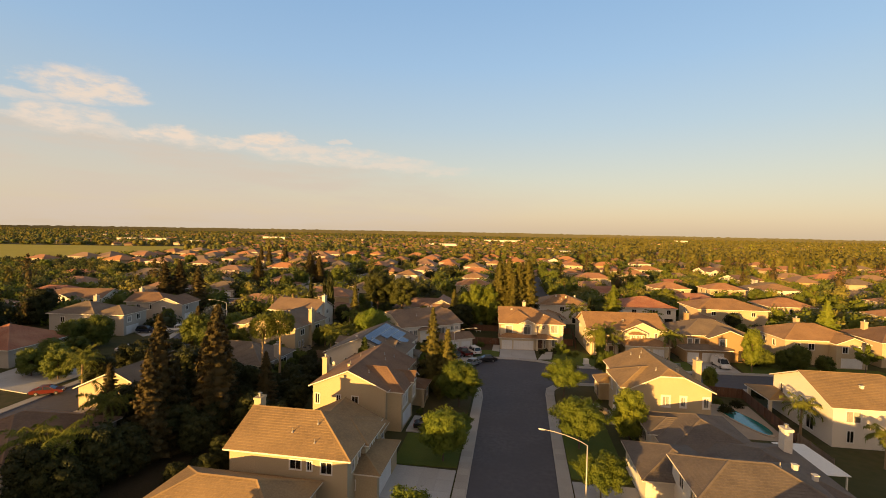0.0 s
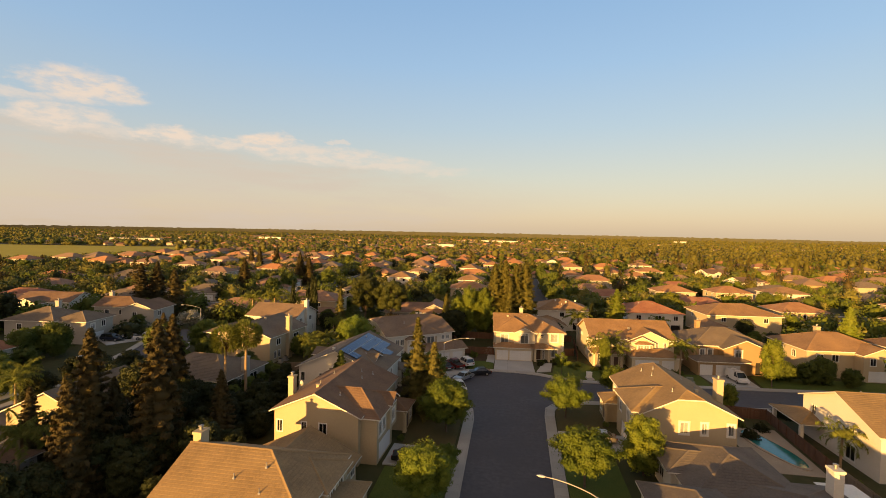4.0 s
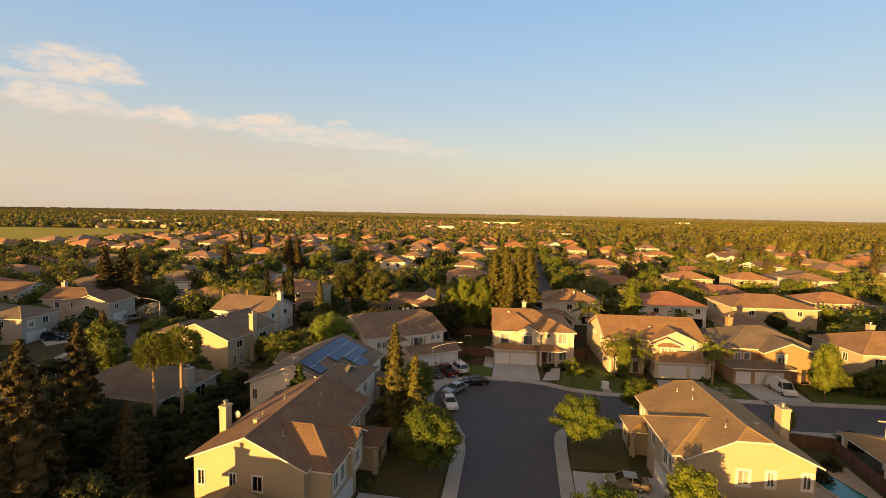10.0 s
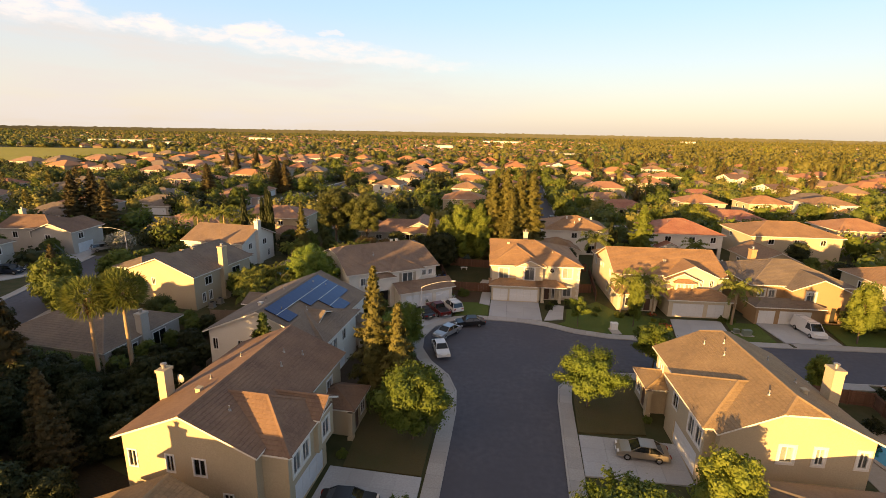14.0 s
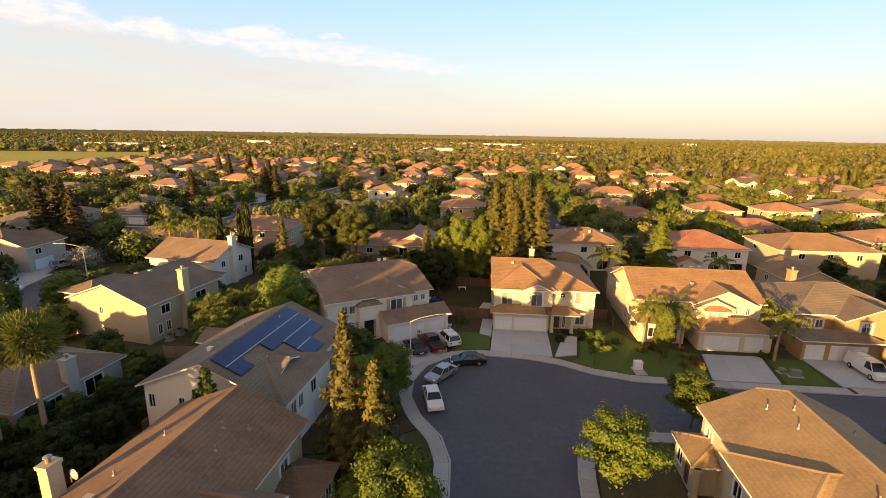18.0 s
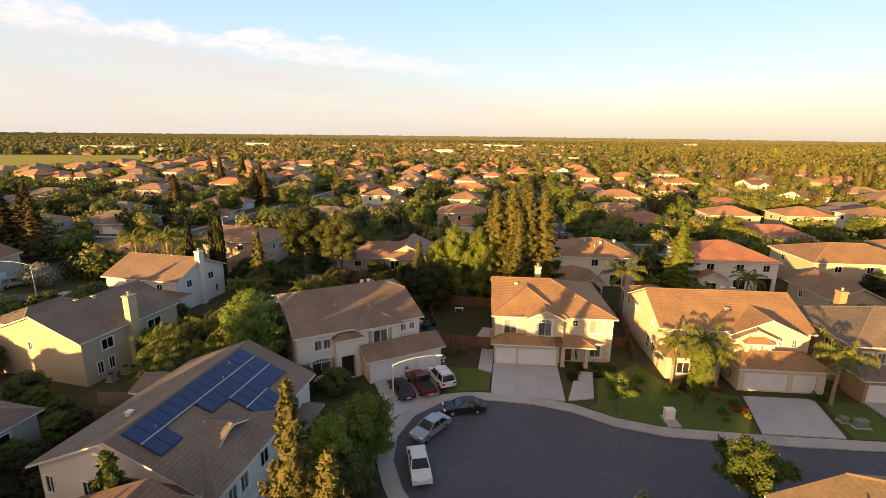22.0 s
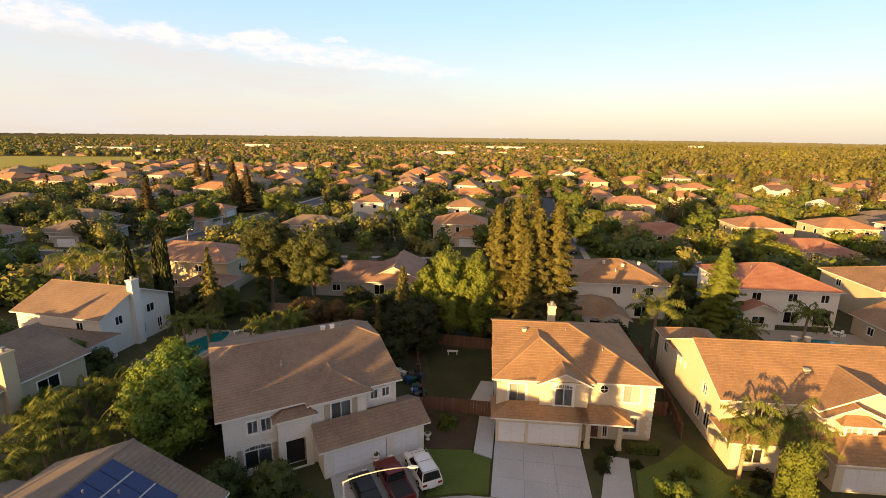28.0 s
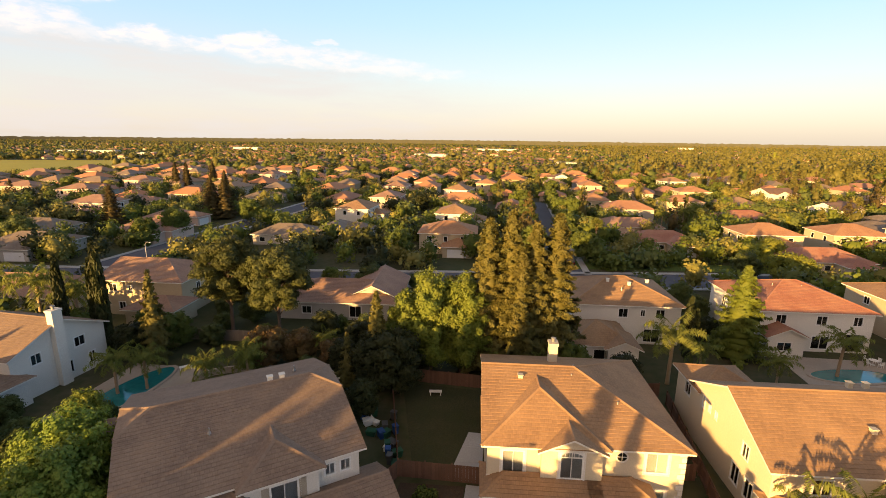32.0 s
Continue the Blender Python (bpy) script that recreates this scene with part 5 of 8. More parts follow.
q.box(-0.04, 9.0, -0.36, -0.3, 3.1, 3.28)
part("trim_band", q.mesh("trim_band", M_TRIM), round_house)

build_house("yellow stucco house with twin front gables and tan roof", (18.2, 114.6), 4.5, [
    dict(rect=(0, 18.0, 0, 13.0), ez=5.7, roof=('x', 'g', 'g', 24.0), open={
        "W": [W(2.0, 0.5, 4.2, 1.2), W(3.2, 0.4, 4.4, 0.8), W(4.4, 0.4, 4.4, 0.8), W(8.0, 1.2, 0.9, 1.8), W(10.0, 1.2, 0.9, 1.8), W(9.0, 1.0, 4.0, 1.3)], "S": [W(3, 1.4, 3.6, 1.4)], "E": [W(4, 1.2, 3.6, 1.3)]}),
    dict(rect=(8.2, 16.6, -0.8, 5.0), ez=5.6, roof=('y', 'g', 'g', 24.0), open={"S": [W(5.6, 0.5, 4.0, 1.2), W(7.2, 0.6, 4.0, 1.2)]}),
    dict(rect=(8.1, 13.0, -1.6, 3.0), ez=5.3, roof=('y', 'g', 'g', 24.0), over=0.4, open={"S": [W(1.6, 1.7, 3.4, 1.6, "p")]}),
    dict(rect=(9.2, 12.2, -2.3, -1.0), ez=5.0, roof=('x', 'h', 'h', 30.0), over=0.25, z0=2.9, open={"S": [W(0.3, 1.1, 3.4, 1.5, "p"), W(1.6, 1.1, 3.4, 1.5, "p")]}),
    dict(rect=(7.6, 17.4, -4.6, 0.0), ez=2.95, roof=('x', 'h', 'h', 22.0), over=0.5, open={"S": [(0.7, 4.9, 0.02, 2.2, "g"), (6.2, 2.6, 0.02, 2.2, "g")]}),
    dict(rect=(0.0, 6.4, -2.6, 0.5), ez=2.95, roof=('x', 'h', 'h', 22.0), over=0.5, open={"S": [W(1.2, 1.6, 0.7, 1.5), (4.4, 1.0, 0.02, 2.1, "d")]}),
    dict(rect=(0.3, 6.0, 12.0, 17.4), ez=5.3, roof=('x', 'h', 'h', 24.0), open={"W": [W(2.0, 1.2)]}),
], wall="butter", roof="tan", vents=[(11.0, 8.5, 8.4, "b"), (12.4, 8.5, 8.4, "b"), (9.0, 3.0, 7.3, "b")])

build_house("tan stucco house with stone porch and brown roof", (39.4, 113.4), 5.0, [
    dict(rect=(0, 15.6, 0, 12.6), ez=5.6, roof=('x', 'h', 'h', 22.0), open={"S": [W(1.2, 1.0, 3.4, 1.3, "p"), W(2.8, 1.0, 3.4, 1.3, "p")], "W": [W(4, 1.2), W(8, 1.2)]}),
    dict(rect=(5.2, 13.6, -2.0, 6.0), ez=5.4, roof=('y', 'g', 'g', 22.0), open={"S": [W(2.2, 1.4, 3.2, 1.9, "a"), (6.4, 1.4, 0.02, 2.6, "o")]}),
    dict(rect=(-0.6, 9.2, -3.3, 0.0), ez=2.95, roof=('x', 'h', 'h', 22.0), over=0.5, open={"S": [(0.4, 2.6, 0.02, 2.2, "g"), (3.6, 4.9, 0.02, 2.2, "g")]}),
], near=False, wall="ochre", roof="grey", chimneys=[(5.0, 10.0, 9.2, 0.9, 1.1)])
build_house("pale stucco house with tan hip roof behind street trees", (61.5, 114.0), 5.0, [
    dict(rect=(0, 16.6, 0, 12.6), ez=5.6, roof=('x', 'h', 'h', 22.0), open={"S": [W(2.0, 1.4), W(5.0, 1.4), W(2.0, 1.4, 0.8, 1.4)], "W": [W(4, 1.2), W(8, 1.2)]}),
    dict(rect=(9.4, 16.0, -2.4, 5.0), ez=5.4, roof=('y', 'g', 'g', 22.0), open={"S": [W(1.2, 1.2), W(4.0, 1.2), (1.0, 4.6, 0.02, 2.2, "g")]}),
], near=False, wall="cream", roof="tan", chimneys=[(8.0, 9.0, 9.1, 0.9, 1.1)])
build_house("cream stucco house with brown hip roof", (82.0, 115.5), 5.0, [
    dict(rect=(0, 16.0, 0, 12.6), ez=5.6, roof=('x', 'h', 'h', 22.0), open={"S": [W(2.0, 1.4), W(6.0, 1.4)], "W": [W(3, 1.2), W(7, 1.2)]}),
    dict(rect=(8.0, 15.0, -3.0, 4.0), ez=2.9, roof=('y', 'g', 'g', 22.0), open={"S": [(1.0, 4.9, 0.02, 2.2, "g")]}),
], wall="cream", roof="brown", near=False, chimneys=[(3.0, 9.0, 8.8, 0.9, 1.1)])

white_house = build_house("white stucco house with brown tile roof and wide garage", (-25.5, 102.1), 37.0, [
    dict(rect=(0, 15.7, 0, 16.2), ez=6.1, roof=('x', 'j', 'j', 18.0), open={
        "S": [W(1.9, 0.9, 3.9, 1.3, "p"), W(3.0, 0.9, 3.9, 1.3, "p"), W(1.5, 2.3, 0.5, 2.3, "a"), W(13.0, 0.8, 4.4, 1.0, "p"), W(14.2, 0.8, 4.4, 1.0, "p")], "W": [W(3, 1.2), W(8, 1.4, 1.0, 1.4)], "E": [W(3, 1.4), W(9, 1.4)]}),
    dict(rect=(7.3, 12.4, -0.75, 8.0), ez=6.08, roof=('y', 'h', 'g', 24.0), open={"S": [W(1.7, 1.9, 3.8, 1.7, "p")], "W": [], "E": []}),
    dict(rect=(4.3, 7.25, -0.95, 2.0), ez=5.2, roof=('y', 'h', 'g', 24.0), over=0.4, open={"S": [(0.6, 1.7, 0.02, 2.9, "o")]}),
    dict(rect=(7.6, 17.2, -3.4, 1.0), ez=2.95, roof=('x', 'g', 'g', 22.0), over=0.5, open={"S": [(0.9, 4.9, 0.02, 2.2, "g"), (6.5, 2.6, 0.02, 2.2, "g")]}),
    dict(rect=(-2.6, 2.0, 11.0, 14.4), ez=5.2, roof=('x', 'h', 'g', 24.0), over=0.4),
], wall="white", roof="taupe", vents=[(10.6, 8.3, 9.0, "b"), (11.6, 8.3, 9.0, "b"), (5.6, 4.2, 7.9, "p"), (13.0, 10.4, 8.4, "p")])

M_SHUTTER = surface("shutter_paint", (0.40, 0.35, 0.27), (0.36, 0.31, 0.24), 0.8, 12, 0.6, 0.2, 0.005)
for x, y, z, w, h in ((0.92, 0.0, 0.5, 0.5, 2.1), (3.85, 0.0, 0.5, 0.42, 2.1), (8.4, -0.75, 3.75, 0.52, 1.75), (10.98, -0.75, 3.75, 0.52, 1.75)):
    q = Soup()
    q.box(x, x + w, y - 0.05, y - 0.004, z, z + h)
    for k in range(9):
        zk = z + 0.12 + k * (h - 0.3) / 8
        q.box(x + 0.06, x + w - 0.06, y - 0.065, y - 0.05, zk, zk + 0.07)
    part("shutter", q.mesh("shutter", M_SHUTTER), white_house, "tan louvred shutter")
build_house("yellow-lit stucco house with long grey tile roof", (-49.7, 97.2), -5.0, [
    dict(rect=(-13.2, 0, 0, 14.0), ez=5.6, roof=('y', 'g', 'g', 20.0), open={"E": [W(2.4, 1.6, 3.4, 1.4), W(9.0, 2.2, 3.2, 1.5), W(1.5, 0.8, 0.7, 1.6), W(3.0, 0.8, 0.7, 1.6), W(6.6, 1.0, 4.2, 0.4)], "S": [W(5.0, 0.7, 3.6, 1.1)], "N": [W(5, 1.2)]}),
    dict(rect=(-18.5, -13.2, 3.0, 12.0), ez=5.0, roof=('y', 'h', 'h', 20.0), open={"W": [W(2, 1.4, 1, 1.3)]}),
], wall="cream", roof="grey", chimneys=[(0.35, 6.6, 9.2, 0.9, 1.2)], vents=[(-6.6, 5.2, 8.0, "b"), (-6.0, 7.0, 8.0, "b")])
build_house("low stucco house with grey hip roof and chimney", (-62.6, 77.4), -3.0, [
    dict(rect=(0, 16.4, 0, 11.6), ez=3.0, roof=('x', 'h', 'h', 23.0), open={"E": [W(3, 1.6, 0.9, 1.3), W(7, 2.2, 0.3, 2.0)], "S": [W(3, 1.6, 0.9, 1.3)]}),
], near=False, wall="grey", roof="grey", chimneys=[(16.6, 5.5, 5.8, 0.9, 1.2)])
# taupe here stands in for tan tiles greyed by tree shadow
build_house("two-storey white stucco house with gable chimney wall", (-69.5, 120.8), -3.0, [
    dict(rect=(0, 14.0, 0, 11.6), ez=5.4, roof=('x', 'g', 'g', 23.0), open={"E": [W(2.2, 1.2, 3.6, 1.3), W(7.4, 1.4, 3.6, 1.3), W(6.0, 0.9, 0.7, 1.6), W(9.0, 0.9, 0.7, 1.6)], "S": [W(10, 1.2, 3.4, 1.3)]}),
    dict(rect=(2.0, 15.0, -8.4, 1.0), ez=3.0, roof=('x', 'h', 'h', 23.0), open={"E": [W(2, 1.4, 0.9, 1.2), W(5, 1.8, 0.2, 2.0)]}),
], near=False, wall="white", roof="taupe", chimneys=[(14.3, 5.4, 9.4, 0.9, 1.2)])

build_house("long pale stucco house with tan roof and lit west gable", (44.3, 68.2), 1.0, [
    dict(rect=(0, 18.0, 0, 14.8), ez=5.5, roof=('x', 'g', 'h', 20.0), open={
        "W": [W(2.0, 1.0, 3.4, 1.5), W(5.5, 0.8, 4.2, 0.5), W(9.5, 1.0, 3.2, 1.4), W(9.0, 1.8, 0.4, 2.0)], "S": [W(1.6, 1.9, 3.4, 1.6, "p"), W(9.6, 1.2, 3.6, 1.4, "p"), W(1.8, 0.9, 0.6, 1.7, "w"), W(13.0, 1.4, 3.4, 1.4)]}),
    dict(rect=(-2.9, 0.4, 10.0, 17.4), ez=2.8, roof=('x', 'h', 'g', 14.0), over=0.3, walls=False),
], near=False, wall="white", roof="sand", vents=[(6.0, 4.0, 7.2, "b"), (3.0, 8.0, 8.1, "p")], columns=[(-2.7, 10.3, 2.7), (-2.7, 17.0, 2.7)])

build_house("low rambling house with grey tile roofs and white patio cover", (17.2, 41.0), 1.0, [
    dict(rect=(0.6, 12.0, 0, 7.6), ez=5.3, roof=('x', 'h', 'h', 22.0), open={"W": [W(2, 1.2, 3.2, 1.4), W(5, 1.2, 3.2, 1.4)], "N": [W(3, 1.2, 3.4, 1.3), W(7, 1.2, 3.4, 1.3)]}),
    dict(rect=(-2.2, 5.4, 7.0, 15.6), ez=2.95, roof=('y', 'h', 'h', 22.0), open={"W": [(1.2, 4.9, 0.02, 2.2, "g")], "N": [W(2, 1.2, 0.9, 1.2)]}),
    dict(rect=(2.4, 13.0, 14.0, 26.2), ez=2.95, roof=('y', 'h', 'h', 21.0), open={"W": [W(4, 1.4, 0.9, 1.4), W(8, 1.4, 0.9, 1.4)], "N": [W(3, 1.4, 0.9, 1.4), W(8, 1.8, 0.2, 2.1)]}),
    dict(rect=(1.6, 8.0, 18.6, 23.9), ez=3.2, roof=('x', 'h', 'g', 20.0), open={"W": [W(1.5, 1.6, 0.9, 1.3)]}),
    dict(rect=(6.0, 17.0, 6.0, 18.0), ez=3.0, roof=('y', 'h', 'h', 16.0), open={"E": [W(3, 1.4, 0.9, 1.4), W(7, 1.8, 0.2, 2.1)]}),
], near=False, wall="white", roof="grey_shaded", chimneys=[(15.6, 15.4, 6.3, 0.9, 1.2), (18.2, 2.0, 6.6, 0.9, 1.2)], vents=[(10.5, 4.4, 6.6, "b"), (11.6, 3.2, 6.3, "b"), (9.0, 4.0, 6.8, "p")])

build_house("white stucco house with tan hip roof and skylights", (7.7, 149.2), 4.0, [
    dict(rect=(0, 15.6, 0, 13.0), ez=6.0, roof=('x', 'h', 'h', 20.0), open={"S": [W(6.6, 1.4, 4.0, 1.4), W(9.8, 0.7, 4.2, 1.1), W(12.0, 1.3, 4.0, 1.4), W(10.5, 2.4, 0.2, 2.1)], "W": [W(4, 1.2)], "E": [W(4, 1.2)]}),
    dict(rect=(-1.6, 6.4, -8.0, 0.0), ez=3.0, roof=('x', 'h', 'h', 24.0), open={"S": [W(3.0, 3.0, 0.3, 2.0)], "E": [W(4.0, 1.6, 0.9, 1.3)]}),
    dict(rect=(3.0, 7.0, -8.9, -4.0), ez=2.9, roof=('y', 'g', 'g', 24.0), open={"S": [W(1.2, 1.8, 0.4, 1.8)]}),
], near=False, wall="white", roof="tan", vents=[(6.0, 5.0, 8.2, "b"), (9.0, 4.0, 8.0, "b"), (7.6, 2.8, 7.5, "p"), (12.0, 5.0, 8.2, "b")])
build_house("white stucco house with weathered red hip roof", (33.9, 151.0), 4.0, [
    dict(rect=(0, 16.0, 0, 14.0), ez=6.0, roof=('x', 'h', 'h', 20.0), open={"S": [W(2.6, 1.5, 4.0, 1.4), W(8.2, 1.5, 4.0, 1.4), W(13.2, 1.3, 4.0, 1.4), W(8.0, 2.4, 0.3, 2.0), (12.6, 2.6, 0.1, 2.6, "o")], "W": [W(4, 1.2)]}),
    dict(rect=(0.4, 5.4, -2.6, 0.5), ez=3.0, roof=('y', 'g', 'g', 24.0), open={"S": [W(1.3, 2.0, 0.9, 1.3)]}),
], near=False, wall="white", roof="red", vents=[(5.0, 6.0, 8.0, "p"), (9.0, 5.5, 8.0, "p")])
build_house("cream two-storey house with broad tan roof", (57.0, 154.0), 5.0, [
    dict(rect=(0, 21.0, 0, 14.0), ez=6.0, roof=('x', 'h', 'h', 19.0), open={"S": [W(4, 1.4, 4, 1.3), W(10, 1.2, 4, 1.3), W(16, 1.3, 4, 1.3)], "W": [W(4, 1.2, 4, 1.3)]}),
    dict(rect=(-6.0, 3.0, -14.0, -3.0), ez=3.0, roof=('y', 'g', 'g', 24.0), open={"W": [W(3, 1.2, 0.9, 1.3)], "S": [W(6, 1.2, 0.9, 1.3)]}),
], wall="cream", roof="tan", near=False)
build_house("yellow-lit stucco house with pink-brown roof", (-70.0, 146.6), 4.0, [
    dict(rect=(0, 14.4, 0, 12.0), ez=6.0, roof=('x', 'g', 'h', 20.0), open={"S": [W(1.6, 1.4, 4.0, 1.3), W(5.0, 0.7, 4.2, 0.9), W(8.0, 1.4, 4.0, 1.3), W(3.0, 1.2, 0.8, 1.4)], "E": [W(4, 1.2)]}),
    dict(rect=(8.0, 16.0, -5.0, 1.0), ez=2.9, roof=('x', 'h', 'h', 22.0)),
], wall="cream", roof="pink", near=False)
build_house("low house with mottled grey-pink roof under trees", (-40.0, 150.0), 6.0, [
    dict(rect=(0, 20.0, 0, 11.0), ez=3.0, roof=('x', 'h', 'h', 22.0), open={"S": [W(4, 1.6, 0.9, 1.3), W(12, 2.0, 0.4, 2.0)]}),
    dict(rect=(11.0, 20.0, 2.0, 15.0), ez=3.2, roof=('y', 'g', 'g', 24.0), open={"S": [W(3, 1.6, 0.9, 1.3)]}),
], wall="grey", roof="pink", near=False)
build_house("low house with brown hip roof beyond the back garden", (-96.0, 142.0), 6.0, [
    dict(rect=(0, 20.0, 0, 11.0), ez=3.2, roof=('x', 'h', 'h', 22.0), open={"S": [W(2, 1.6, 0.9, 1.3), W(8, 2.0, 0.9, 1.3)]}),
], wall="grey", roof="pink", near=False)

# the side street on the west
build_house("pale two-storey house with brown roof and side garage", (-117.0, 121.0), 10.0, [
    dict(rect=(0, 12.0, 0, 10.0), ez=5.6, roof=('x', 'g', 'h', 22.0), open={"S": [W(3, 1.2), W(7, 1.2)], "E": [W(2, 1.4), W(6, 1.4)]}),
    dict(rect=(9.0, 18.0, -2.0, 8.0), ez=5.2, roof=('y', 'g', 'g', 22.0), open={"E": [W(2, 1.6, 3.2, 1.4), (1.5, 4.9, 0.02, 2.2, "g")], "S": [W(3, 1.2, 3.2, 1.3)]}),
], wall="grey", roof="brown", near=False, chimneys=[(1.0, 6.0, 9.0, 0.9, 1.1)])
build_house("pale two-storey house with dark grey hip roof", (-119.0, 99.0), 8.0, [
    dict(rect=(0, 12.0, 0, 11.0), ez=5.6, roof=('x', 'h', 'h', 22.0), open={"S": [W(3, 1.2), W(8, 0.8)], "E": [W(3, 1.2)]}),
    dict(rect=(11.0, 19.0, 1.0, 10.0), ez=5.4, roof=('y', 'h', 'h', 22.0), open={"E": [W(1.5, 1.4, 3.2, 1.4, "a"), W(5, 1.4), (1.0, 4.9, 0.02, 2.2, "g")], "S": [W(3, 1.2)]}),
], wall="grey", roof="grey", near=False, chimneys=[(6.0, 8.5, 9.2, 0.9, 1.1)])
build_house("low house with maroon tile roof beside the side street", (-113.0, 72.0), 4.0, [
    dict(rect=(0, 15.0, 0, 14.0), ez=3.6, roof=('y', 'h', 'h', 24.0), open={"E": [W(2, 1.6, 1, 1.4), (6, 4.9, 0.02, 2.2, "g")], "S": [W(3, 1.6, 1, 1.4)]}),
], wall="grey", roof="red", near=False)
build_house("white two-storey house with dark roof and garage", (-118.0, 56.0), 4.0, [
    dict(rect=(0, 15.0, 0, 12.0), ez=5.6, roof=('y', 'h', 'h', 22.0), open={"E": [W(2, 1.6), W(7, 1.6), (3, 4.9, 0.02, 2.2, "g")], "S": [W(3, 1.4)]}),
], wall="white", roof="grey", near=False)
build_house("low house with sunlit gable among dark trees", (-66.0, 58.4), 0.0, [
    dict(rect=(0, 13.0, 0, 12.0), ez=3.3, roof=('y', 'g', 'g', 24.0), open={"S": [W(2, 1.4, 1, 1.3), W(9, 1.4, 1, 1.3)], "W": [W(3, 1.4, 1, 1.3)]}),
], wall="cream", roof="grey", near=False)
build_house("low house with brown hip roof among dark trees", (-64.0, 36.0), 0.0, [
    dict(rect=(0, 13.0, 0, 14.0), ez=3.0, roof=('y', 'h', 'h', 22.0), open={"E": [W(2, 1.4, 1, 1.3)]}),
], wall="grey", roof="brown", near=False)

# ---- panels on a roof ----
def solar_array():
    tan = math.tan(math.radians(23.0))
    root = tagged(anchor("solar_array", -20.6, 79.4, 0.12, -1.5), "dark blue solar panels in rows on a tile roof", "solar panel")
    ang = math.radians(23.0)
    for row in range(4):
        for col in range(13):
            y = -0.1 + col * 1.06
            if row == 1 and 1.5 < y < 5.0 or row >= 2 and y < 7.2 or row == 3 and y > 10.2:
                continue
            d0 = 0.35 + row * 1.68
            xr, zr = -7.0, 5.7 + 7.1 * tan
            s = Soup()
            for (lift, inset, mt) in ((0.17, 0.0, 1), (0.19, 0.02, 0)):
                q = []
                for dd, yy in ((d0 + inset, y + inset), (d0 + 1.62 - inset, y + inset), (d0 + 1.62 - inset, y + 1.055 - inset), (d0 + inset, y + 1.055 - inset)):
                    q.append((xr + dd * math.cos(ang) + lift * math.sin(ang), yy, zr - dd * math.sin(ang) + lift * math.cos(ang)))
                s.face(q, mt)
                if mt == 1:
                    low = [(x - 0.06 * math.sin(ang), yy, z - 0.06 * math.cos(ang)) for x, yy, z in q]
                    for i in range(4):
                        s.face([q[i], low[i], low[(i + 1) % 4], q[(i + 1) % 4]], 1)
            part("panel", s.mesh("panel", [M_PANEL, M_CELLFRAME]), root)
    for row in range(1, 4):
        d0, ya, yb = 0.31 + row * 1.68, (7.3 if row > 1 else -0.1), (13.6, 13.6, 10.5)[row - 1]
        s = Soup()
        s.box(-0.05, 0.05, ya, yb, 0.16, 0.215, m=Matrix.Translation((xr + d0 * math.cos(ang), 0, zr - d0 * math.sin(ang))) @ Matrix.Rotation(ang, 4, 'Y'))
        part("rail", s.mesh("rail", M_RAIL), root)


solar_array()


# ---- street lamps, fences, pools, small fixtures ----
def street_lamp(x, y, tip, height=8.0):
    root = tagged(anchor("street_lamp", x, y), "grey steel street lamp with a long curved arm", "street lamp", "street lamps")
    s = Soup()
    s.tube([(0, 0, 0), (0, 0, 0.4), (0, 0, height - 0.9)], [0.16, 0.10, 0.06], 10)
    part("pole", s.mesh("pole", M_POLE, True), root)
    d = Vector((tip[0] - x, tip[1] - y, 0))
    s = Soup()
    pts = [Vector((0, 0, height - 0.95)) + d * t + Vector((0, 0, 0.95 * math.sin(t * math.pi * 0.55) ** 0.8)) for t in (0, 0.12, 0.28, 0.48, 0.7, 0.9)]
    s.tube(pts, [0.05, 0.048, 0.045, 0.042, 0.038, 0.035], 8)
    part("arm", s.mesh("arm", M_POLE, True), root)
    s = Soup()
    e = d.normalized()
    sd = Vector((-e.y, e.x, 0))
    c = pts[-1] + e * 0.25
    for z0, z1, k0, k1 in ((0.06, 0.0, 0.10, 0.17), (0.0, -0.07, 0.17, 0.12)):
        r0 = [c + e * (0.42 * math.cos(t)) * (k0 / 0.17) + sd * k0 * math.sin(t) + Vector((0, 0, z0)) for t in np.linspace(0, 2 * math.pi, 13)[:-1]]
        r1 = [c + e * (0.42 * math.cos(t)) * (k1 / 0.17) + sd * k1 * math.sin(t) + Vector((0, 0, z1)) for t in np.linspace(0, 2 * math.pi, 13)[:-1]]
        for i in range(12):
            s.face([r0[i], r1[i], r1[(i + 1) % 12], r0[(i + 1) % 12]])
        s.face(r0 if z0 > 0 else list(reversed(r1)))
    head = part("lamp_head", s.mesh("lamp_head", M_LENS, True), root, "pale cobra-head lantern")
    return root


street_lamp(8.5, 45.6, (3.7, 46.5))
corner_lamp = street_lamp(-12.3, 96.0, (-7.6, 97.2))
M_SIGN = surface("sign_green", (0.02, 0.16, 0.07), (0.016, 0.13, 0.06), 2, 12, 0.5, 0.0)
for i, (z, a) in enumerate(((3.15, 0.1), (2.9, 1.65))):
    s = Soup()
    s.box(-0.55, 0.55, -0.012, 0.012, z, z + 0.2, m=pose(0, 0, 0, 0, 0, math.degrees(a)))
    plate = part("sign_plate", s.mesh("sign_plate", M_SIGN), corner_lamp, "green street-name plate")
    s = Soup()
    s.box(-0.42, 0.42, -0.016, 0.016, z + 0.06, z + 0.14, m=pose(0, 0, 0, 0, 0, math.degrees(a)))
    part("lettering_bar", s.mesh("lettering_bar", M_WHITE), plate)

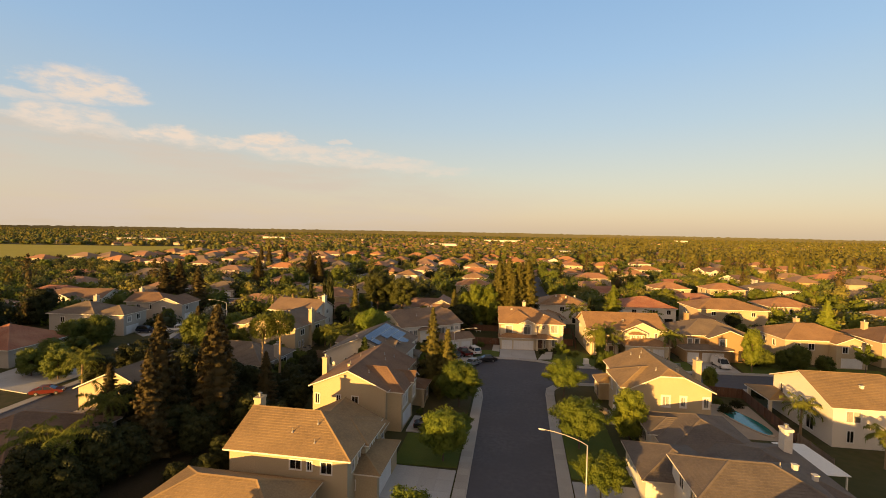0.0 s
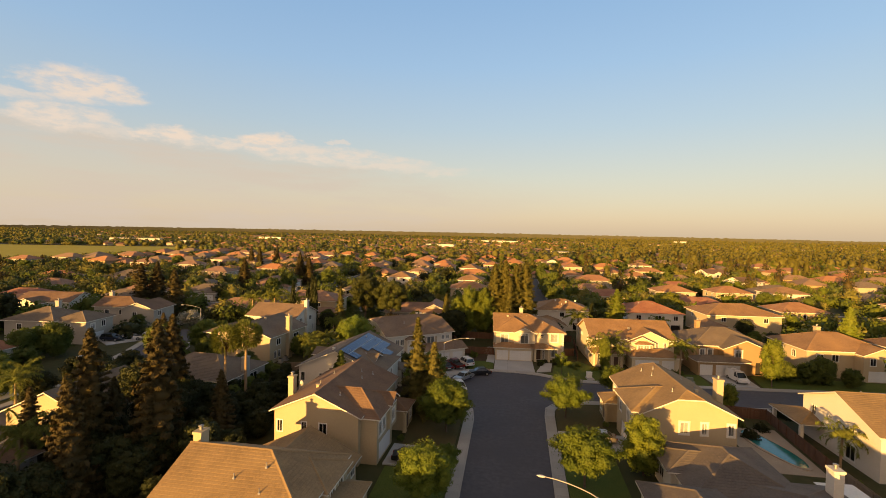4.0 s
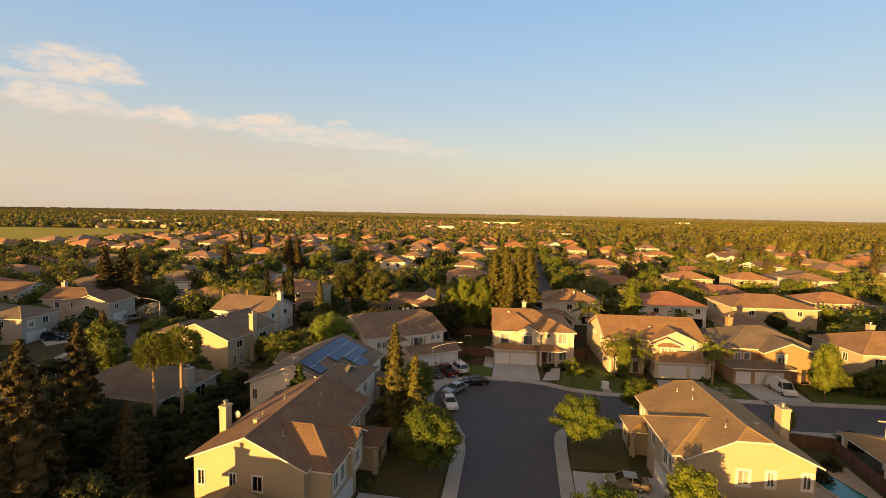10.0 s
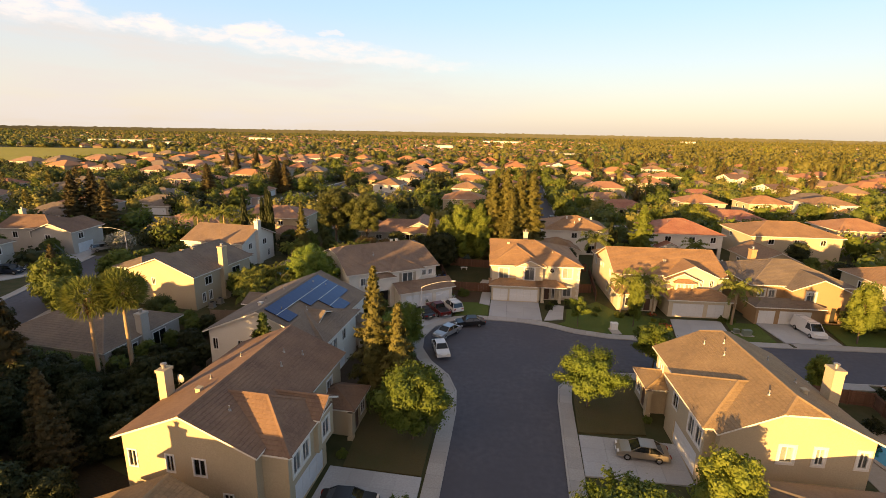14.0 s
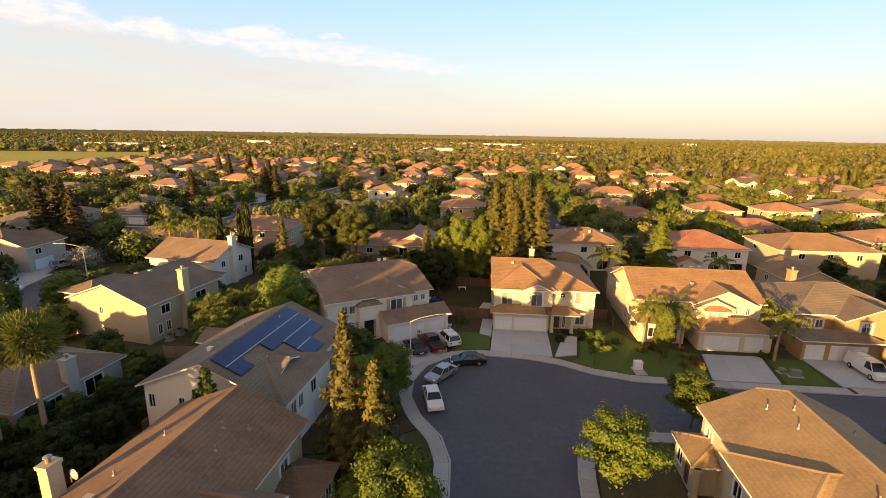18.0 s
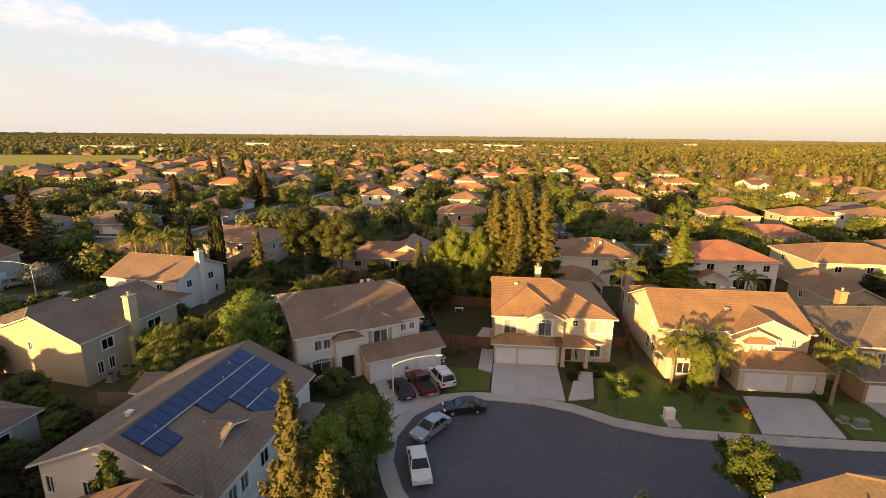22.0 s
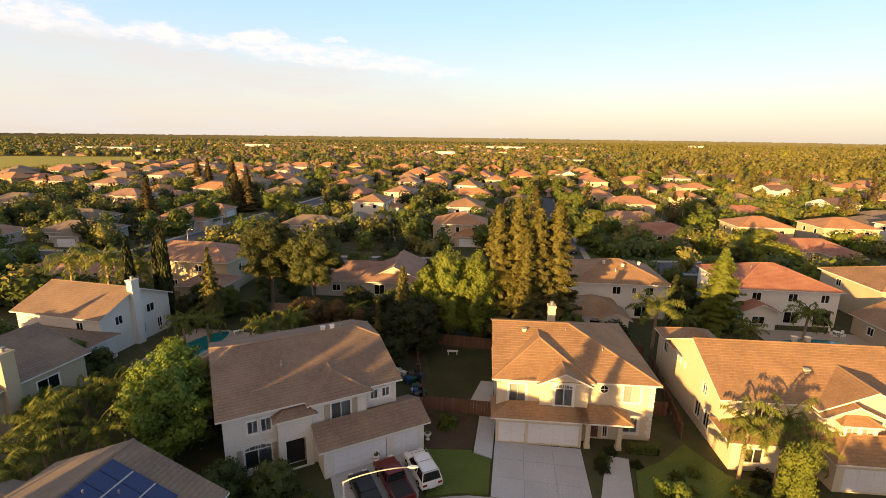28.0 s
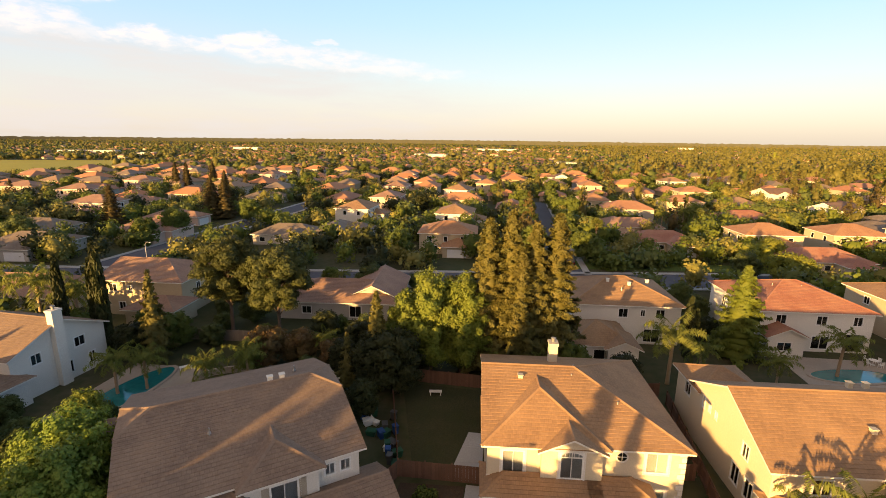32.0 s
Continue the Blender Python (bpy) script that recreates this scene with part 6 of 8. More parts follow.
street_lamp(-82.0, 119.0, (-86.5, 117.5))
street_lamp(-79.5, 168.0, (-76.5, 166.0))


def fence(pts, mat=None, height=1.75, step=0.30, label="red-brown wooden board fence along a yard"):
    mat = mat or M_FENCE
    root = tagged(anchor("fence", 0, 0), label, "fence", "garden fences")
    s = Soup()
    s.box(-step / 2 + 0.006, step / 2 - 0.006, -0.012, 0.012, 0.04, height)
    board = s.mesh("board", mat)
    s = Soup()
    s.box(-0.05, 0.05, 0.015, 0.115, 0.0, height + 0.08)
    post = s.mesh("post", mat)
    for a, b in zip(pts, pts[1:]):
        a, b = Vector(a), Vector(b)
        ln, ang = (b - a).length, math.degrees(math.atan2(b.y - a.y, b.x - a.x))
        for i in range(int(ln / step)):
            p = a.lerp(b, (i + 0.5) * step / ln)
            ob = part("board", board, root)
            ob.matrix_basis = pose(p.x, p.y, 0.0, 0, 0, ang)
        for i in range(int(ln / 2.4) + 1):
            p = a.lerp(b, min(1, i * 2.4 / ln))
            ob = part("post", post, root)
            ob.matrix_basis = pose(p.x, p.y, 0.0, 0, 0, ang)
        r = Soup()
        n = Vector((-(b - a).y, (b - a).x)).normalized()
        for z in (0.35, height - 0.25):
            r.tube([(*(a + n * 0.04), z), (*(b + n * 0.04), z)], [0.045, 0.045], 4)
        part("rail", r.mesh("rail", mat), root)


fence([(-11.0, 116.2), (-3.4, 116.4)])
fence([(-16.0, 133.2), (-0.5, 132.6), (16.2, 134.5)])
fence([(12.6, 119.5), (15.4, 120.0)])
fence([(15.6, 116.0), (16.6, 133.0)])
fence([(-13.0, 111.9), (-11.0, 116.2), (-16.0, 133.2)])
fence([(39.8, 68.0), (40.8, 86.5), (31.6, 87.5)], label="dark red board fence beside a garden pool")
fence([(31.5, 87.4), (31.3, 85.6)])
fence([(-58.0, 139.0), (-38.0, 140.5), (-17.0, 140.0)], M_PALEFENCE, label="weathered board fence behind gardens")
fence([(-45.0, 94.0), (-36.0, 95.5), (-35.0, 79.0)], M_PALEFENCE, label="weathered board fence behind gardens")
fence([(36.0, 133.0), (55.0, 135.0)], M_PALEFENCE, label="weathered board fence behind gardens")
fence([(39.8, 60.0), (39.8, 68.0)], M_PALEFENCE, label="weathered board fence behind gardens")


def pool(label, outline, rim=0.5):
    root = tagged(anchor("swimming_pool", 0, 0), label, "swimming pool")
    cx, cy = (sum(p[k] for p in outline) / len(outline) for k in (0, 1))
    big = [(cx + (x - cx) * (1 + rim / max(1, math.hypot(x - cx, y - cy))), cy + (y - cy) * (1 + rim / max(1, math.hypot(x - cx, y - cy)))) for x, y in outline]
    s = Soup()
    n = len(outline)
    for i in range(n):
        j = (i + 1) % n
        s.face([(*big[i], 0.16), (*big[j], 0.16), (*outline[j], 0.16), (*outline[i], 0.16)])
        s.face([(*big[i], 0.0), (*big[j], 0.0), (*big[j], 0.16), (*big[i], 0.16)])
        s.face([(*outline[i], 0.0), (*outline[i], 0.16), (*outline[j], 0.16), (*outline[j], 0.0)])
    part("coping", s.mesh("coping", M_STONE), root)
    q = Soup()
    q.face([(*p, 0.11) for p in outline])
    part("water", q.mesh("water", M_WATER), root)


def oval(cx, cy, a, b, rz, n=28, bean=0.25):
    out = []
    for i in range(n):
        t = 2 * math.pi * i / n
        r = 1 + bean * math.sin(2 * t + 0.6) * 0.5
        x, y = a * r * math.cos(t), b * r * math.sin(t)
        c, s = math.cos(math.radians(rz)), math.sin(math.radians(rz))
        out.append((cx + c * x - s * y, cy + s * x + c * y))
    return out


def paving(name, pts, label):
    return tagged(slab_poly(name, pts, -0.02, 0.06, M_STONE), label, "paving", kind="structure")


paving("paving_e", [(32.2, 68.4), (39.3, 68.4), (40.0, 82.4), (32.2, 82.4)], "pale stone paving round a garden pool")
pool("turquoise kidney-shaped garden pool with stone coping", oval(36.5, 75.8, 5.0, 1.8, 98, bean=0.4))
paving("paving_g", [(-50.5, 117.5), (-41.0, 117.5), (-40.0, 131.5), (-50.5, 131.5)], "pale stone paving round a garden pool")
pool("long turquoise garden pool with stone coping", oval(-46.0, 124.5, 6.2, 2.4, 78))
paving("paving_k", [(36.0, 138.0), (54.0, 139.5), (54.0, 149.5), (36.0, 149.0)], "red-brown paving behind a house")
pool("turquoise garden pool with stone coping", oval(43.0, 144.0, 5.0, 2.0, 5))
pool("small turquoise garden pool behind a grey roof", oval(-34.0, 98.0, 3.0, 1.6, 60), 0.4)
pool("turquoise garden pool beyond a tan house", oval(62.0, 137.5, 4.5, 2.0, 10))


def utility_box(x, y):
    root = tagged(anchor("utility_box", x, y, 0.12, 8), "white metal utility cabinet on a concrete pad", "utility cabinet")
    s = Soup()
    s.box(-0.5, 0.5, -0.35, 0.35, 0.1, 1.1)
    s.box(-0.53, 0.53, -0.38, 0.38, 1.1, 1.18)
    s.box(-0.46, -0.02, -0.365, -0.35, 0.18, 1.04)
    s.box(0.02, 0.46, -0.365, -0.35, 0.18, 1.04)
    part("cabinet", s.mesh("cabinet", M_WHITE), root)
    s = Soup()
    s.box(-0.7, 0.7, -1.6, 0.5, -0.1, 0.1)
    part("pad", s.mesh("pad", M_CONCRETE), root)


utility_box(16.2, 102.7)


def stone_ring(pts, label, h=0.55):
    """A low curved garden wall of cut blocks."""
    root = tagged(anchor("garden_wall", 0, 0), label, "garden wall")
    s = Soup()
    s.box(-0.24, 0.24, -0.15, 0.15, 0, 0.27)
    me = s.mesh("block", M_STONE)
    line = resample(pts, 0.5)
    for lv in range(int(h / 0.28)):
        for i, (p, q) in enumerate(zip(line, line[1:])):
            ang = math.degrees(math.atan2(q[1] - p[1], q[0] - p[0]))
            ob = part("block", me, root)
            ob.matrix_basis = pose((p[0] + q[0]) / 2, (p[1] + q[1]) / 2, lv * 0.28, 0, 0, ang)


stone_ring([(-40.0, 128.5), (-38.6, 130.4), (-36.4, 131.6), (-33.5, 132.2), (-30.5, 132.6)], "curved pale stone seat wall beside a garden pool", 0.85)

patio = tagged(anchor("patio_cover", 35.2, 57.0, 0, 3), "white slatted patio cover on posts", "patio cover")
s = Soup()
for i in range(8):
    s2 = Soup()
    s2.box(-1.9, 1.9, -4.0 + i * 1.0, -3.02 + i * 1.0, 2.86, 2.92)
    part("roof_sheet", s2.mesh("roof_sheet", M_WHITE), patio)
for px, py in ((1.7, -3.6), (1.7, 0.0), (1.7, 3.6)):
    s2 = Soup()
    s2.box(px - 0.07, px + 0.07, py - 0.07, py + 0.07, 0, 2.86)
    part("post", s2.mesh("post", M_WHITE), patio)


# ---- vehicles ----
def paint(name, c, rough=0.3, metal=0.3):
    m = surface(name, c, tuple(0.9 * v for v in c), 0.8, 20, rough, 0.0, spec=0.5, metal=metal)
    return m


PAINT = {"white": paint("car_white", (0.72, 0.72, 0.71), 0.3, 0.0), "black": paint("car_black", (0.022, 0.024, 0.028)), "blue": paint("car_blue", (0.025, 0.035, 0.062)),
         "red": paint("car_red", (0.16, 0.025, 0.018)), "silver": paint("car_silver", (0.42, 0.43, 0.44), 0.3, 0.6), "gold": paint("car_gold", (0.36, 0.31, 0.24), 0.3, 0.5)}
M_TYRE = surface("tyre_rubber", (0.02, 0.02, 0.02), (0.028, 0.027, 0.026), 2, 20, 0.85, 0.2, 0.003)
M_RIM = surface("alloy_rim", (0.5, 0.5, 0.5), (0.42, 0.42, 0.42), 2, 20, 0.3, 0.0, metal=0.8)
M_LAMPRED = surface("tail_lamp", (0.30, 0.02, 0.015), (0.22, 0.015, 0.012), 2, 20, 0.2, 0.0)
CAR_SHAPES = {
    # body outline along the length, roof outline, width, wheel base, wheel radius
    "sedan": ([(-2.3, 0.35), (-2.35, 0.62), (-2.25, 0.88), (-1.5, 0.96), (1.0, 0.95), (1.9, 0.84), (2.25, 0.66), (2.3, 0.35)], [(-1.75, 0.95), (-1.05, 1.40), (0.25, 1.42), (1.05, 0.95)], 1.78, 1.36, 0.32),
    "suv": ([(-2.35, 0.45), (-2.4, 0.75), (-2.35, 1.08), (-1.6, 1.12), (1.0, 1.10), (2.0, 1.02), (2.3, 0.82), (2.35, 0.45)], [(-2.25, 1.10), (-2.0, 1.74), (0.35, 1.78), (1.05, 1.10)], 1.92, 1.42, 0.38),
    "van": ([(-2.7, 0.4), (-2.75, 0.8), (-2.72, 1.15), (-1.5, 1.2), (1.3, 1.18), (2.3, 1.02), (2.6, 0.8), (2.6, 0.4)], [(-2.68, 1.15), (-2.6, 2.02), (1.0, 2.05), (1.75, 1.14)], 2.0, 1.65, 0.36),
    "pickup": ([(-2.8, 0.5), (-2.85, 0.8), (-2.8, 1.08), (-0.6, 1.08), (1.1, 1.08), (2.3, 1.02), (2.7, 0.84), (2.7, 0.5)], [(-0.75, 1.08), (-0.6, 1.72), (0.55, 1.74), (1.2, 1.08)], 1.92, 1.75, 0.38),
}


def make_car(kind, colour, x, y, rz, label, rack=False):
    body, roof, width, axle, wr = CAR_SHAPES[kind]
    root = tagged(anchor("pickup_truck" if kind == "pickup" else "van" if kind == "van" else "car", x, y, 0.02 if abs(x) < 7 else 0.145, rz), label, "van" if kind == "van" else "car", "parked vehicles")
    hw = width / 2

    def hull(prof, w_low, w_top, zlo, zhi, bottom):
        s = Soup()
        pts = [(-v[0] if False else v[0], v[1]) for v in prof]
        wid = lambda z: w_low + (w_top - w_low) * max(0, (z - zlo) / max(0.01, zhi - zlo))
        left = [(p[0], wid(p[1]), p[1]) for p in pts]
        right = [(p[0], -wid(p[1]), p[1]) for p in pts]
        n = len(pts)
        for i in range(n - 1):
            s.face([right[i], right[i + 1], left[i + 1], left[i]])
        s.face(left)
        s.face(list(reversed(right)))
        if bottom:
            s.face([left[0], left[-1], right[-1], right[0]])
        return s

    bs = hull(body, hw, hw * 0.96, 0.4, 1.1, True)
    bme = bs.mesh("body", PAINT[colour])
    bm = bmesh.new()
    bm.from_mesh(bme)
    bmesh.ops.recalc_face_normals(bm, faces=bm.faces)
    bmesh.ops.bevel(bm, geom=list(bm.edges), offset=0.05, segments=2, affect='EDGES')
    bm.to_mesh(bme)
    bm.free()
    b = part("body", bme, root)
    zlo, zhi = roof[0][1], roof[1][1]
    gs = hull(roof, hw * 0.93, hw * 0.74, zlo, zhi, True)
    part("cabin_glass", gs.mesh("cabin_glass", M_CARGLASS), root, "dark window glass")
    rs = Soup()
    (xa, za), (xb, zb) = roof[1], roof[2]
    rs.box(xa - 0.03, xb + 0.05, -hw * 0.75, hw * 0.75, max(za, zb) - 0.03, max(za, zb) + 0.035)
    part("roof_panel", rs.mesh("roof_panel", PAINT[colour]), root)
    mid = (xa + xb) / 2 - 0.1
    for k in (1, -1):
        for (p, q) in ((roof[0], roof[1]), (roof[3], roof[2]), ((mid, zlo), (mid, zhi))):
            rs = Soup()
            rs.tube([(p[0], k * hw * 0.925, p[1]), (q[0], k * hw * 0.745, q[1])], [0.05, 0.045], 4)
            part("pillar", rs.mesh("pillar", PAINT[colour]), root)
        if kind == "van":
            rs = Soup()
            rs.face([(-2.66, k * hw * 0.94, 1.17), (0.4, k * hw * 0.94, 1.17), (0.4, k * hw * 0.755, 2.04), (-2.58, k * hw * 0.755, 2.02)])
            part("side_panel", rs.mesh("side_panel", PAINT[colour]), root)
    if rack:
        q = Soup()
        for rx in (-2.0, -0.6, 0.7):
            q.tube([(rx, -0.8, zhi + 0.12), (rx, 0.8, zhi + 0.12)], [0.025, 0.025], 6)
        for ry in (-0.7, 0.7):
            q.tube([(-2.2, ry, zhi + 0.14), (0.9, ry, zhi + 0.14)], [0.025, 0.025], 6)
        part("roof_rack", q.mesh("roof_rack", M_METAL), root)
    if kind == "pickup":
        q = Soup()
        q.box(-2.7, -0.85, -hw * 0.82, hw * 0.82, 1.06, 1.10)
        part("bed", q.mesh("bed", M_TYRE), root, "dark open load bed")
    for wx in (-axle, axle):
        for k in (1, -1):
            q = Soup()
            q.tube([(wx, k * (hw - 0.2), wr), (wx, k * (hw - 0.17), wr), (wx, k * (hw + 0.0), wr), (wx, k * (hw + 0.025), wr)], [wr * 0.9, wr, wr, wr * 0.9], 16)
            tyre = part("wheel", q.mesh("tyre", M_TYRE), root)
            q = Soup()
            q.tube([(wx, k * (hw + 0.02), wr), (wx, k * (hw + 0.04), wr)], [wr * 0.62, wr * 0.5], 12)
            part("rim", q.mesh("rim", M_RIM), tyre)
    x0, x1 = body[1][0], body[-2][0]
    for k in (1, -1):
        q = Soup()
        q.box(x1 - 0.16, x1 + 0.015, k * hw * 0.7 - 0.2, k * hw * 0.7 + 0.2, body[-2][1] - 0.02, body[-2][1] + 0.12)
        part("headlight", q.mesh("headlight", M_LENS), root)
        q = Soup()
        q.box(x0 - 0.02, x0 + 0.12, k * hw * 0.72 - 0.18, k * hw * 0.72 + 0.18, body[1][1] + 0.02, body[1][1] + 0.2)
        part("tail_light", q.mesh("tail_light", M_LAMPRED), root)
    for k, sx in ((1, x1 - 0.02), (-1, x0 + 0.02)):
        q = Soup()
        q.box(sx - 0.06, sx + 0.06, -0.26, 0.26, 0.48, 0.6)
        part("plate", q.mesh("plate", M_WHITE), root)
    return root


make_car("sedan", "black", -13.2, 102.6, 126, "black sedan parked on a driveway")
make_car("pickup", "red", -11.2, 104.2, 126, "dark red pickup truck parked on a driveway")
make_car("suv", "white", -9.1, 106.0, 124, "white sport utility car parked on a driveway", True)
make_car("sedan", "black", -5.6, 100.2, 198, "black sedan parked at the kerb")
make_car("sedan", "silver", -8.4, 95.8, 240, "silver sedan parked at the kerb")
make_car("sedan", "white", -8.4, 90.2, 290, "white car parked at the kerb of the bend")
make_car("sedan", "black", -11.0, 62.3, 5, "black sedan parked before a garage")
make_car("sedan", "gold", 13.2, 73.0, 178, "beige sedan parked on a driveway")
make_car("van", "white", 45.4, 107.2, -84, "white work van with a roof rack", True)
make_car("pickup", "white", -90.7, 110.4, 25, "white pickup truck parked on a side street")
make_car("suv", "blue", -97.5, 107.0, 10, "dark blue car parked on a driveway")
make_car("sedan", "white", -86.8, 89.6, 65, "white sedan parked on a side street")
make_car("sedan", "red", -76.5, 62.6, 30, "dark red sedan parked on a side street")
make_car("suv", "silver", -95.8, 126.6, 60, "silver car parked on a driveway")
make_car("suv", "black", 12.6, 196.0, 90, "dark car parked at the kerb")
make_car("sedan", "black", 24.0, 207.0, 5, "dark car parked beside trees")

# ---- plants ----
protos = {
    "ash1": make_broadleaf(7.0, 3.6, "ash", 19000, 0.165, 11, 0.26, 0.13, 44, "broad green street tree on a slender trunk"),
    "ash2": make_broadleaf(6.6, 3.3, "ash", 16000, 0.165, 12, 0.30, 0.11, 40, "round bright green street tree"),
    "ash3": make_broadleaf(7.0, 3.0, "ash", 14000, 0.165, 13, 0.22, 0.11, 38, "leafy bright green garden tree"),
    "young": make_broadleaf(5.0, 1.6, "ash", 2400, 0.18, 14, 0.30, 0.06, 9, "young yellow-green tree on a thin trunk"),
    "green1": make_broadleaf(14.0, 3.6, "fresh", 34000, 0.21, 15, 0.02, 0.25, 90, "tall dense green broadleaf tree"),
    "dark1": make_broadleaf(9.0, 3.8, "dark", 9000, 0.27, 16, 0.04, 0.2, 26, "dense evergreen tree with foliage darkened for shade", clumps=26, grain=0.38),
    "dark2": make_broadleaf(6.5, 3.6, "olive", 7000, 0.26, 17, 0.0, 0.15, 24, "dense olive green garden tree", clumps=22, grain=0.40),
    "dark3": make_broadleaf(7.6, 3.6, "green", 7500, 0.26, 18, 0.06, 0.16, 24, "full green garden tree", clumps=24, grain=0.38),
    "pine": make_broadleaf(15.6, 5.6, "pine", 34000, 0.21, 19, 0.32, 0.28, 22, "spreading dark pine with bare lower limbs", clumps=54, grain=0.24, squash=0.7),
    "full": make_broadleaf(7.6, 3.6, "ash", 21000, 0.165, 25, 0.20, 0.13, 30, "full round green street tree on a slender trunk", clumps=40, grain=0.33, squash=0.85),
    "oval": make_broadleaf(9.0, 2.3, "fresh", 12000, 0.19, 23, 0.16, 0.14, 22, "upright oval green tree beside the street", clumps=30, grain=0.42, squash=1.1),
    "golden": make_broadleaf(7.6, 2.5, "fresh", 15000, 0.17, 24, 0.04, 0.12, 22, "dense yellow-green tree beside a house", clumps=32, grain=0.36, squash=0.9),
    "bright": make_broadleaf(9.6, 3.8, "spring", 24000, 0.18, 26, 0.03, 0.16, 70, "tall bright green garden tree with arching sprays"),
    "thuja": make_conifer(9.8, 2.3, "green", 9000, 0.2, 36, 0.03, 0.35, 0.16, "bushy green conifer between two houses", 0.75),
    "rust": make_broadleaf(5.6, 3.2, "rust", 4500, 0.25, 20, 0.05, 0.14, 12, "garden tree with russet leaves", clumps=14, grain=0.4),
    "lime": make_broadleaf(7.0, 4.8, "lime", 9000, 0.26, 21, 0.08, 0.2, 16, "rounded yellow-green tree in sunlight", clumps=26, grain=0.36),
    "bloom": make_broadleaf(4.5, 3.0, "white", 2600, 0.25, 22, 0.1, 0.1, 10, "shrubby tree covered in white blossom", clumps=12, grain=0.42),
    "con1": make_conifer(14.0, 3.0, "redwood", 9000, 0.2, 31, label="tall narrow conifer with drooping branches"),
    "con2": make_conifer(9.0, 2.2, "redwood", 5000, 0.18, 32, label="slender young conifer beside a house"),
    "redwood": make_conifer(20.0, 3.3, "redwood", 42000, 0.22, 33, 0.02, -0.12, 0.35, "tall redwood with dense golden-lit foliage", 0.7),
    "fir": make_conifer(12.0, 3.8, "fresh", 8000, 0.26, 34, 0.03, 0.05, 0.2, "broad conical fir tree", 0.85),
    "darkcon": make_conifer(17.0, 3.7, "conifer", 16000, 0.24, 35, 0.03, 0.12, 0.3, "tall dark conifer in deep shade", 0.8),
    "cypress": make_cypress(10.0, 0.75, 41),
    "palm1": make_palm(5.6, 51, 20, 3.0, "queen palm with arching feathery fronds"),
    "palm2": make_palm(4.4, 52, 18, 2.8, "queen palm with arching feathery fronds"),
    "fanpalm": make_palm(8.2, 53, 22, 2.0, "tall fan palm with a round head", True, 0.24),
    "tallpalm": make_palm(12.2, 54, 64, 3.3, "tall fan palm with a round head and golden trunk", True, 0.26),
    "bush1": make_bush(1.0, 1.1, "green", 61, 800, 0.13, "clipped green shrub in a bed"),
    "bush2": make_bush(0.9, 1.0, "lime", 62, 700, 0.13, "rounded yellow-green shrub on a lawn"),
    "bush3": make_bush(1.4, 1.6, "dark", 63, 1000, 0.16, "dark evergreen shrub in a garden"),
}


def row(key, *spots):
    """Plants of one kind: x, y, scale, optional height scale."""
    for i, sp in enumerate(spots):
        x, y, sc = sp[:3]
        plant(protos[key], x, y, sc, (i * 137 + x * 31 + y * 17) % 360, sp[3] * sc if len(sp) > 3 else None)


row("full", (-8.0, 71.6, 1.0), (-7.6, 53.2, 0.86))
row("ash1", (9.4, 80.4, 0.95), (9.6, 60.2, 1.0))
row("ash2", (10.4, 48.0, 0.8), (-8.0, 34.0, 1.0), (10.0, 30.0, 1.0))
row("ash3", (18.7, 90.6, 0.88), (-6.2, 59.6, 0.55),)
row("oval", (50.6, 104.9, 0.86, 1.2), (-39.5, 113.5, 0.8), (-37.2, 111.5, 0.75))
row("golden", (17.0, 64.6, 0.95))
row("dark3", (58.6, 108.2, 0.6), (61.8, 109.2, 0.72), (66.2, 107.6, 0.5))
row("dark1", (-70.0, 66.0, 0.7), (-66.5, 73.0, 0.75), (-72.0, 74.5, 0.7), (-62.0, 70.5, 0.8), (-57.5, 72.6, 0.8), (-54.0, 67.0, 0.9), (-60.0, 65.0, 0.7), (-75.0, 81.0, 0.6), (-68.5, 81.5, 0.65))
# conifer added to throw shade on the white house with the gable chimney
row("darkcon", (-73.0, 95.0, 0.6))
row("oval", (36.0, 88.2, 0.55), (19.4, 104.6, 0.56, 1.6))
row("young", (10.9, 102.9, 1.0), (74.0, 108.0, 1.3))
row("green1", (-11.6, 135.5, 1.0), (-7.8, 136.5, 0.96), (-15.2, 138.0, 0.75))
row("redwood", (-4.6, 138.4, 1.24, 0.81), (-1.8, 139.4, 1.28, 0.82), (1.2, 138.6, 1.24, 0.79), (4.0, 139.8, 1.28, 0.81), (-0.4, 136.4, 0.95, 0.88), (-17.4, 131.6, 0.6))
row("con1", (-13.7, 77.9, 1.08), (-18.0, 134.0, 0.75))
row("thuja", (-26.1, 77.1, 0.95), (-27.6, 77.2, 0.62))
row("con2", (-10.9, 76.9, 1.28), (-47.9, 132.2, 1.1, 1.29), (-20.6, 130.0, 0.8))
row("darkcon", (-39.5, 54.3, 1.04), (-46.6, 52.4, 0.98), (-42.5, 46.0, 0.8), (-48.5, 67.7, 0.92), (-41.5, 55.5, 0.66), (-45.8, 60.5, 0.7), (-46.5, 55.5, 0.6), (-36.0, 61.0, 0.6), (-52.5, 50.5, 0.6))
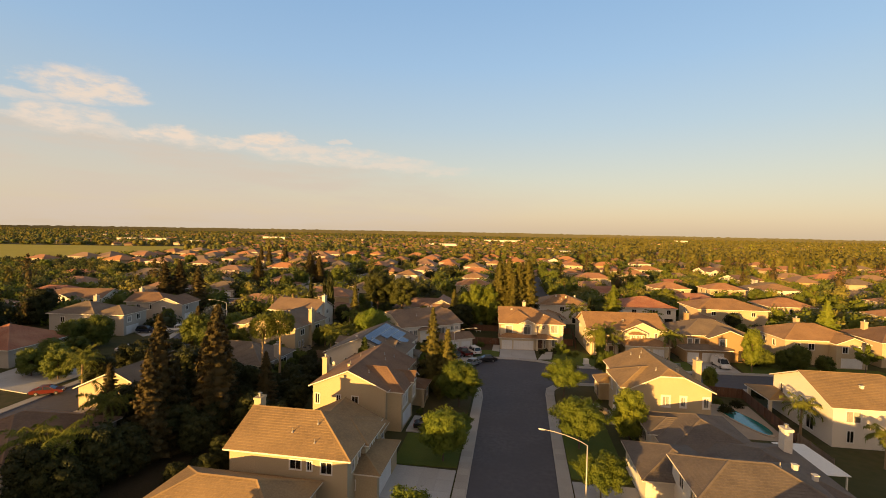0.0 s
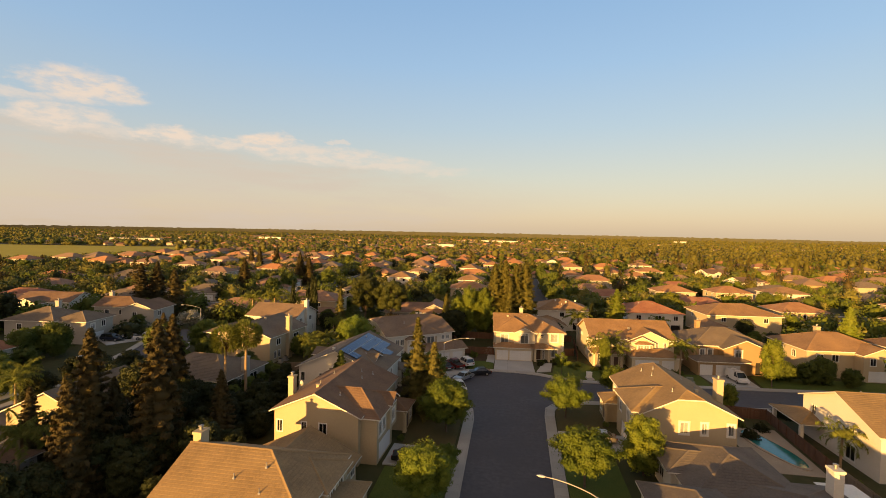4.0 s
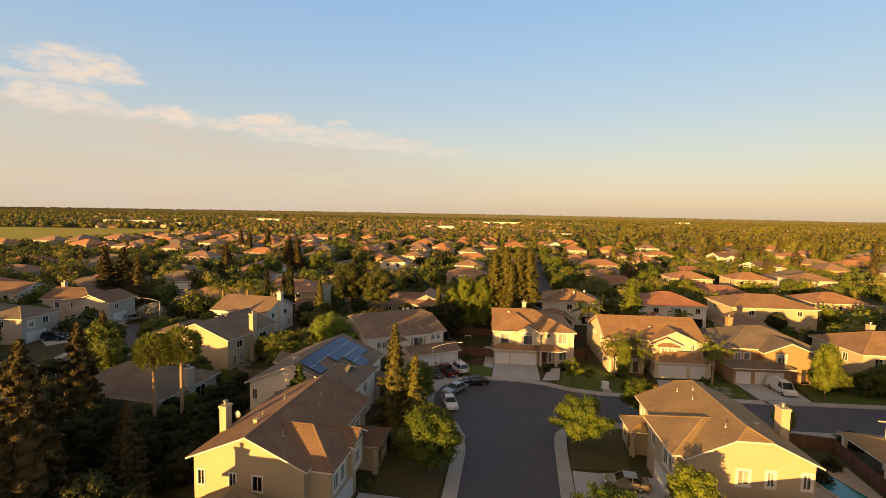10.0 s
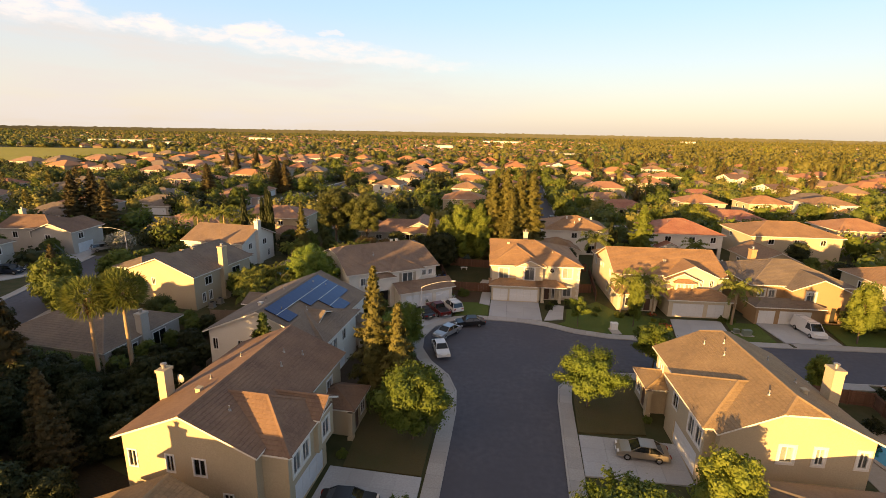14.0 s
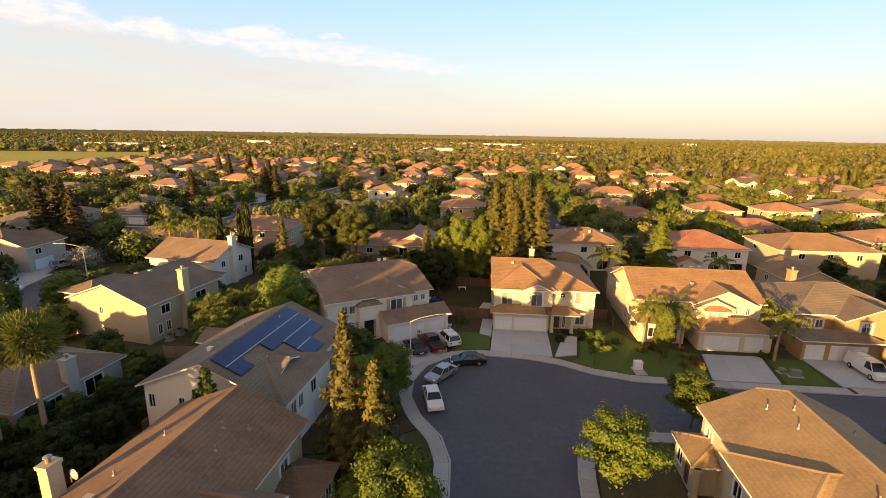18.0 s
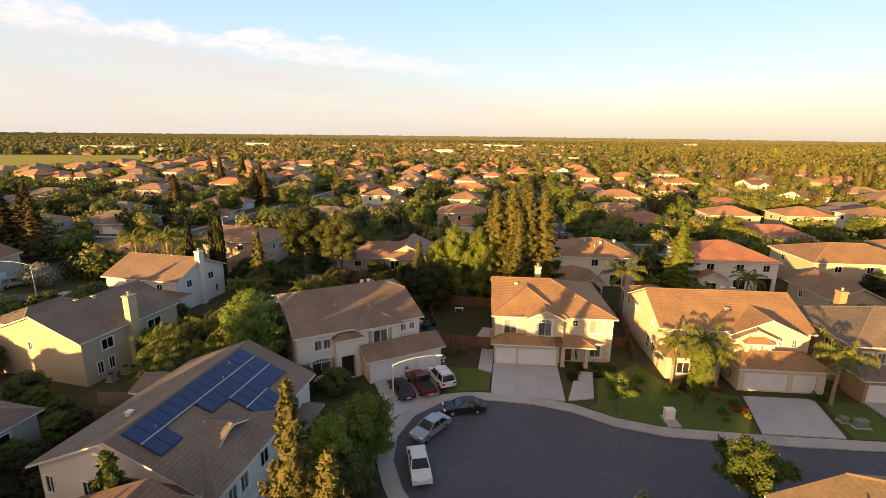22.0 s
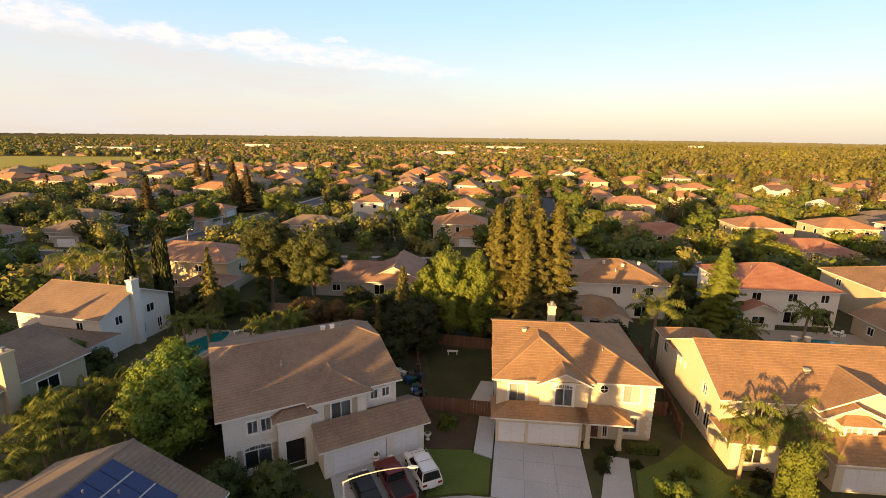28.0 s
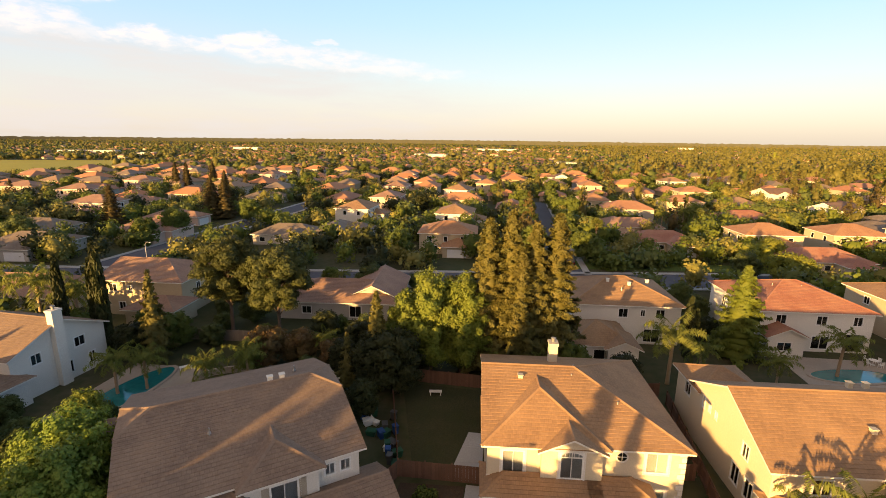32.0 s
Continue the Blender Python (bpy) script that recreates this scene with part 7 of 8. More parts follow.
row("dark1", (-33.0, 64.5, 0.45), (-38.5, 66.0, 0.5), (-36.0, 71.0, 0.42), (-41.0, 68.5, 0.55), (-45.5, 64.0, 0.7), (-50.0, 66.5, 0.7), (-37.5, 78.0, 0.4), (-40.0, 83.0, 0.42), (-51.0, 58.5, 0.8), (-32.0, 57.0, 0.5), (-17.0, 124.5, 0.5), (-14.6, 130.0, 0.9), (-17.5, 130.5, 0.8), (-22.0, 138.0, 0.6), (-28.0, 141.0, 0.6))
# grove belt: its shade comes from the darkened leaf colour of dark1
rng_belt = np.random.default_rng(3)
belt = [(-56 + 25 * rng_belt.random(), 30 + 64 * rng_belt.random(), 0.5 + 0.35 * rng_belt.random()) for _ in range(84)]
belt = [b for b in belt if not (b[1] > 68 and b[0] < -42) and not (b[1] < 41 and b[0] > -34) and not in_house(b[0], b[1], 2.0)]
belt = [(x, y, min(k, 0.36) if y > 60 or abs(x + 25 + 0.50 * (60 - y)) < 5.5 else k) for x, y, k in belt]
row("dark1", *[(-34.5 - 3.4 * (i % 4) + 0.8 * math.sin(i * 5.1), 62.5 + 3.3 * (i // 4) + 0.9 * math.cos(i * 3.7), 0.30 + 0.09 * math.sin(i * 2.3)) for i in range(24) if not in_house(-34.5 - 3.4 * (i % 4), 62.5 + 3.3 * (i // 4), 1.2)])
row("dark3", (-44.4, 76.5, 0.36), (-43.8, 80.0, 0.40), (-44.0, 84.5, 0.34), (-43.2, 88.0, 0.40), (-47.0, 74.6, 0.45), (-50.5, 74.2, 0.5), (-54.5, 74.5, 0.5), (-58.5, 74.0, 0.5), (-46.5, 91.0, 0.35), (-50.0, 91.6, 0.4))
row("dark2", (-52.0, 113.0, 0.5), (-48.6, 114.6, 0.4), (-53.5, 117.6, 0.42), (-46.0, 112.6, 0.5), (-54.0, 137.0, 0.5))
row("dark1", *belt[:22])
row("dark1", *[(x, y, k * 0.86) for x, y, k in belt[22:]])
row("bright", (-32.0, 103.6, 1.0), (-34.6, 107.6, 0.98), (-36.6, 111.0, 0.7), (-33.8, 110.6, 0.6), (-13.4, 90.8, 0.72, 0.95), (-15.4, 88.2, 0.66, 0.95))
row("dark2", (-34.0, 94.0, 0.5), (-13.2, 86.2, 0.6), (-16.4, 91.6, 0.6), (-17.6, 93.6, 0.5), (-24.5, 100.0, 0.55), (-20.6, 101.2, 0.5), (-52.5, 92.8, 0.6), (-31.0, 113.0, 0.6), (-39.0, 112.0, 0.6), (-41.0, 116.5, 0.6))
row("dark3", (-47.0, 105.0, 0.6), (-56.0, 116.0, 0.6), (-66.0, 115.0, 0.8), (-71.0, 111.0, 0.75), (-70.0, 104.0, 0.95), (-74.0, 96.0, 1.1), (-68.0, 92.0, 0.8), (-63.0, 96.0, 0.7), (-97.0, 92.0, 1.0), (-100.0, 88.0, 0.9), (-104.0, 93.0, 0.8), (-110.0, 114.0, 0.8), (-100.5, 118.5, 0.6), (-89.0, 70.0, 0.7), (52.8, 109.2, 0.6), (56.0, 110.2, 0.5), (-82.5, 69.5, 0.75), (-87.0, 73.0, 0.75), (-91.4, 76.0, 0.75), (-90.0, 80.0, 0.7))
rng_back = np.random.default_rng(8)
back = []
while len(back) < 70:
    x, y = -64 + 132 * rng_back.random(), 131 + 40 * rng_back.random()
    if in_house(x, y, 2.6) or -16 < x < -2 and y < 134 or 20 < x < 55 and y < 150 or -52 < x < -38 and y < 134 or any((x - p[0]) ** 2 + (y - p[1]) ** 2 < 16 for p in back):
        continue
    back.append((x, y, 0.38 + 0.38 * rng_back.random()))
row("dark2", *back[:24])
row("dark3", *back[24:46])
row("dark1", *back[46:60])
row("palm2", *[(x, y, 0.8) for x, y, sc in back[60:]])
row("pine", (-44.4, 143.8, 0.97), (-35.8, 142.4, 0.90))
row("rust", (-33.2, 134.0, 0.95), (-29.5, 136.0, 0.8), (-24.0, 134.8, 0.75))
row("lime", (57.5, 186.8, 1.0), (68.0, 178.0, 0.6), (84.0, 182.0, 0.8))
row("bloom", (-91.1, 126.8, 1.05), (-72.0, 139.0, 0.7))
row("fir", (30.2, 147.8, 1.2, 0.92), (78.0, 128.0, 1.1))
row("cypress", (-62.9, 133.4, 0.95, 1.43), (-58.9, 134.6, 0.9, 1.45), (-57.2, 133.8, 0.95, 1.62), (-55.9, 133.0, 0.95, 1.54), (22.9, 146.0, 0.9), (24.2, 147.0, 0.7))
row("palm1", (21.6, 110.4, 1.15), (18.7, 110.6, 1.0), (23.6, 110.2, 0.85), (35.2, 108.8, 1.15), (-50.0, 47.1, 1.2), (-45.8, 38.0, 1.15), (-49.1, 37.7, 1.1), (-70.0, 62.7, 1.1), (18.2, 137.9, 1.5, 0.82), (-75.6, 68.6, 1.0), (-77.6, 136.4, 1.5), (-70.7, 136.8, 1.6), (-64.6, 137.0, 1.45), (-67.6, 138.4, 1.1))
row("palm2", (-46.7, 124.2, 1.05), (-44.2, 125.8, 1.0), (-38.8, 95.0, 1.0), (-42.2, 100.6, 1.15), (-39.6, 97.4, 1.1), (-43.6, 103.4, 1.0), (-36.8, 101.0, 1.0), (-41.5, 108.0, 1.0), (-44.6, 107.2, 0.9), (-45.6, 104.6, 0.9), (-42.7, 112.0, 0.8), (-37.5, 106.8, 1.0), (-36.0, 125.5, 1.0), (-33.0, 129.0, 1.0), (42.0, 71.2, 1.05), (47.0, 62.5, 1.0), (40.8, 143.6, 1.2), (22.6, 140.0, 1.0), (31.2, 139.0, 0.9))
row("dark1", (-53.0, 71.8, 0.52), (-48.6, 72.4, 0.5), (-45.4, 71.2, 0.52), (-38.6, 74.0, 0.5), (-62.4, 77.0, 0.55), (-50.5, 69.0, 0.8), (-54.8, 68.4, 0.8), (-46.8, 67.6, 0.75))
row("tallpalm", (-43.9, 73.4, 0.9), (-41.7, 75.6, 0.93))
row("bush1", (7.2, 111.0, 0.9), (13.2, 109.6, 0.9), (15.0, 110.6, 0.9), (14.2, 108.2, 0.7), (24.4, 106.8, 0.9), (22.4, 104.9, 0.8), (35.6, 110.0, 0.9), (-17.6, 101.2, 0.9), (-19.6, 102.2, 1.1), (-21.0, 103.0, 0.9), (-14.2, 78.0, 0.9), (-13.8, 68.2, 0.7), (15.2, 79.0, 0.6), (-8.0, 114.0, 1.1), (33.0, 81.5, 1.2), (35.5, 83.0, 1.0), (40.6, 66.0, 1.2), (40.0, 63.0, 1.1))
row("bush2", (18.0, 108.4, 1.0), (24.8, 104.6, 0.6), (23.2, 107.6, 0.7))
row("bush1", (-8.2, 113.6, 1.3), (34.2, 109.9, 0.9), (22.2, 103.4, 0.5))
row("bush3", (7.0, 109.6, 0.6), (6.9, 110.6, 0.5), (10.2, 110.8, 0.5), (8.0, 112.2, 0.6), (20.0, 109.4, 0.8), (21.0, 111.2, 0.7), (-23.5, 104.6, 0.9), (35.0, 78.8, 1.0), (38.0, 82.0, 0.9), (44.4, 88.6, 1.4), (-30.0, 131.0, 1.0), (-26.0, 132.0, 1.0), (-37.0, 116.0, 1.2), (-38.0, 120.0, 1.1), (-35.0, 122.0, 1.2))


# single trees that stand out over the farther roofs
row("darkcon", (-191.8, 322.7, 0.95), (-186.7, 325.0, 0.95), (-183.5, 344.4, 0.95), (-130.6, 275.4, 1.0, 0.9), (-112.1, 238.4, 1.2, 0.75), (-108.0, 240.0, 1.2, 0.7), (-130.2, 152.5, 1.15, 0.8), (-127.2, 156.6, 1.15, 0.82), (-109.0, 142.6, 1.1, 0.8), (-125.5, 208.4, 1.1, 0.8))
row("redwood", (178.8, 339.8, 0.8), (196.8, 360.8, 0.85), (93.7, 475.5, 0.85), (74.3, 589.0, 0.9))
row("dark3", (19.9, 355.0, 1.1), (-0.9, 339.3, 1.1), (20.3, 262.9, 1.2), (-10.1, 323.8, 1.1), (110.1, 361.6, 1.2), (99.2, 209.9, 1.0), (-224.5, 288.3, 1.3), (-95.5, 235.6, 1.1), (-102.8, 206.7, 1.2), (-104.0, 196.3, 1.0), (-29.8, 193.4, 1.0), (-83.6, 267.3, 1.0), (-127.7, 470.3, 1.3), (-131.2, 362.7, 1.2))
row("dark2", (-114.1, 178.7, 1.0), (-135.6, 188.2, 1.2), (-143.9, 186.6, 1.0), (-221.4, 226.6, 1.3), (-161.6, 197.6, 1.1), (-28.7, 165.8, 0.9), (45.4, 211.9, 0.9), (50.8, 192.3, 0.9))
row("lime", (57.2, 201.8, 0.85), (63.2, 207.9, 0.9), (91.0, 259.2, 0.9), (101.6, 258.2, 0.85), (436.5, 976.8, 2.4))
row("palm1", (56.0, 250.0, 1.3), (60.0, 252.0, 1.2), (52.0, 248.0, 1.1), (60.0, 286.6, 1.2), (48.0, 246.0, 1.2))


def hedge(x, y, rz, ln, label):
    """A clipped box hedge."""
    root = tagged(anchor("hedge", x, y, 0.1, rz), label, "hedge", "shrubs in the yards")
    rng = np.random.default_rng(77)
    n = int(ln * 900)
    p = np.stack([(rng.random(n) - 0.5) * ln, (rng.random(n) - 0.5) * 0.8, rng.random(n) * 0.75], 1)
    k = np.argmax(np.abs(p - np.array([0, 0, 0.375])) / np.array([ln / 2, 0.4, 0.375]), axis=1)
    d = np.zeros((n, 3))
    d[np.arange(n), k] = np.sign((p - np.array([0, 0, 0.375]))[np.arange(n), k])
    part("foliage", leaf_mesh("foliage", p, 0.11, LEAF["green"], rng=rng, face=d), root)
    s = Soup()
    s.box(-ln / 2 + 0.1, ln / 2 - 0.1, -0.3, 0.3, -0.1, 0.6)
    part("inner_growth", s.mesh("inner_growth", LEAF["dark"]), root)


hedge(11.2, 113.0, 4.5, 3.0, "clipped green box hedge under the front window")
hedge(-23.0, 101.6, 36.0, 2.6, "clipped green hedge under an arched window")


# unseen trees added south-west of the houses, past the camera's first stand, to shade the gardens
rng_sw = np.random.default_rng(21)
for i in range(26):
    x, y = -72 + 24 * rng_sw.random(), 2 + 25 * rng_sw.random()
    if abs(x + 25 + 0.50 * (60 - y)) < 8:
        continue
    plant(protos["dark1" if i % 3 else "darkcon"], x, y, 0.8 + 0.3 * rng_sw.random(), i * 61.0)
# further added trees that cast shade on the side-street houses
for x, y, k in ((-131, 66, 1.0), (-126, 60, 0.9), (-137, 75, 1.0), (-122, 52, 0.9), (-140, 86, 0.9), (-133, 94, 1.0), (-128, 84, 0.8), (-116, 66, 0.7), (-145, 100, 1.0), (-132, 108, 1.0)):
    plant(protos["dark1"], x, y, k + 0.2, x * 7 % 360)


# unseen row of trees, added only to shade the western gardens
for i in range(15):
    plant(protos["dark1"], -112 - 5.6 * i + 1.5 * math.sin(i * 3.3), 20 + 6 * math.sin(i * 2.1), 1.05 + 0.2 * math.sin(i * 1.7), i * 83.0)


# ---- small things ----
def urn(x, y):
    r = tagged(anchor("planter_urn", x, y, 0.145), "white stone planter urn beside a garage", "planter", "urns by the garage")
    s = Soup()
    s.tube([(0, 0, 0), (0, 0, 0.06), (0, 0, 0.1), (0, 0, 0.3), (0, 0, 0.42), (0, 0, 0.62), (0, 0, 0.66)], [0.22, 0.22, 0.12, 0.1, 0.25, 0.36, 0.38], 14)
    part("bowl", s.mesh("bowl", M_WHITE, True), r)
    d = np.random.default_rng(int(x * 10) % 97).normal(size=(120, 3)) * 0.13 + np.array([0, 0, 0.78])
    part("flowers", leaf_mesh("flowers", d, 0.1, LEAF["green"]), r)


urn(-9.6, 111.0)
urn(-13.6, 106.9)


def cooler(x, y, rz):
    r = tagged(anchor("air_conditioner", x, y, 0.05, rz), "grey outdoor air conditioning unit beside a wall", "air conditioner", "cooling units")
    s = Soup()
    s.box(-0.4, 0.4, -0.4, 0.4, 0.08, 0.9)
    part("case", s.mesh("case", M_METAL), r)
    for i in range(6):
        q = Soup()
        q.box(-0.41, 0.41, -0.41, 0.41, 0.16 + i * 0.12, 0.20 + i * 0.12)
        part("louvre", q.mesh("louvre", M_POLE), r)
    q = Soup()
    q.tube([(0, 0, 0.9), (0, 0, 0.93)], [0.33, 0.33], 16)
    part("fan_guard", q.mesh("fan_guard", M_TYRE), r)
    q = Soup()
    q.box(-0.5, 0.5, -0.5, 0.5, -0.1, 0.08)
    part("pad", q.mesh("pad", M_CONCRETE), r)


cooler(-48.2, 99.0, 0)
cooler(-48.1, 101.0, 0)
cooler(31.6, 80.0, 0)
cooler(-35.3, 84.0, 0)


def dish(x, y, z, rz):
    r = tagged(anchor("satellite_dish", x, y, z, rz), "small grey satellite dish on a roof bracket", "satellite dish", "dishes")
    s = Soup()
    rings = []
    for k, (rad, dep) in enumerate(((0.0, 0.0), (0.15, 0.02), (0.3, 0.08), (0.4, 0.15))):
        rings.append([(rad * math.cos(t), -dep, 0.45 + rad * math.sin(t)) for t in np.linspace(0, 2 * math.pi, 15)[:-1]])
    for p, q in zip(rings, rings[1:]):
        for i in range(14):
            s.face([p[i], q[i], q[(i + 1) % 14], p[(i + 1) % 14]])
    part("reflector", s.mesh("reflector", M_POLE, True), r)
    q = Soup()
    q.tube([(0, 0.02, 0.0), (0, 0.05, 0.4)], [0.03, 0.03], 6)
    q.tube([(0, 0.0, 0.3), (0, -0.45, 0.42)], [0.015, 0.015], 5)
    part("bracket", q.mesh("bracket", M_METAL), r)


dish(-27.4, 65.7, 7.15, 170)


def wheelie_bin(x, y, rz, mat, label):
    r = tagged(anchor("wheeled_bin", x, y, 0.05, rz), label, "bin", "wheeled bins")
    s = Soup()
    b = [(-0.24, -0.28), (0.24, -0.28), (0.24, 0.28), (-0.24, 0.28)]
    lo, hi = [(u * 0.85, v * 0.85, 0.06) for u, v in b], [(u * 1.1, v * 1.1, 0.98) for u, v in b]
    for i in range(4):
        s.face([lo[i], lo[(i + 1) % 4], hi[(i + 1) % 4], hi[i]])
    s.face(list(reversed(lo)))
    part("tub", s.mesh("tub", mat), r)
    s = Soup()
    s.box(-0.28, 0.28, -0.34, 0.32, 0.98, 1.04)
    s.box(-0.2, 0.2, -0.38, -0.33, 0.96, 1.0)
    part("lid", s.mesh("lid", mat), r)
    for k in (-1, 1):
        q = Soup()
        q.tube([(k * 0.24, 0.26, 0.12), (k * 0.29, 0.26, 0.12)], [0.12, 0.12], 10)
        part("wheel", q.mesh("wheel", M_TYRE), r)


M_BINBLUE = surface("bin_blue", (0.03, 0.08, 0.25), (0.025, 0.07, 0.21), 2, 12, 0.5, 0.0)
M_BINGREEN = surface("bin_green", (0.03, 0.11, 0.06), (0.025, 0.09, 0.05), 2, 12, 0.5, 0.0)
M_BINGREY = surface("bin_grey", (0.10, 0.10, 0.10), (0.08, 0.08, 0.08), 2, 12, 0.5, 0.0)
wheelie_bin(-12.6, 118.6, 10, M_BINBLUE, "blue wheeled bin in a side yard")
wheelie_bin(-12.9, 119.5, 20, M_BINGREEN, "green wheeled bin in a side yard")
wheelie_bin(-12.2, 117.7, 0, M_BINGREY, "dark grey wheeled bin in a side yard")
wheelie_bin(-12.8, 122.2, 40, M_BINBLUE, "blue wheeled bin in a side yard")
wheelie_bin(-13.6, 124.6, 80, M_BINGREY, "dark grey wheeled bin in a side yard")


def storage_tub(x, y, rz, w, h, mat, label):
    """A lidded plastic tub with a tapered body and two grips."""
    root = tagged(anchor("storage_tub", x, y, 0.05, rz), label, "storage box", "clutter in the side yard")
    s = Soup()
    a, b = w * 0.42, w * 0.5
    lo, hi = [(-a, -a * 0.7, 0), (a, -a * 0.7, 0), (a, a * 0.7, 0), (-a, a * 0.7, 0)], [(-b, -b * 0.7, h), (b, -b * 0.7, h), (b, b * 0.7, h), (-b, b * 0.7, h)]
    s.face(list(reversed(lo)))
    for k in range(4):
        s.face([lo[k], lo[(k + 1) % 4], hi[(k + 1) % 4], hi[k]])
    part("body", s.mesh("body", mat), root)
    s = Soup()
    s.box(-b - 0.03, b + 0.03, -b * 0.7 - 0.03, b * 0.7 + 0.03, h, h + 0.06)
    s.box(-b * 0.7, b * 0.7, -b * 0.45, b * 0.45, h + 0.06, h + 0.09)
    part("lid", s.mesh("lid", mat), root)
    for k in (-1, 1):
        s = Soup()
        s.box(k * b - 0.04, k * b + 0.04, -0.1, 0.1, h * 0.7, h * 0.8)
        part("grip", s.mesh("grip", mat), root)


TUBS = [(M_WHITE, "white plastic storage tub in a cluttered side yard"), (M_BINBLUE, "blue plastic storage tub in a cluttered side yard"), (M_BINGREEN, "green plastic storage tub in a cluttered side yard"), (M_BINGREY, "grey plastic storage tub in a cluttered side yard")]
for i in range(16):
    k = (i + 0.4 * math.sin(i * 4.7)) / 15
    m, lb = TUBS[(i * 7 + i // 3) % 4]
    storage_tub(-17.9 + 6.4 * k + 0.7 * math.sin(i * 2.9), 126.4 - 8.2 * k + 0.5 * math.cos(i * 1.9), i * 67 % 180, 0.7 + 0.35 * abs(math.sin(i * 1.3)), 0.4 + 0.35 * abs(math.cos(i * 2.2)), m, lb)


def bench(x, y, rz, label):
    r = tagged(anchor("garden_bench", x, y, 0.05, rz), label, "bench", "garden seats")
    for z, y0 in ((0.42, -0.2), (0.42, 0.0), (0.42, 0.2)):
        q = Soup()
        q.box(-0.75, 0.75, y0 - 0.08, y0 + 0.08, z, z + 0.05)
        part("slat", q.mesh("slat", M_WHITE), r)
    for lx in (-0.6, 0.6):
        q = Soup()
        q.box(lx - 0.05, lx + 0.05, -0.25, 0.25, 0.0, 0.42)
        part("leg", q.mesh("leg", M_WHITE), r)


bench(-10.0, 130.4, 8, "white garden bench on a shaded lawn")
bench(-43.0, 131.0, 40, "white garden bench beside a pool")


def parasol_table(x, y):
    r = tagged(anchor("garden_table", x, y, 0.06), "round white garden table on paving", "table", "garden seats")
    q = Soup()
    q.tube([(0, 0, 0.70), (0, 0, 0.74)], [0.55, 0.55], 18)
    part("tabletop", q.mesh("tabletop", M_WHITE), r)
    q = Soup()
    q.tube([(0, 0, 0), (0, 0, 0.05), (0, 0, 0.08), (0, 0, 0.70)], [0.28, 0.28, 0.05, 0.05], 10)
    part("pedestal", q.mesh("pedestal", M_WHITE), r)
    for k in range(4):
        a = k * 1.57 + 0.4
        c = tagged(anchor("garden_chair", x + 0.95 * math.cos(a), y + 0.95 * math.sin(a), 0.06, math.degrees(a) - 90), "white plastic garden chair by a table", "chair", "garden seats")
        q = Soup()
        q.box(-0.22, 0.22, -0.22, 0.22, 0.40, 0.44)
        part("seat", q.mesh("seat", M_WHITE), c)
        q = Soup()
        q.box(-0.22, 0.22, 0.2, 0.24, 0.44, 0.88)
        part("backrest", q.mesh("backrest", M_WHITE), c)
        for lx in (-0.2, 0.2):
            for ly in (-0.2, 0.2):
                q = Soup()
                q.box(lx - 0.02, lx + 0.02, ly - 0.02, ly + 0.02, 0, 0.40)
                part("leg", q.mesh("leg", M_WHITE), c)


parasol_table(-23.0, 127.5)
parasol_table(-20.5, 126.0)
parasol_table(48.0, 148.2)


def cabinet_box(x, y, rz, w, h):
    """A low green utility cabinet on a concrete pad."""
    r = tagged(anchor("utility_cabinet", x, y, 0.13, rz), "low grey-green utility cabinet on a concrete pad", "utility box", "utility cabinets")
    s = Soup()
    s.box(-w * 0.75, w * 0.75, -0.5, 0.5, -0.1, 0.06)
    part("pad", s.mesh("pad", M_CONCRETE), r)
    s = Soup()
    s.box(-w / 2, w / 2, -0.32, 0.32, 0.06, h)
    part("body", s.mesh("body", M_CABINET), r)
    s = Soup()
    s.box(-w / 2 - 0.03, w / 2 + 0.03, -0.36, 0.35, h, h + 0.05)
    part("lid", s.mesh("lid", M_CABINET), r)


M_CABINET = surface("cabinet_green", (0.20, 0.24, 0.19), (0.16, 0.19, 0.155), 1, 9, 0.6, 0.1, 0.004)
cabinet_box(35.7, 104.7, 5, 1.2, 0.8)
cabinet_box(34.6, 105.5, 5, 0.7, 0.5)


def flower_bed(x, y, r, seed, label):
    """Low red blossom over a bed of bark."""
    rng = np.random.default_rng(seed)
    root = tagged(anchor("flower_bed", x, y, 0.12), label, "flowers", "flower beds")
    a, k = rng.random(420) * 6.283, np.sqrt(rng.random(420)) * r
    p = np.stack([np.cos(a) * k, np.sin(a) * k * 0.7, 0.08 + 0.28 * rng.random(420)], 1)
    part("leaves", leaf_mesh("leaves", p[:200], 0.13, LEAF["green"], rng=rng), root)
    part("blossom", leaf_mesh("blossom", p[200:], 0.11, M_BLOSSOM, rng=rng), root)


M_BLOSSOM = leaf_mat("red_blossom", (0.42, 0.035, 0.03), (0.30, 0.025, 0.03), (0.45, 0.06, 0.04))
flower_bed(24.4, 105.6, 0.9, 5, "bed of low red flowers beside a driveway")
flower_bed(23.6, 110.2, 0.7, 6, "bed of low red flowers under a palm")


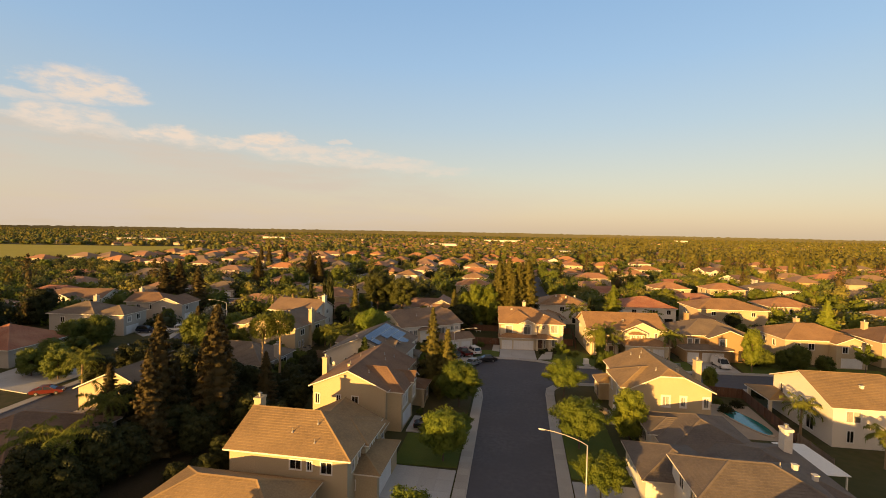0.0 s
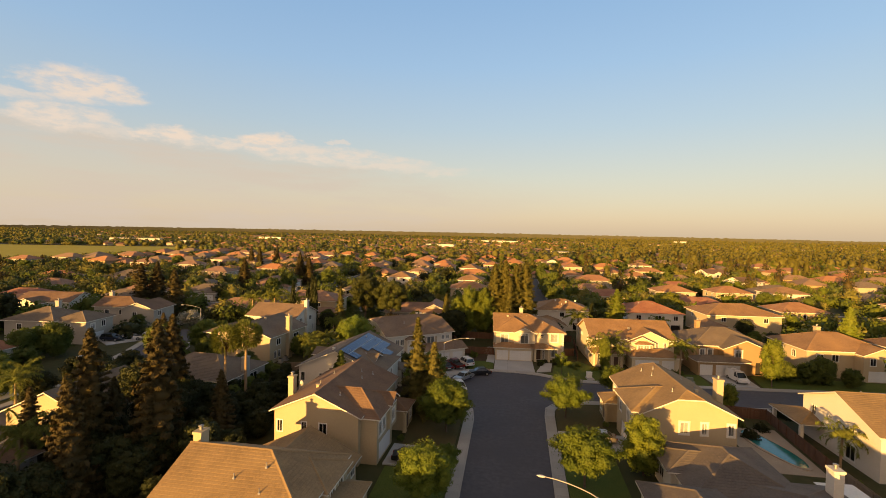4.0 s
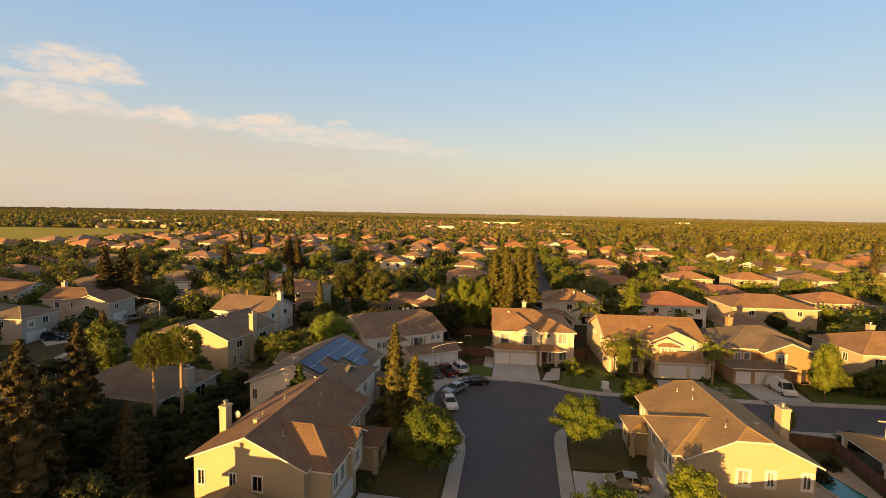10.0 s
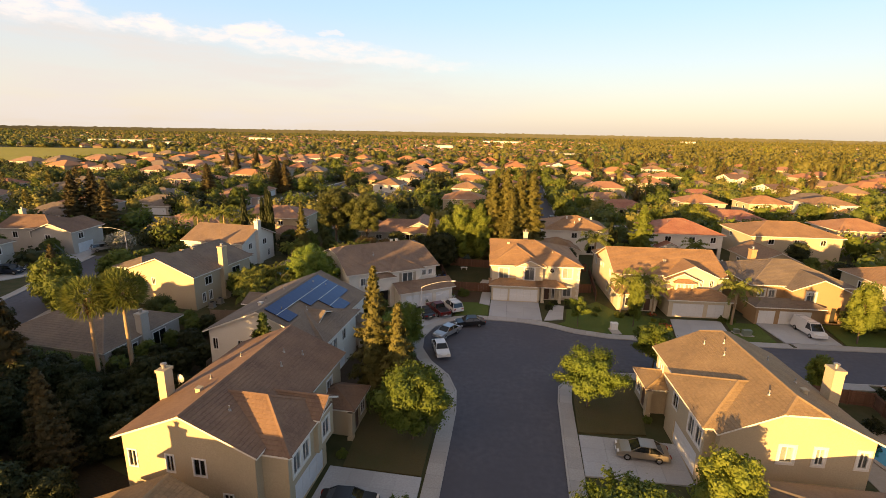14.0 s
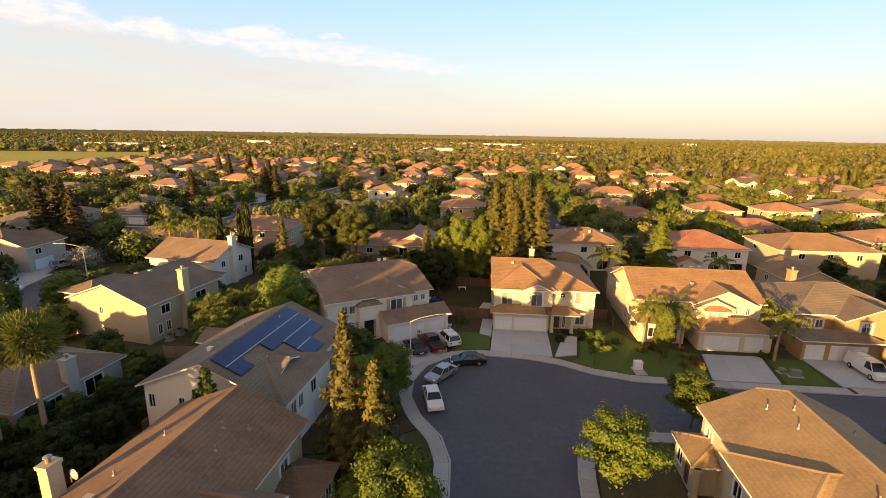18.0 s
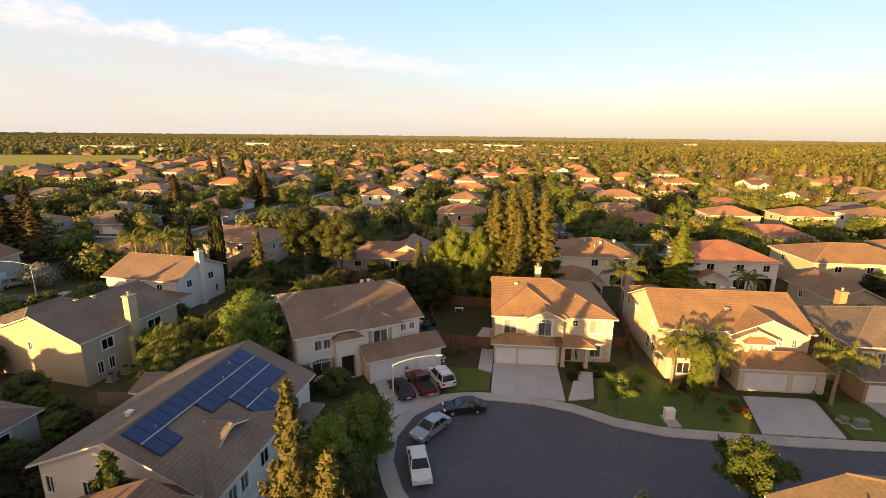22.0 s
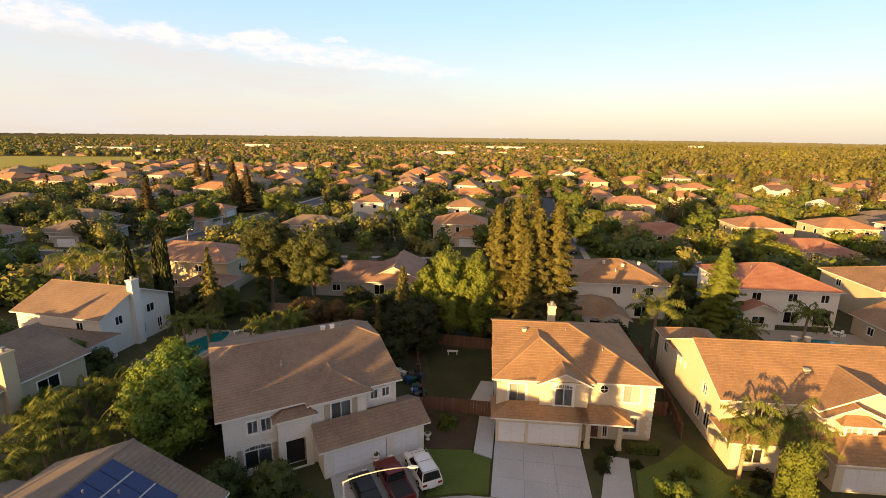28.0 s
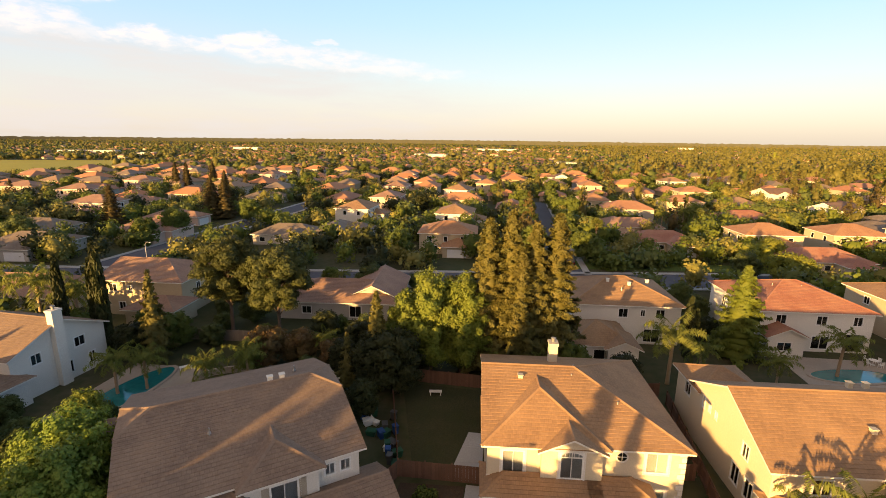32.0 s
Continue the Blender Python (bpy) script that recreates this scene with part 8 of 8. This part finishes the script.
def garden_chair(x, y, rz):
    r = tagged(anchor("garden_chair", x, y, 0.05, rz), "white moulded garden chair beside a round table", "chair", "white garden chairs")
    s = Soup()
    s.box(-0.24, 0.24, -0.24, 0.22, 0.40, 0.44)
    part("seat", s.mesh("seat", M_WHITE), r)
    s = Soup()
    s.face([(-0.24, 0.22, 0.44), (0.24, 0.22, 0.44), (0.22, 0.34, 0.86), (-0.22, 0.34, 0.86)])
    s.face([(-0.22, 0.37, 0.86), (0.22, 0.37, 0.86), (0.24, 0.25, 0.44), (-0.24, 0.25, 0.44)])
    part("backrest", s.mesh("backrest", M_WHITE), r)
    for k in (-1, 1):
        s = Soup()
        s.box(k * 0.25 - 0.03, k * 0.25 + 0.03, -0.22, 0.26, 0.62, 0.66)
        part("armrest", s.mesh("armrest", M_WHITE), r)
        for yy in (-0.2, 0.2):
            s = Soup()
            s.box(k * 0.21 - 0.025, k * 0.21 + 0.025, yy - 0.025, yy + 0.025, 0.0, 0.40)
            part("leg", s.mesh("leg", M_WHITE), r)


for i in range(5):
    a = i * 1.257
    garden_chair(-22.4 + 1.15 * math.cos(a), 131.4 + 1.15 * math.sin(a), math.degrees(a) - 90)
r = tagged(anchor("garden_table", -22.4, 131.4, 0.05), "white round garden table among chairs behind a house", "table")
s = Soup()
s.tube([(0, 0, 0.70), (0, 0, 0.74)], [0.6, 0.6], 20)
part("tabletop", s.mesh("tabletop", M_WHITE), r)
s = Soup()
s.tube([(0, 0, 0.0), (0, 0, 0.05), (0, 0, 0.1), (0, 0, 0.70)], [0.3, 0.3, 0.06, 0.05], 10)
part("pedestal", s.mesh("pedestal", M_WHITE), r)

# ---- the wider neighbourhood ----
def lot_house(kind, wall, roof, label):
    """Plain two-storey or one-storey houses of the wider streets; built once, then copied."""
    if kind == "tall":
        wings = [dict(rect=(-7.5, 7.5, -5.5, 6.5), ez=5.6, roof=('x', 'h', 'h', 21.0), open={"S": [W(2, 1.4), W(6.5, 1.0), W(11, 1.4), W(3, 1.8, 0.3, 2.0)], "W": [W(3, 1.2), W(8, 1.2)], "E": [W(3, 1.2), W(8, 1.2)]}),
                 dict(rect=(-1.0, 6.5, -9.5, -3.0), ez=2.9, roof=('y', 'h', 'g', 22.0), open={"S": [(1.2, 4.9, 0.02, 2.2, "g")]})]
    elif kind == "gabled":
        wings = [dict(rect=(-8, 8, -5, 6), ez=5.4, roof=('x', 'g', 'g', 22.0), open={"S": [W(2, 1.4), W(7, 1.2), W(12, 1.4)], "W": [W(3, 1.2)], "E": [W(3, 1.2)]}),
                 dict(rect=(-6, 1, -8, 0), ez=5.2, roof=('y', 'g', 'g', 22.0), open={"S": [W(2.6, 1.6, 3.2, 1.5), (1.0, 4.9, 0.02, 2.2, "g")]})]
    else:
        wings = [dict(rect=(-9, 9, -5, 6), ez=3.0, roof=('x', 'h', 'h', 22.0), open={"S": [W(2, 1.6, 0.9, 1.3), W(7, 1.4, 0.9, 1.3)], "W": [W(3, 1.6, 0.9, 1.3)]}),
                 dict(rect=(0, 7, -10, 0), ez=3.0, roof=('y', 'h', 'g', 22.0), open={"S": [(1.0, 4.9, 0.02, 2.2, "g")]})]
    return build_house(label, (0, 0), 0, wings, wall=wall, roof=roof, near="far")


lots = {
    "to": lot_house("tall", "cream", "orange", "cream two-storey house with orange tile roof"),
    "tp": lot_house("tall", "pinkish", "pink", "stucco two-storey house with pinkish tile roof"),
    "tt": lot_house("tall", "white", "tan", "white two-storey house with tan tile roof"),
    "gb": lot_house("gabled", "white", "brown", "white gabled house with brown tile roof"),
    "go": lot_house("gabled", "cream", "orange", "cream gabled house with orange tile roof"),
    "lr": lot_house("low", "cream", "red", "low cream house with red tile roof"),
    "lg": lot_house("low", "grey", "grey", "low house with grey tile roof"),
    "lp": lot_house("low", "pinkish", "pink", "low stucco house with pinkish tile roof"),
}


def houses(*spots):
    for key, x, y, rz in spots:
        copy_thing(lots[key], pose(x, y, 0.05, 0, 0, rz))


for i in range(12):
    plant(protos["dark3"], 3.4 + 0.3 * math.sin(i), 196 + i * 10.5, 0.85 + 0.2 * math.sin(i * 2.1), i * 77)
    plant(protos["dark3"], 16.4 + 0.4 * math.cos(i), 200 + i * 10.5, 0.8 + 0.2 * math.cos(i * 1.7), i * 51)
houses(("lg", -66, 207, 4), ("lg", -54, 214, 94), ("tt", -58, 246, 90), ("tp", -56, 281, 90), ("to", -19, 206, 4), ("tt", -21, 242, 90), ("tt", -29, 321, 80), ("to", -17, 360, 90))
houses(("lr", 40, 219, 4), ("lp", 37, 243, 184), ("to", 32, 292, -90), ("to", 41, 364, -90), ("to", 68, 222, 4), ("to", 92, 226, 4), ("lr", 72, 203, 4), ("tt", 116, 230, 6), ("lr", 84, 270, 10))
houses(("to", 69, 295, 184), ("to", 89, 340, 4), ("tt", 100, 408, 0), ("gb", 131, 345, 20), ("gb", 124, 284, 30), ("lg", 131, 268, 10), ("lg", 117, 250, 100), ("to", 92, 176, 5), ("to", 118, 160, 6), ("tt", 120, 130, 5), ("gb", 104, 118, 5))
houses(("lp", -109, 205, 5), ("lp", -118, 224, 90), ("lg", -143, 200, 8), ("tp", -158, 236, 4), ("lp", -162, 258, 90), ("tp", -204, 274, 10), ("tp", -239, 278, 10), ("lg", -204, 230, 8), ("tp", -215, 325, 6), ("lg", -119, 287, 90), ("lg", -177, 353, 4), ("lp", -132, 370, 90))
houses(("tp", -169, 390, 90), ("tp", -176, 429, 4), ("lg", -136, 445, 90), ("lp", -224, 432, 4), ("tp", -264, 429, 4), ("lp", -304, 433, 8), ("tp", -64, 330, 90), ("tp", -79, 425, 90), ("tt", 12, 567, 0), ("gb", 30, 423, -90), ("lp", -160, 140, 20))
houses(("lr", -150, 128, 30), ("lr", -175, 150, 10), ("lg", -140, 158, 12), ("lp", -170, 118, 10), ("lg", -152, 92, 8), ("lr", -176, 98, 8), ("gb", -140, 130, 10), ("lp", -200, 180, 10), ("lr", -230, 210, 8), ("lg", -190, 205, 6), ("lg", -124, 182, 8), ("lp", -146, 172, 8))
houses(("tt", -138, 40, 8), ("lg", -140, 66, 8), ("gb", 82, 74, 3), ("tt", 104, 80, 5), ("to", 84, 48, 0), ("lg", 112, 50, 5), ("to", 150, 120, 5), ("tt", 148, 156, 5), ("to", 142, 196, 5), ("lg", 158, 240, 5))

taken = [Vector((o.matrix_basis.translation.x, o.matrix_basis.translation.y)) for o in scene.objects if o.parent is None and o.get("category") == "house"]
rng_far = np.random.default_rng(5)


def free_spot(x, y, gap):
    return all((t.x - x) ** 2 + (t.y - y) ** 2 > gap * gap for t in taken)


def on_road(x, y):
    return (y < 100 and -7 < x < 9) or (86 < y < 104 and -12 < x < 60) or abs(x - 10) < 5.0 and 186 < y < 318 or abs(x + 95) < 6.5 and 170 < y < 300 or abs(y - (180 + 0.16 * x)) < 7 and -160 < x < 200


def in_field(x, y):
    inside = False
    for (xa, ya), (xb, yb) in zip(FIELD, FIELD[1:] + FIELD[:1]):
        if (ya > y) != (yb > y) and x < xa + (y - ya) / (yb - ya) * (xb - xa):
            inside = not inside
    return inside


# far houses: one joined sheet of small hipped houses
def far_houses(mats_wall, mats_roof, spots):
    v, f, m = [], [], []
    for x, y, w, d, h, rz, k in spots:
        c, s = math.cos(rz), math.sin(rz)
        b = len(v)
        rise = d * 0.23
        for px, py, pz in ((-w, -d, 0), (w, -d, 0), (w, d, 0), (-w, d, 0), (-w, -d, h), (w, -d, h), (w, d, h), (-w, d, h)):
            v.append((x + c * px - s * py, y + s * px + c * py, pz))
        o = 0.8
        for px, py, pz in ((-w - o, -d - o, h - 0.1), (w + o, -d - o, h - 0.1), (w + o, d + o, h - 0.1), (-w - o, d + o, h - 0.1), (-w + d, 0, h + rise * 2), (w - d, 0, h + rise * 2)):
            v.append((x + c * px - s * py, y + s * px + c * py, pz))
        for q in ((0, 1, 5, 4), (1, 2, 6, 5), (2, 3, 7, 6), (3, 0, 4, 7)):
            f.append(tuple(b + i for i in q))
            m.append(len(v) // 14 % len(mats_wall))
        for q in ((8, 9, 13, 12), (9, 10, 13), (10, 11, 12, 13), (11, 8, 12)):
            f.append(tuple(b + i for i in q))
            m.append(k - 1 + len(mats_wall))
    return mesh_from("far_houses", v, f, mats_wall + mats_roof, None, m)


spots = []
for iy in range(12):
    for ix in range(30):
        y = 285 + iy * 23 + 10 * math.sin(ix * 0.7 + iy)
        x = -340 + ix * 24 + rng_far.normal() * 3
        if (x > 150 and rng_far.random() < 0.35 or x > 50 and y > 330 and rng_far.random() < 0.2) or on_road(x, y) or in_field(x, y) or not free_spot(x, y, 18.5) or rng_far.random() < 0.06:
            continue
        tall = rng_far.random() < 0.6
        spots.append((x, y, 7.5 + 2 * rng_far.random(), 5.5 + rng_far.random(), 4.6 if tall else 2.8, float(rng_far.integers(2)) * 1.57 + rng_far.normal() * 0.1, int(rng_far.integers(1, 6))))
        taken.append(Vector((x, y)))
for _ in range(2600):
    y = 520 + 1500 * rng_far.random() ** 1.6
    x = (rng_far.random() * 2.0 - 1.12) * (y * 0.95 + 60)
    if in_field(x, y) or x < -0.62 * y and rng_far.random() < 0.75 or x > 0.10 * y and rng_far.random() < 0.5:
        continue
    tall = rng_far.random() < 0.5
    spots.append((x, y, 6 + 3 * rng_far.random(), 4.5 + 1.5 * rng_far.random(), 4.4 if tall else 2.8, rng_far.random() * 6.28, int(rng_far.integers(1, 6))))
plain_roofs = [surface("far_roof_" + n, c, tuple(0.85 * q for q in c), 0.05, 0.6, 0.85, 0.0) for n, c in (("a", (0.43, 0.20, 0.10)), ("b", (0.34, 0.18, 0.11)), ("c", (0.30, 0.20, 0.13)), ("d", (0.22, 0.17, 0.13)), ("e", (0.45, 0.22, 0.11)))]
tagged(new("far_houses", far_houses([STUCCO["tan"], STUCCO["grey"], STUCCO["tan"], STUCCO["blush"]], plain_roofs, spots)), "distant stucco houses with tile roofs to the horizon", "houses", kind="stuff")

# big pale buildings beyond the field
for (x, y, w, d, h, rz) in ((-700, 775, 42, 10, 7.5, 0.35), (-790, 740, 18, 8, 5, 0.3), (-610, 790, 16, 8, 5, 0.3), (-640, 1150, 30, 12, 9, 0.1), (-140, 860, 26, 12, 8, 0.0), (60, 640, 14, 9, 7, 0.1), (700, 2200, 26, 12, 13, 0.2), (-60, 1500, 60, 20, 8, 0.0)):
    rt = tagged(anchor("warehouse", x, y, 0, math.degrees(rz)), "pale flat-roofed building far beyond the houses", "building", "far buildings")
    s = Soup()
    s.box(-w, w, -d, d, 0, h)
    part("wall", s.mesh("wall", STUCCO["white"]), rt)
    s = Soup()
    s.box(-w - 0.3, w + 0.3, -d - 0.3, d + 0.3, h, h + 0.5)
    part("roof", s.mesh("roof", STUCCO["grey"]), rt)
    for i in range(int(w / 4)):
        s = Soup()
        s.box(-w + 3 + i * 8 - 1, -w + 3 + i * 8 + 1, -d - 0.05, -d + 0.05, 1, 3.2)
        part("window", s.mesh("window", M_CARGLASS), rt)

# trees between the houses: copies near, joined clumps far
keys = ["dark1", "dark2", "dark3", "dark3", "dark2", "ash3", "dark1", "dark3", "con2", "palm1", "fanpalm", "dark2", "dark3", "ash2", "lime"]
n_trees = 0
for _ in range(6000):
    y = 20 + 270 * rng_far.random()
    x = (rng_far.random() * 2 - 1.1) * (y * 0.9 + 60)
    if n_trees > 24:
        break
    nearby = y < 170 and -58 < x < 62
    if nearby or on_road(x, y) or in_field(x, y) or abs(x + 78) < 9 and y < 130 or in_house(x, y, 3.0) or not free_spot(x, y, 9.5) or y < 60 and -68 < x < 60:
        continue
    k = keys[int(rng_far.integers(len(keys)))]
    plant(protos[k], x, y, 0.55 + 0.5 * rng_far.random(), float(rng_far.random() * 360))
    n_trees += 1


def clump_mesh(name, spots, per, mat, rng, grain=0.5, lobes=7):
    """Crowns of rounded lobes (or cones) about many tree places: x, y, height, radius, pointed."""
    sp = np.array(spots)
    n = len(sp)
    q = per // lobes
    per = q * lobes
    tall = sp[:, 4] > 0.5
    u = (np.arange(lobes) + rng.random((n, lobes))) / lobes
    a = np.arange(lobes) * 2.399 + rng.random((n, 1)) * 6.28
    rr, hh = sp[:, 3:4], sp[:, 2:3]
    wide = np.where(tall[:, None], (1.0 - u) * 0.85, np.sqrt(np.clip(1 - (1.5 * u - 0.65) ** 2, 0.1, 1)) * 0.62)
    cx, cy = sp[:, 0:1] + np.cos(a) * rr * wide, sp[:, 1:2] + np.sin(a) * rr * wide
    cr = np.where(tall[:, None], rr * (0.62 - 0.50 * u), rr * (0.42 + 0.16 * rng.random((n, lobes))))
    cz = np.where(tall[:, None], hh * (0.1 + 0.85 * u), np.maximum(hh * (0.2 + 0.75 * u) - cr * 0.35, cr * 0.5))
    d = rng.normal(size=(n, lobes, q, 3))
    d /= np.linalg.norm(d, axis=3)[..., None]
    k = (cr[..., None] * (0.62 + 0.62 * rng.random((n, lobes, q)) ** 1.3))[..., None]
    stretch = np.where(tall, 1.5, 0.85)[:, None, None, None] * np.array([0, 0, 1]) + np.array([1, 1, 0])
    p = np.stack([cx, cy, cz], -1)[:, :, None, :] + d * k * stretch
    size = np.broadcast_to((rr * grain)[:, :, None], (n, lobes, q))
    cores = np.stack([sp[:, 0], sp[:, 1], sp[:, 2] * np.where(tall, 0.30, 0.52), sp[:, 3] * np.where(tall, 0.55, 0.66), sp[:, 3] * np.where(tall, 0.55, 0.66), sp[:, 2] * np.where(tall, 0.26, 0.36)], -1)
    return sized_leaves(name, p.reshape(-1, 3), size.reshape(-1), mat, rng, d.reshape(-1, 3), cores)


def sized_leaves(name, p, size, mat, rng, face, cores, loose=0.35):
    n = len(p)
    w = face + rng.normal(size=(n, 3)) * loose
    d = np.cross(w, rng.normal(size=(n, 3)))
    d /= np.linalg.norm(d, axis=1)[:, None]
    e = np.cross(d, w)
    e /= np.linalg.norm(e, axis=1)[:, None]
    s = (size * (0.7 + 0.6 * rng.random(n)))[:, None]
    v = np.stack([p - d * s * 0.6, p + e * s * 0.45, p + d * s * 0.6, p - e * s * 0.45], 1).reshape(-1, 3)
    v[:, 2] = np.maximum(v[:, 2], 0.05)
    return leaves_and_cores(name, v, cores, mat)


kinds = ("dark", "green", "redwood", "olive", "lime", "conifer", "fresh", "woods")
mid = {g: [] for g in kinds}
for _ in range(4000):
    y = 105 + 420 * rng_far.random()
    x = (rng_far.random() * 2.1 - 1.2) * (y * 0.95 + 50)
    if y < 172 and -66 < x < 64 or on_road(x, y) or in_field(x, y) or abs(x + 84) < 10 and y < 132 or in_house(x, y, 3.0) or not free_spot(x, y, 9.0) or y < 150 and x > 55 and abs(y - 100 - 0.09 * x) < 9:
        continue
    tall = rng_far.random() < (0.10 if x > 60 and y > 300 else 0.03)
    h = (10 + 7 * rng_far.random()) if tall else (3.8 + 3.8 * rng_far.random())
    r = (2.8 + 1.2 * rng_far.random()) if tall else (2.3 + 2.2 * rng_far.random())
    g = ("redwood", "conifer")[int(rng_far.integers(2))] if tall else ("dark", "green", "olive", "woods", "fresh", "green", "woods")[int(rng_far.integers(7))]
    # dark leaves on the left, fresh on the right, imitate shade and sunlight
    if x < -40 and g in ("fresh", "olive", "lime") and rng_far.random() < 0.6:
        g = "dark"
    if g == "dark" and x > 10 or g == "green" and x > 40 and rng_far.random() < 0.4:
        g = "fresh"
    if x < -240:
        h, r = min(h, 5.0), min(r, 3.4)
    mid[g].append((x, y, h, r, 1.0 if tall else 0.0))
far = {g: [] for g in kinds}
for _ in range(13000):
    y = 490 + 3600 * rng_far.random() ** 2.0
    x = (rng_far.random() * 2.35 - 1.38) * (y * 0.97 + 80)
    if in_field(x, y):
        continue
    wood = x > 0.12 * y + 40
    if not wood and rng_far.random() < 0.35:
        continue
    tall = rng_far.random() < (0.34 if wood else 0.05)
    h = (15 + 9 * rng_far.random()) if tall else (5 + 6 * rng_far.random())
    r = (4.4 + 1.8 * rng_far.random()) if tall else (3.8 + 2.6 * rng_far.random())
    g = ("redwood", "redwood", "woods")[int(rng_far.integers(3))] if tall else ("olive", "green", "woods", "woods", "redwood")[int(rng_far.integers(5))]
    far[g].append((x, y, h, r * (1 + y / 3500), 1.0 if tall else 0.0))
for g in kinds:
    if mid[g]:
        tagged(new("garden_trees", clump_mesh("garden_trees", mid[g], 320, LEAF[g], rng_far, 0.20, 10)), "trees and shrubs between the houses", "trees", kind="stuff")
    if far[g]:
        tagged(new("far_trees", clump_mesh("far_trees", far[g], 30, LEAF[g], rng_far, 0.33, 5)), "distant trees between houses and along the horizon", "trees", kind="stuff")

# low hazy line of woods and hills at the horizon
v, f = [], []
for i in range(961):
    a = math.radians(-75 + i * 0.15625)
    hgt = 24 + 3 * noise.noise((i * 0.045, 0, 0)) + 6 * noise.noise((i * 0.41, 3, 0)) + 5 * abs(noise.noise((i * 1.3, 7, 0))) + 12 * max(0, math.cos((i - 464) * math.pi / 640))
    x, y = 4500 * math.sin(a), 4500 * math.cos(a)
    v += [(x, y, -5), (x, y, hgt)]
for i in range(960):
    f.append((2 * i, 2 * i + 2, 2 * i + 3, 2 * i + 1))
M_HAZE = surface("far_woods", (0.075, 0.08, 0.06), (0.095, 0.095, 0.07), 0.002, 0.02, 0.95, 0.0, spec=0.0)
tagged(new("backdrop", mesh_from("backdrop", v, f, M_HAZE)), "hazy low line of woods and hills at the horizon", "horizon", kind="structure")

# unseen houses added along the street behind the camera to shade the ground
houses(("tt", -20, 18, 90), ("tp", -20, -4, 90), ("tt", -20, -28, 90), ("gb", 22, 24, -90), ("tt", 22, 2, -90), ("to", 22, -24, -90))
houses(("lg", -52, 18, 90), ("lg", -54, -6, 90), ("lp", -84, 8, 90), ("tt", 54, 44, -90), ("lg", 54, 18, -90))

# the first of each plant and lot house served as a pattern only
for proto in list(protos.values()) + list(lots.values()):
    for o in (*proto.children_recursive, proto):
        bpy.data.objects.remove(o)
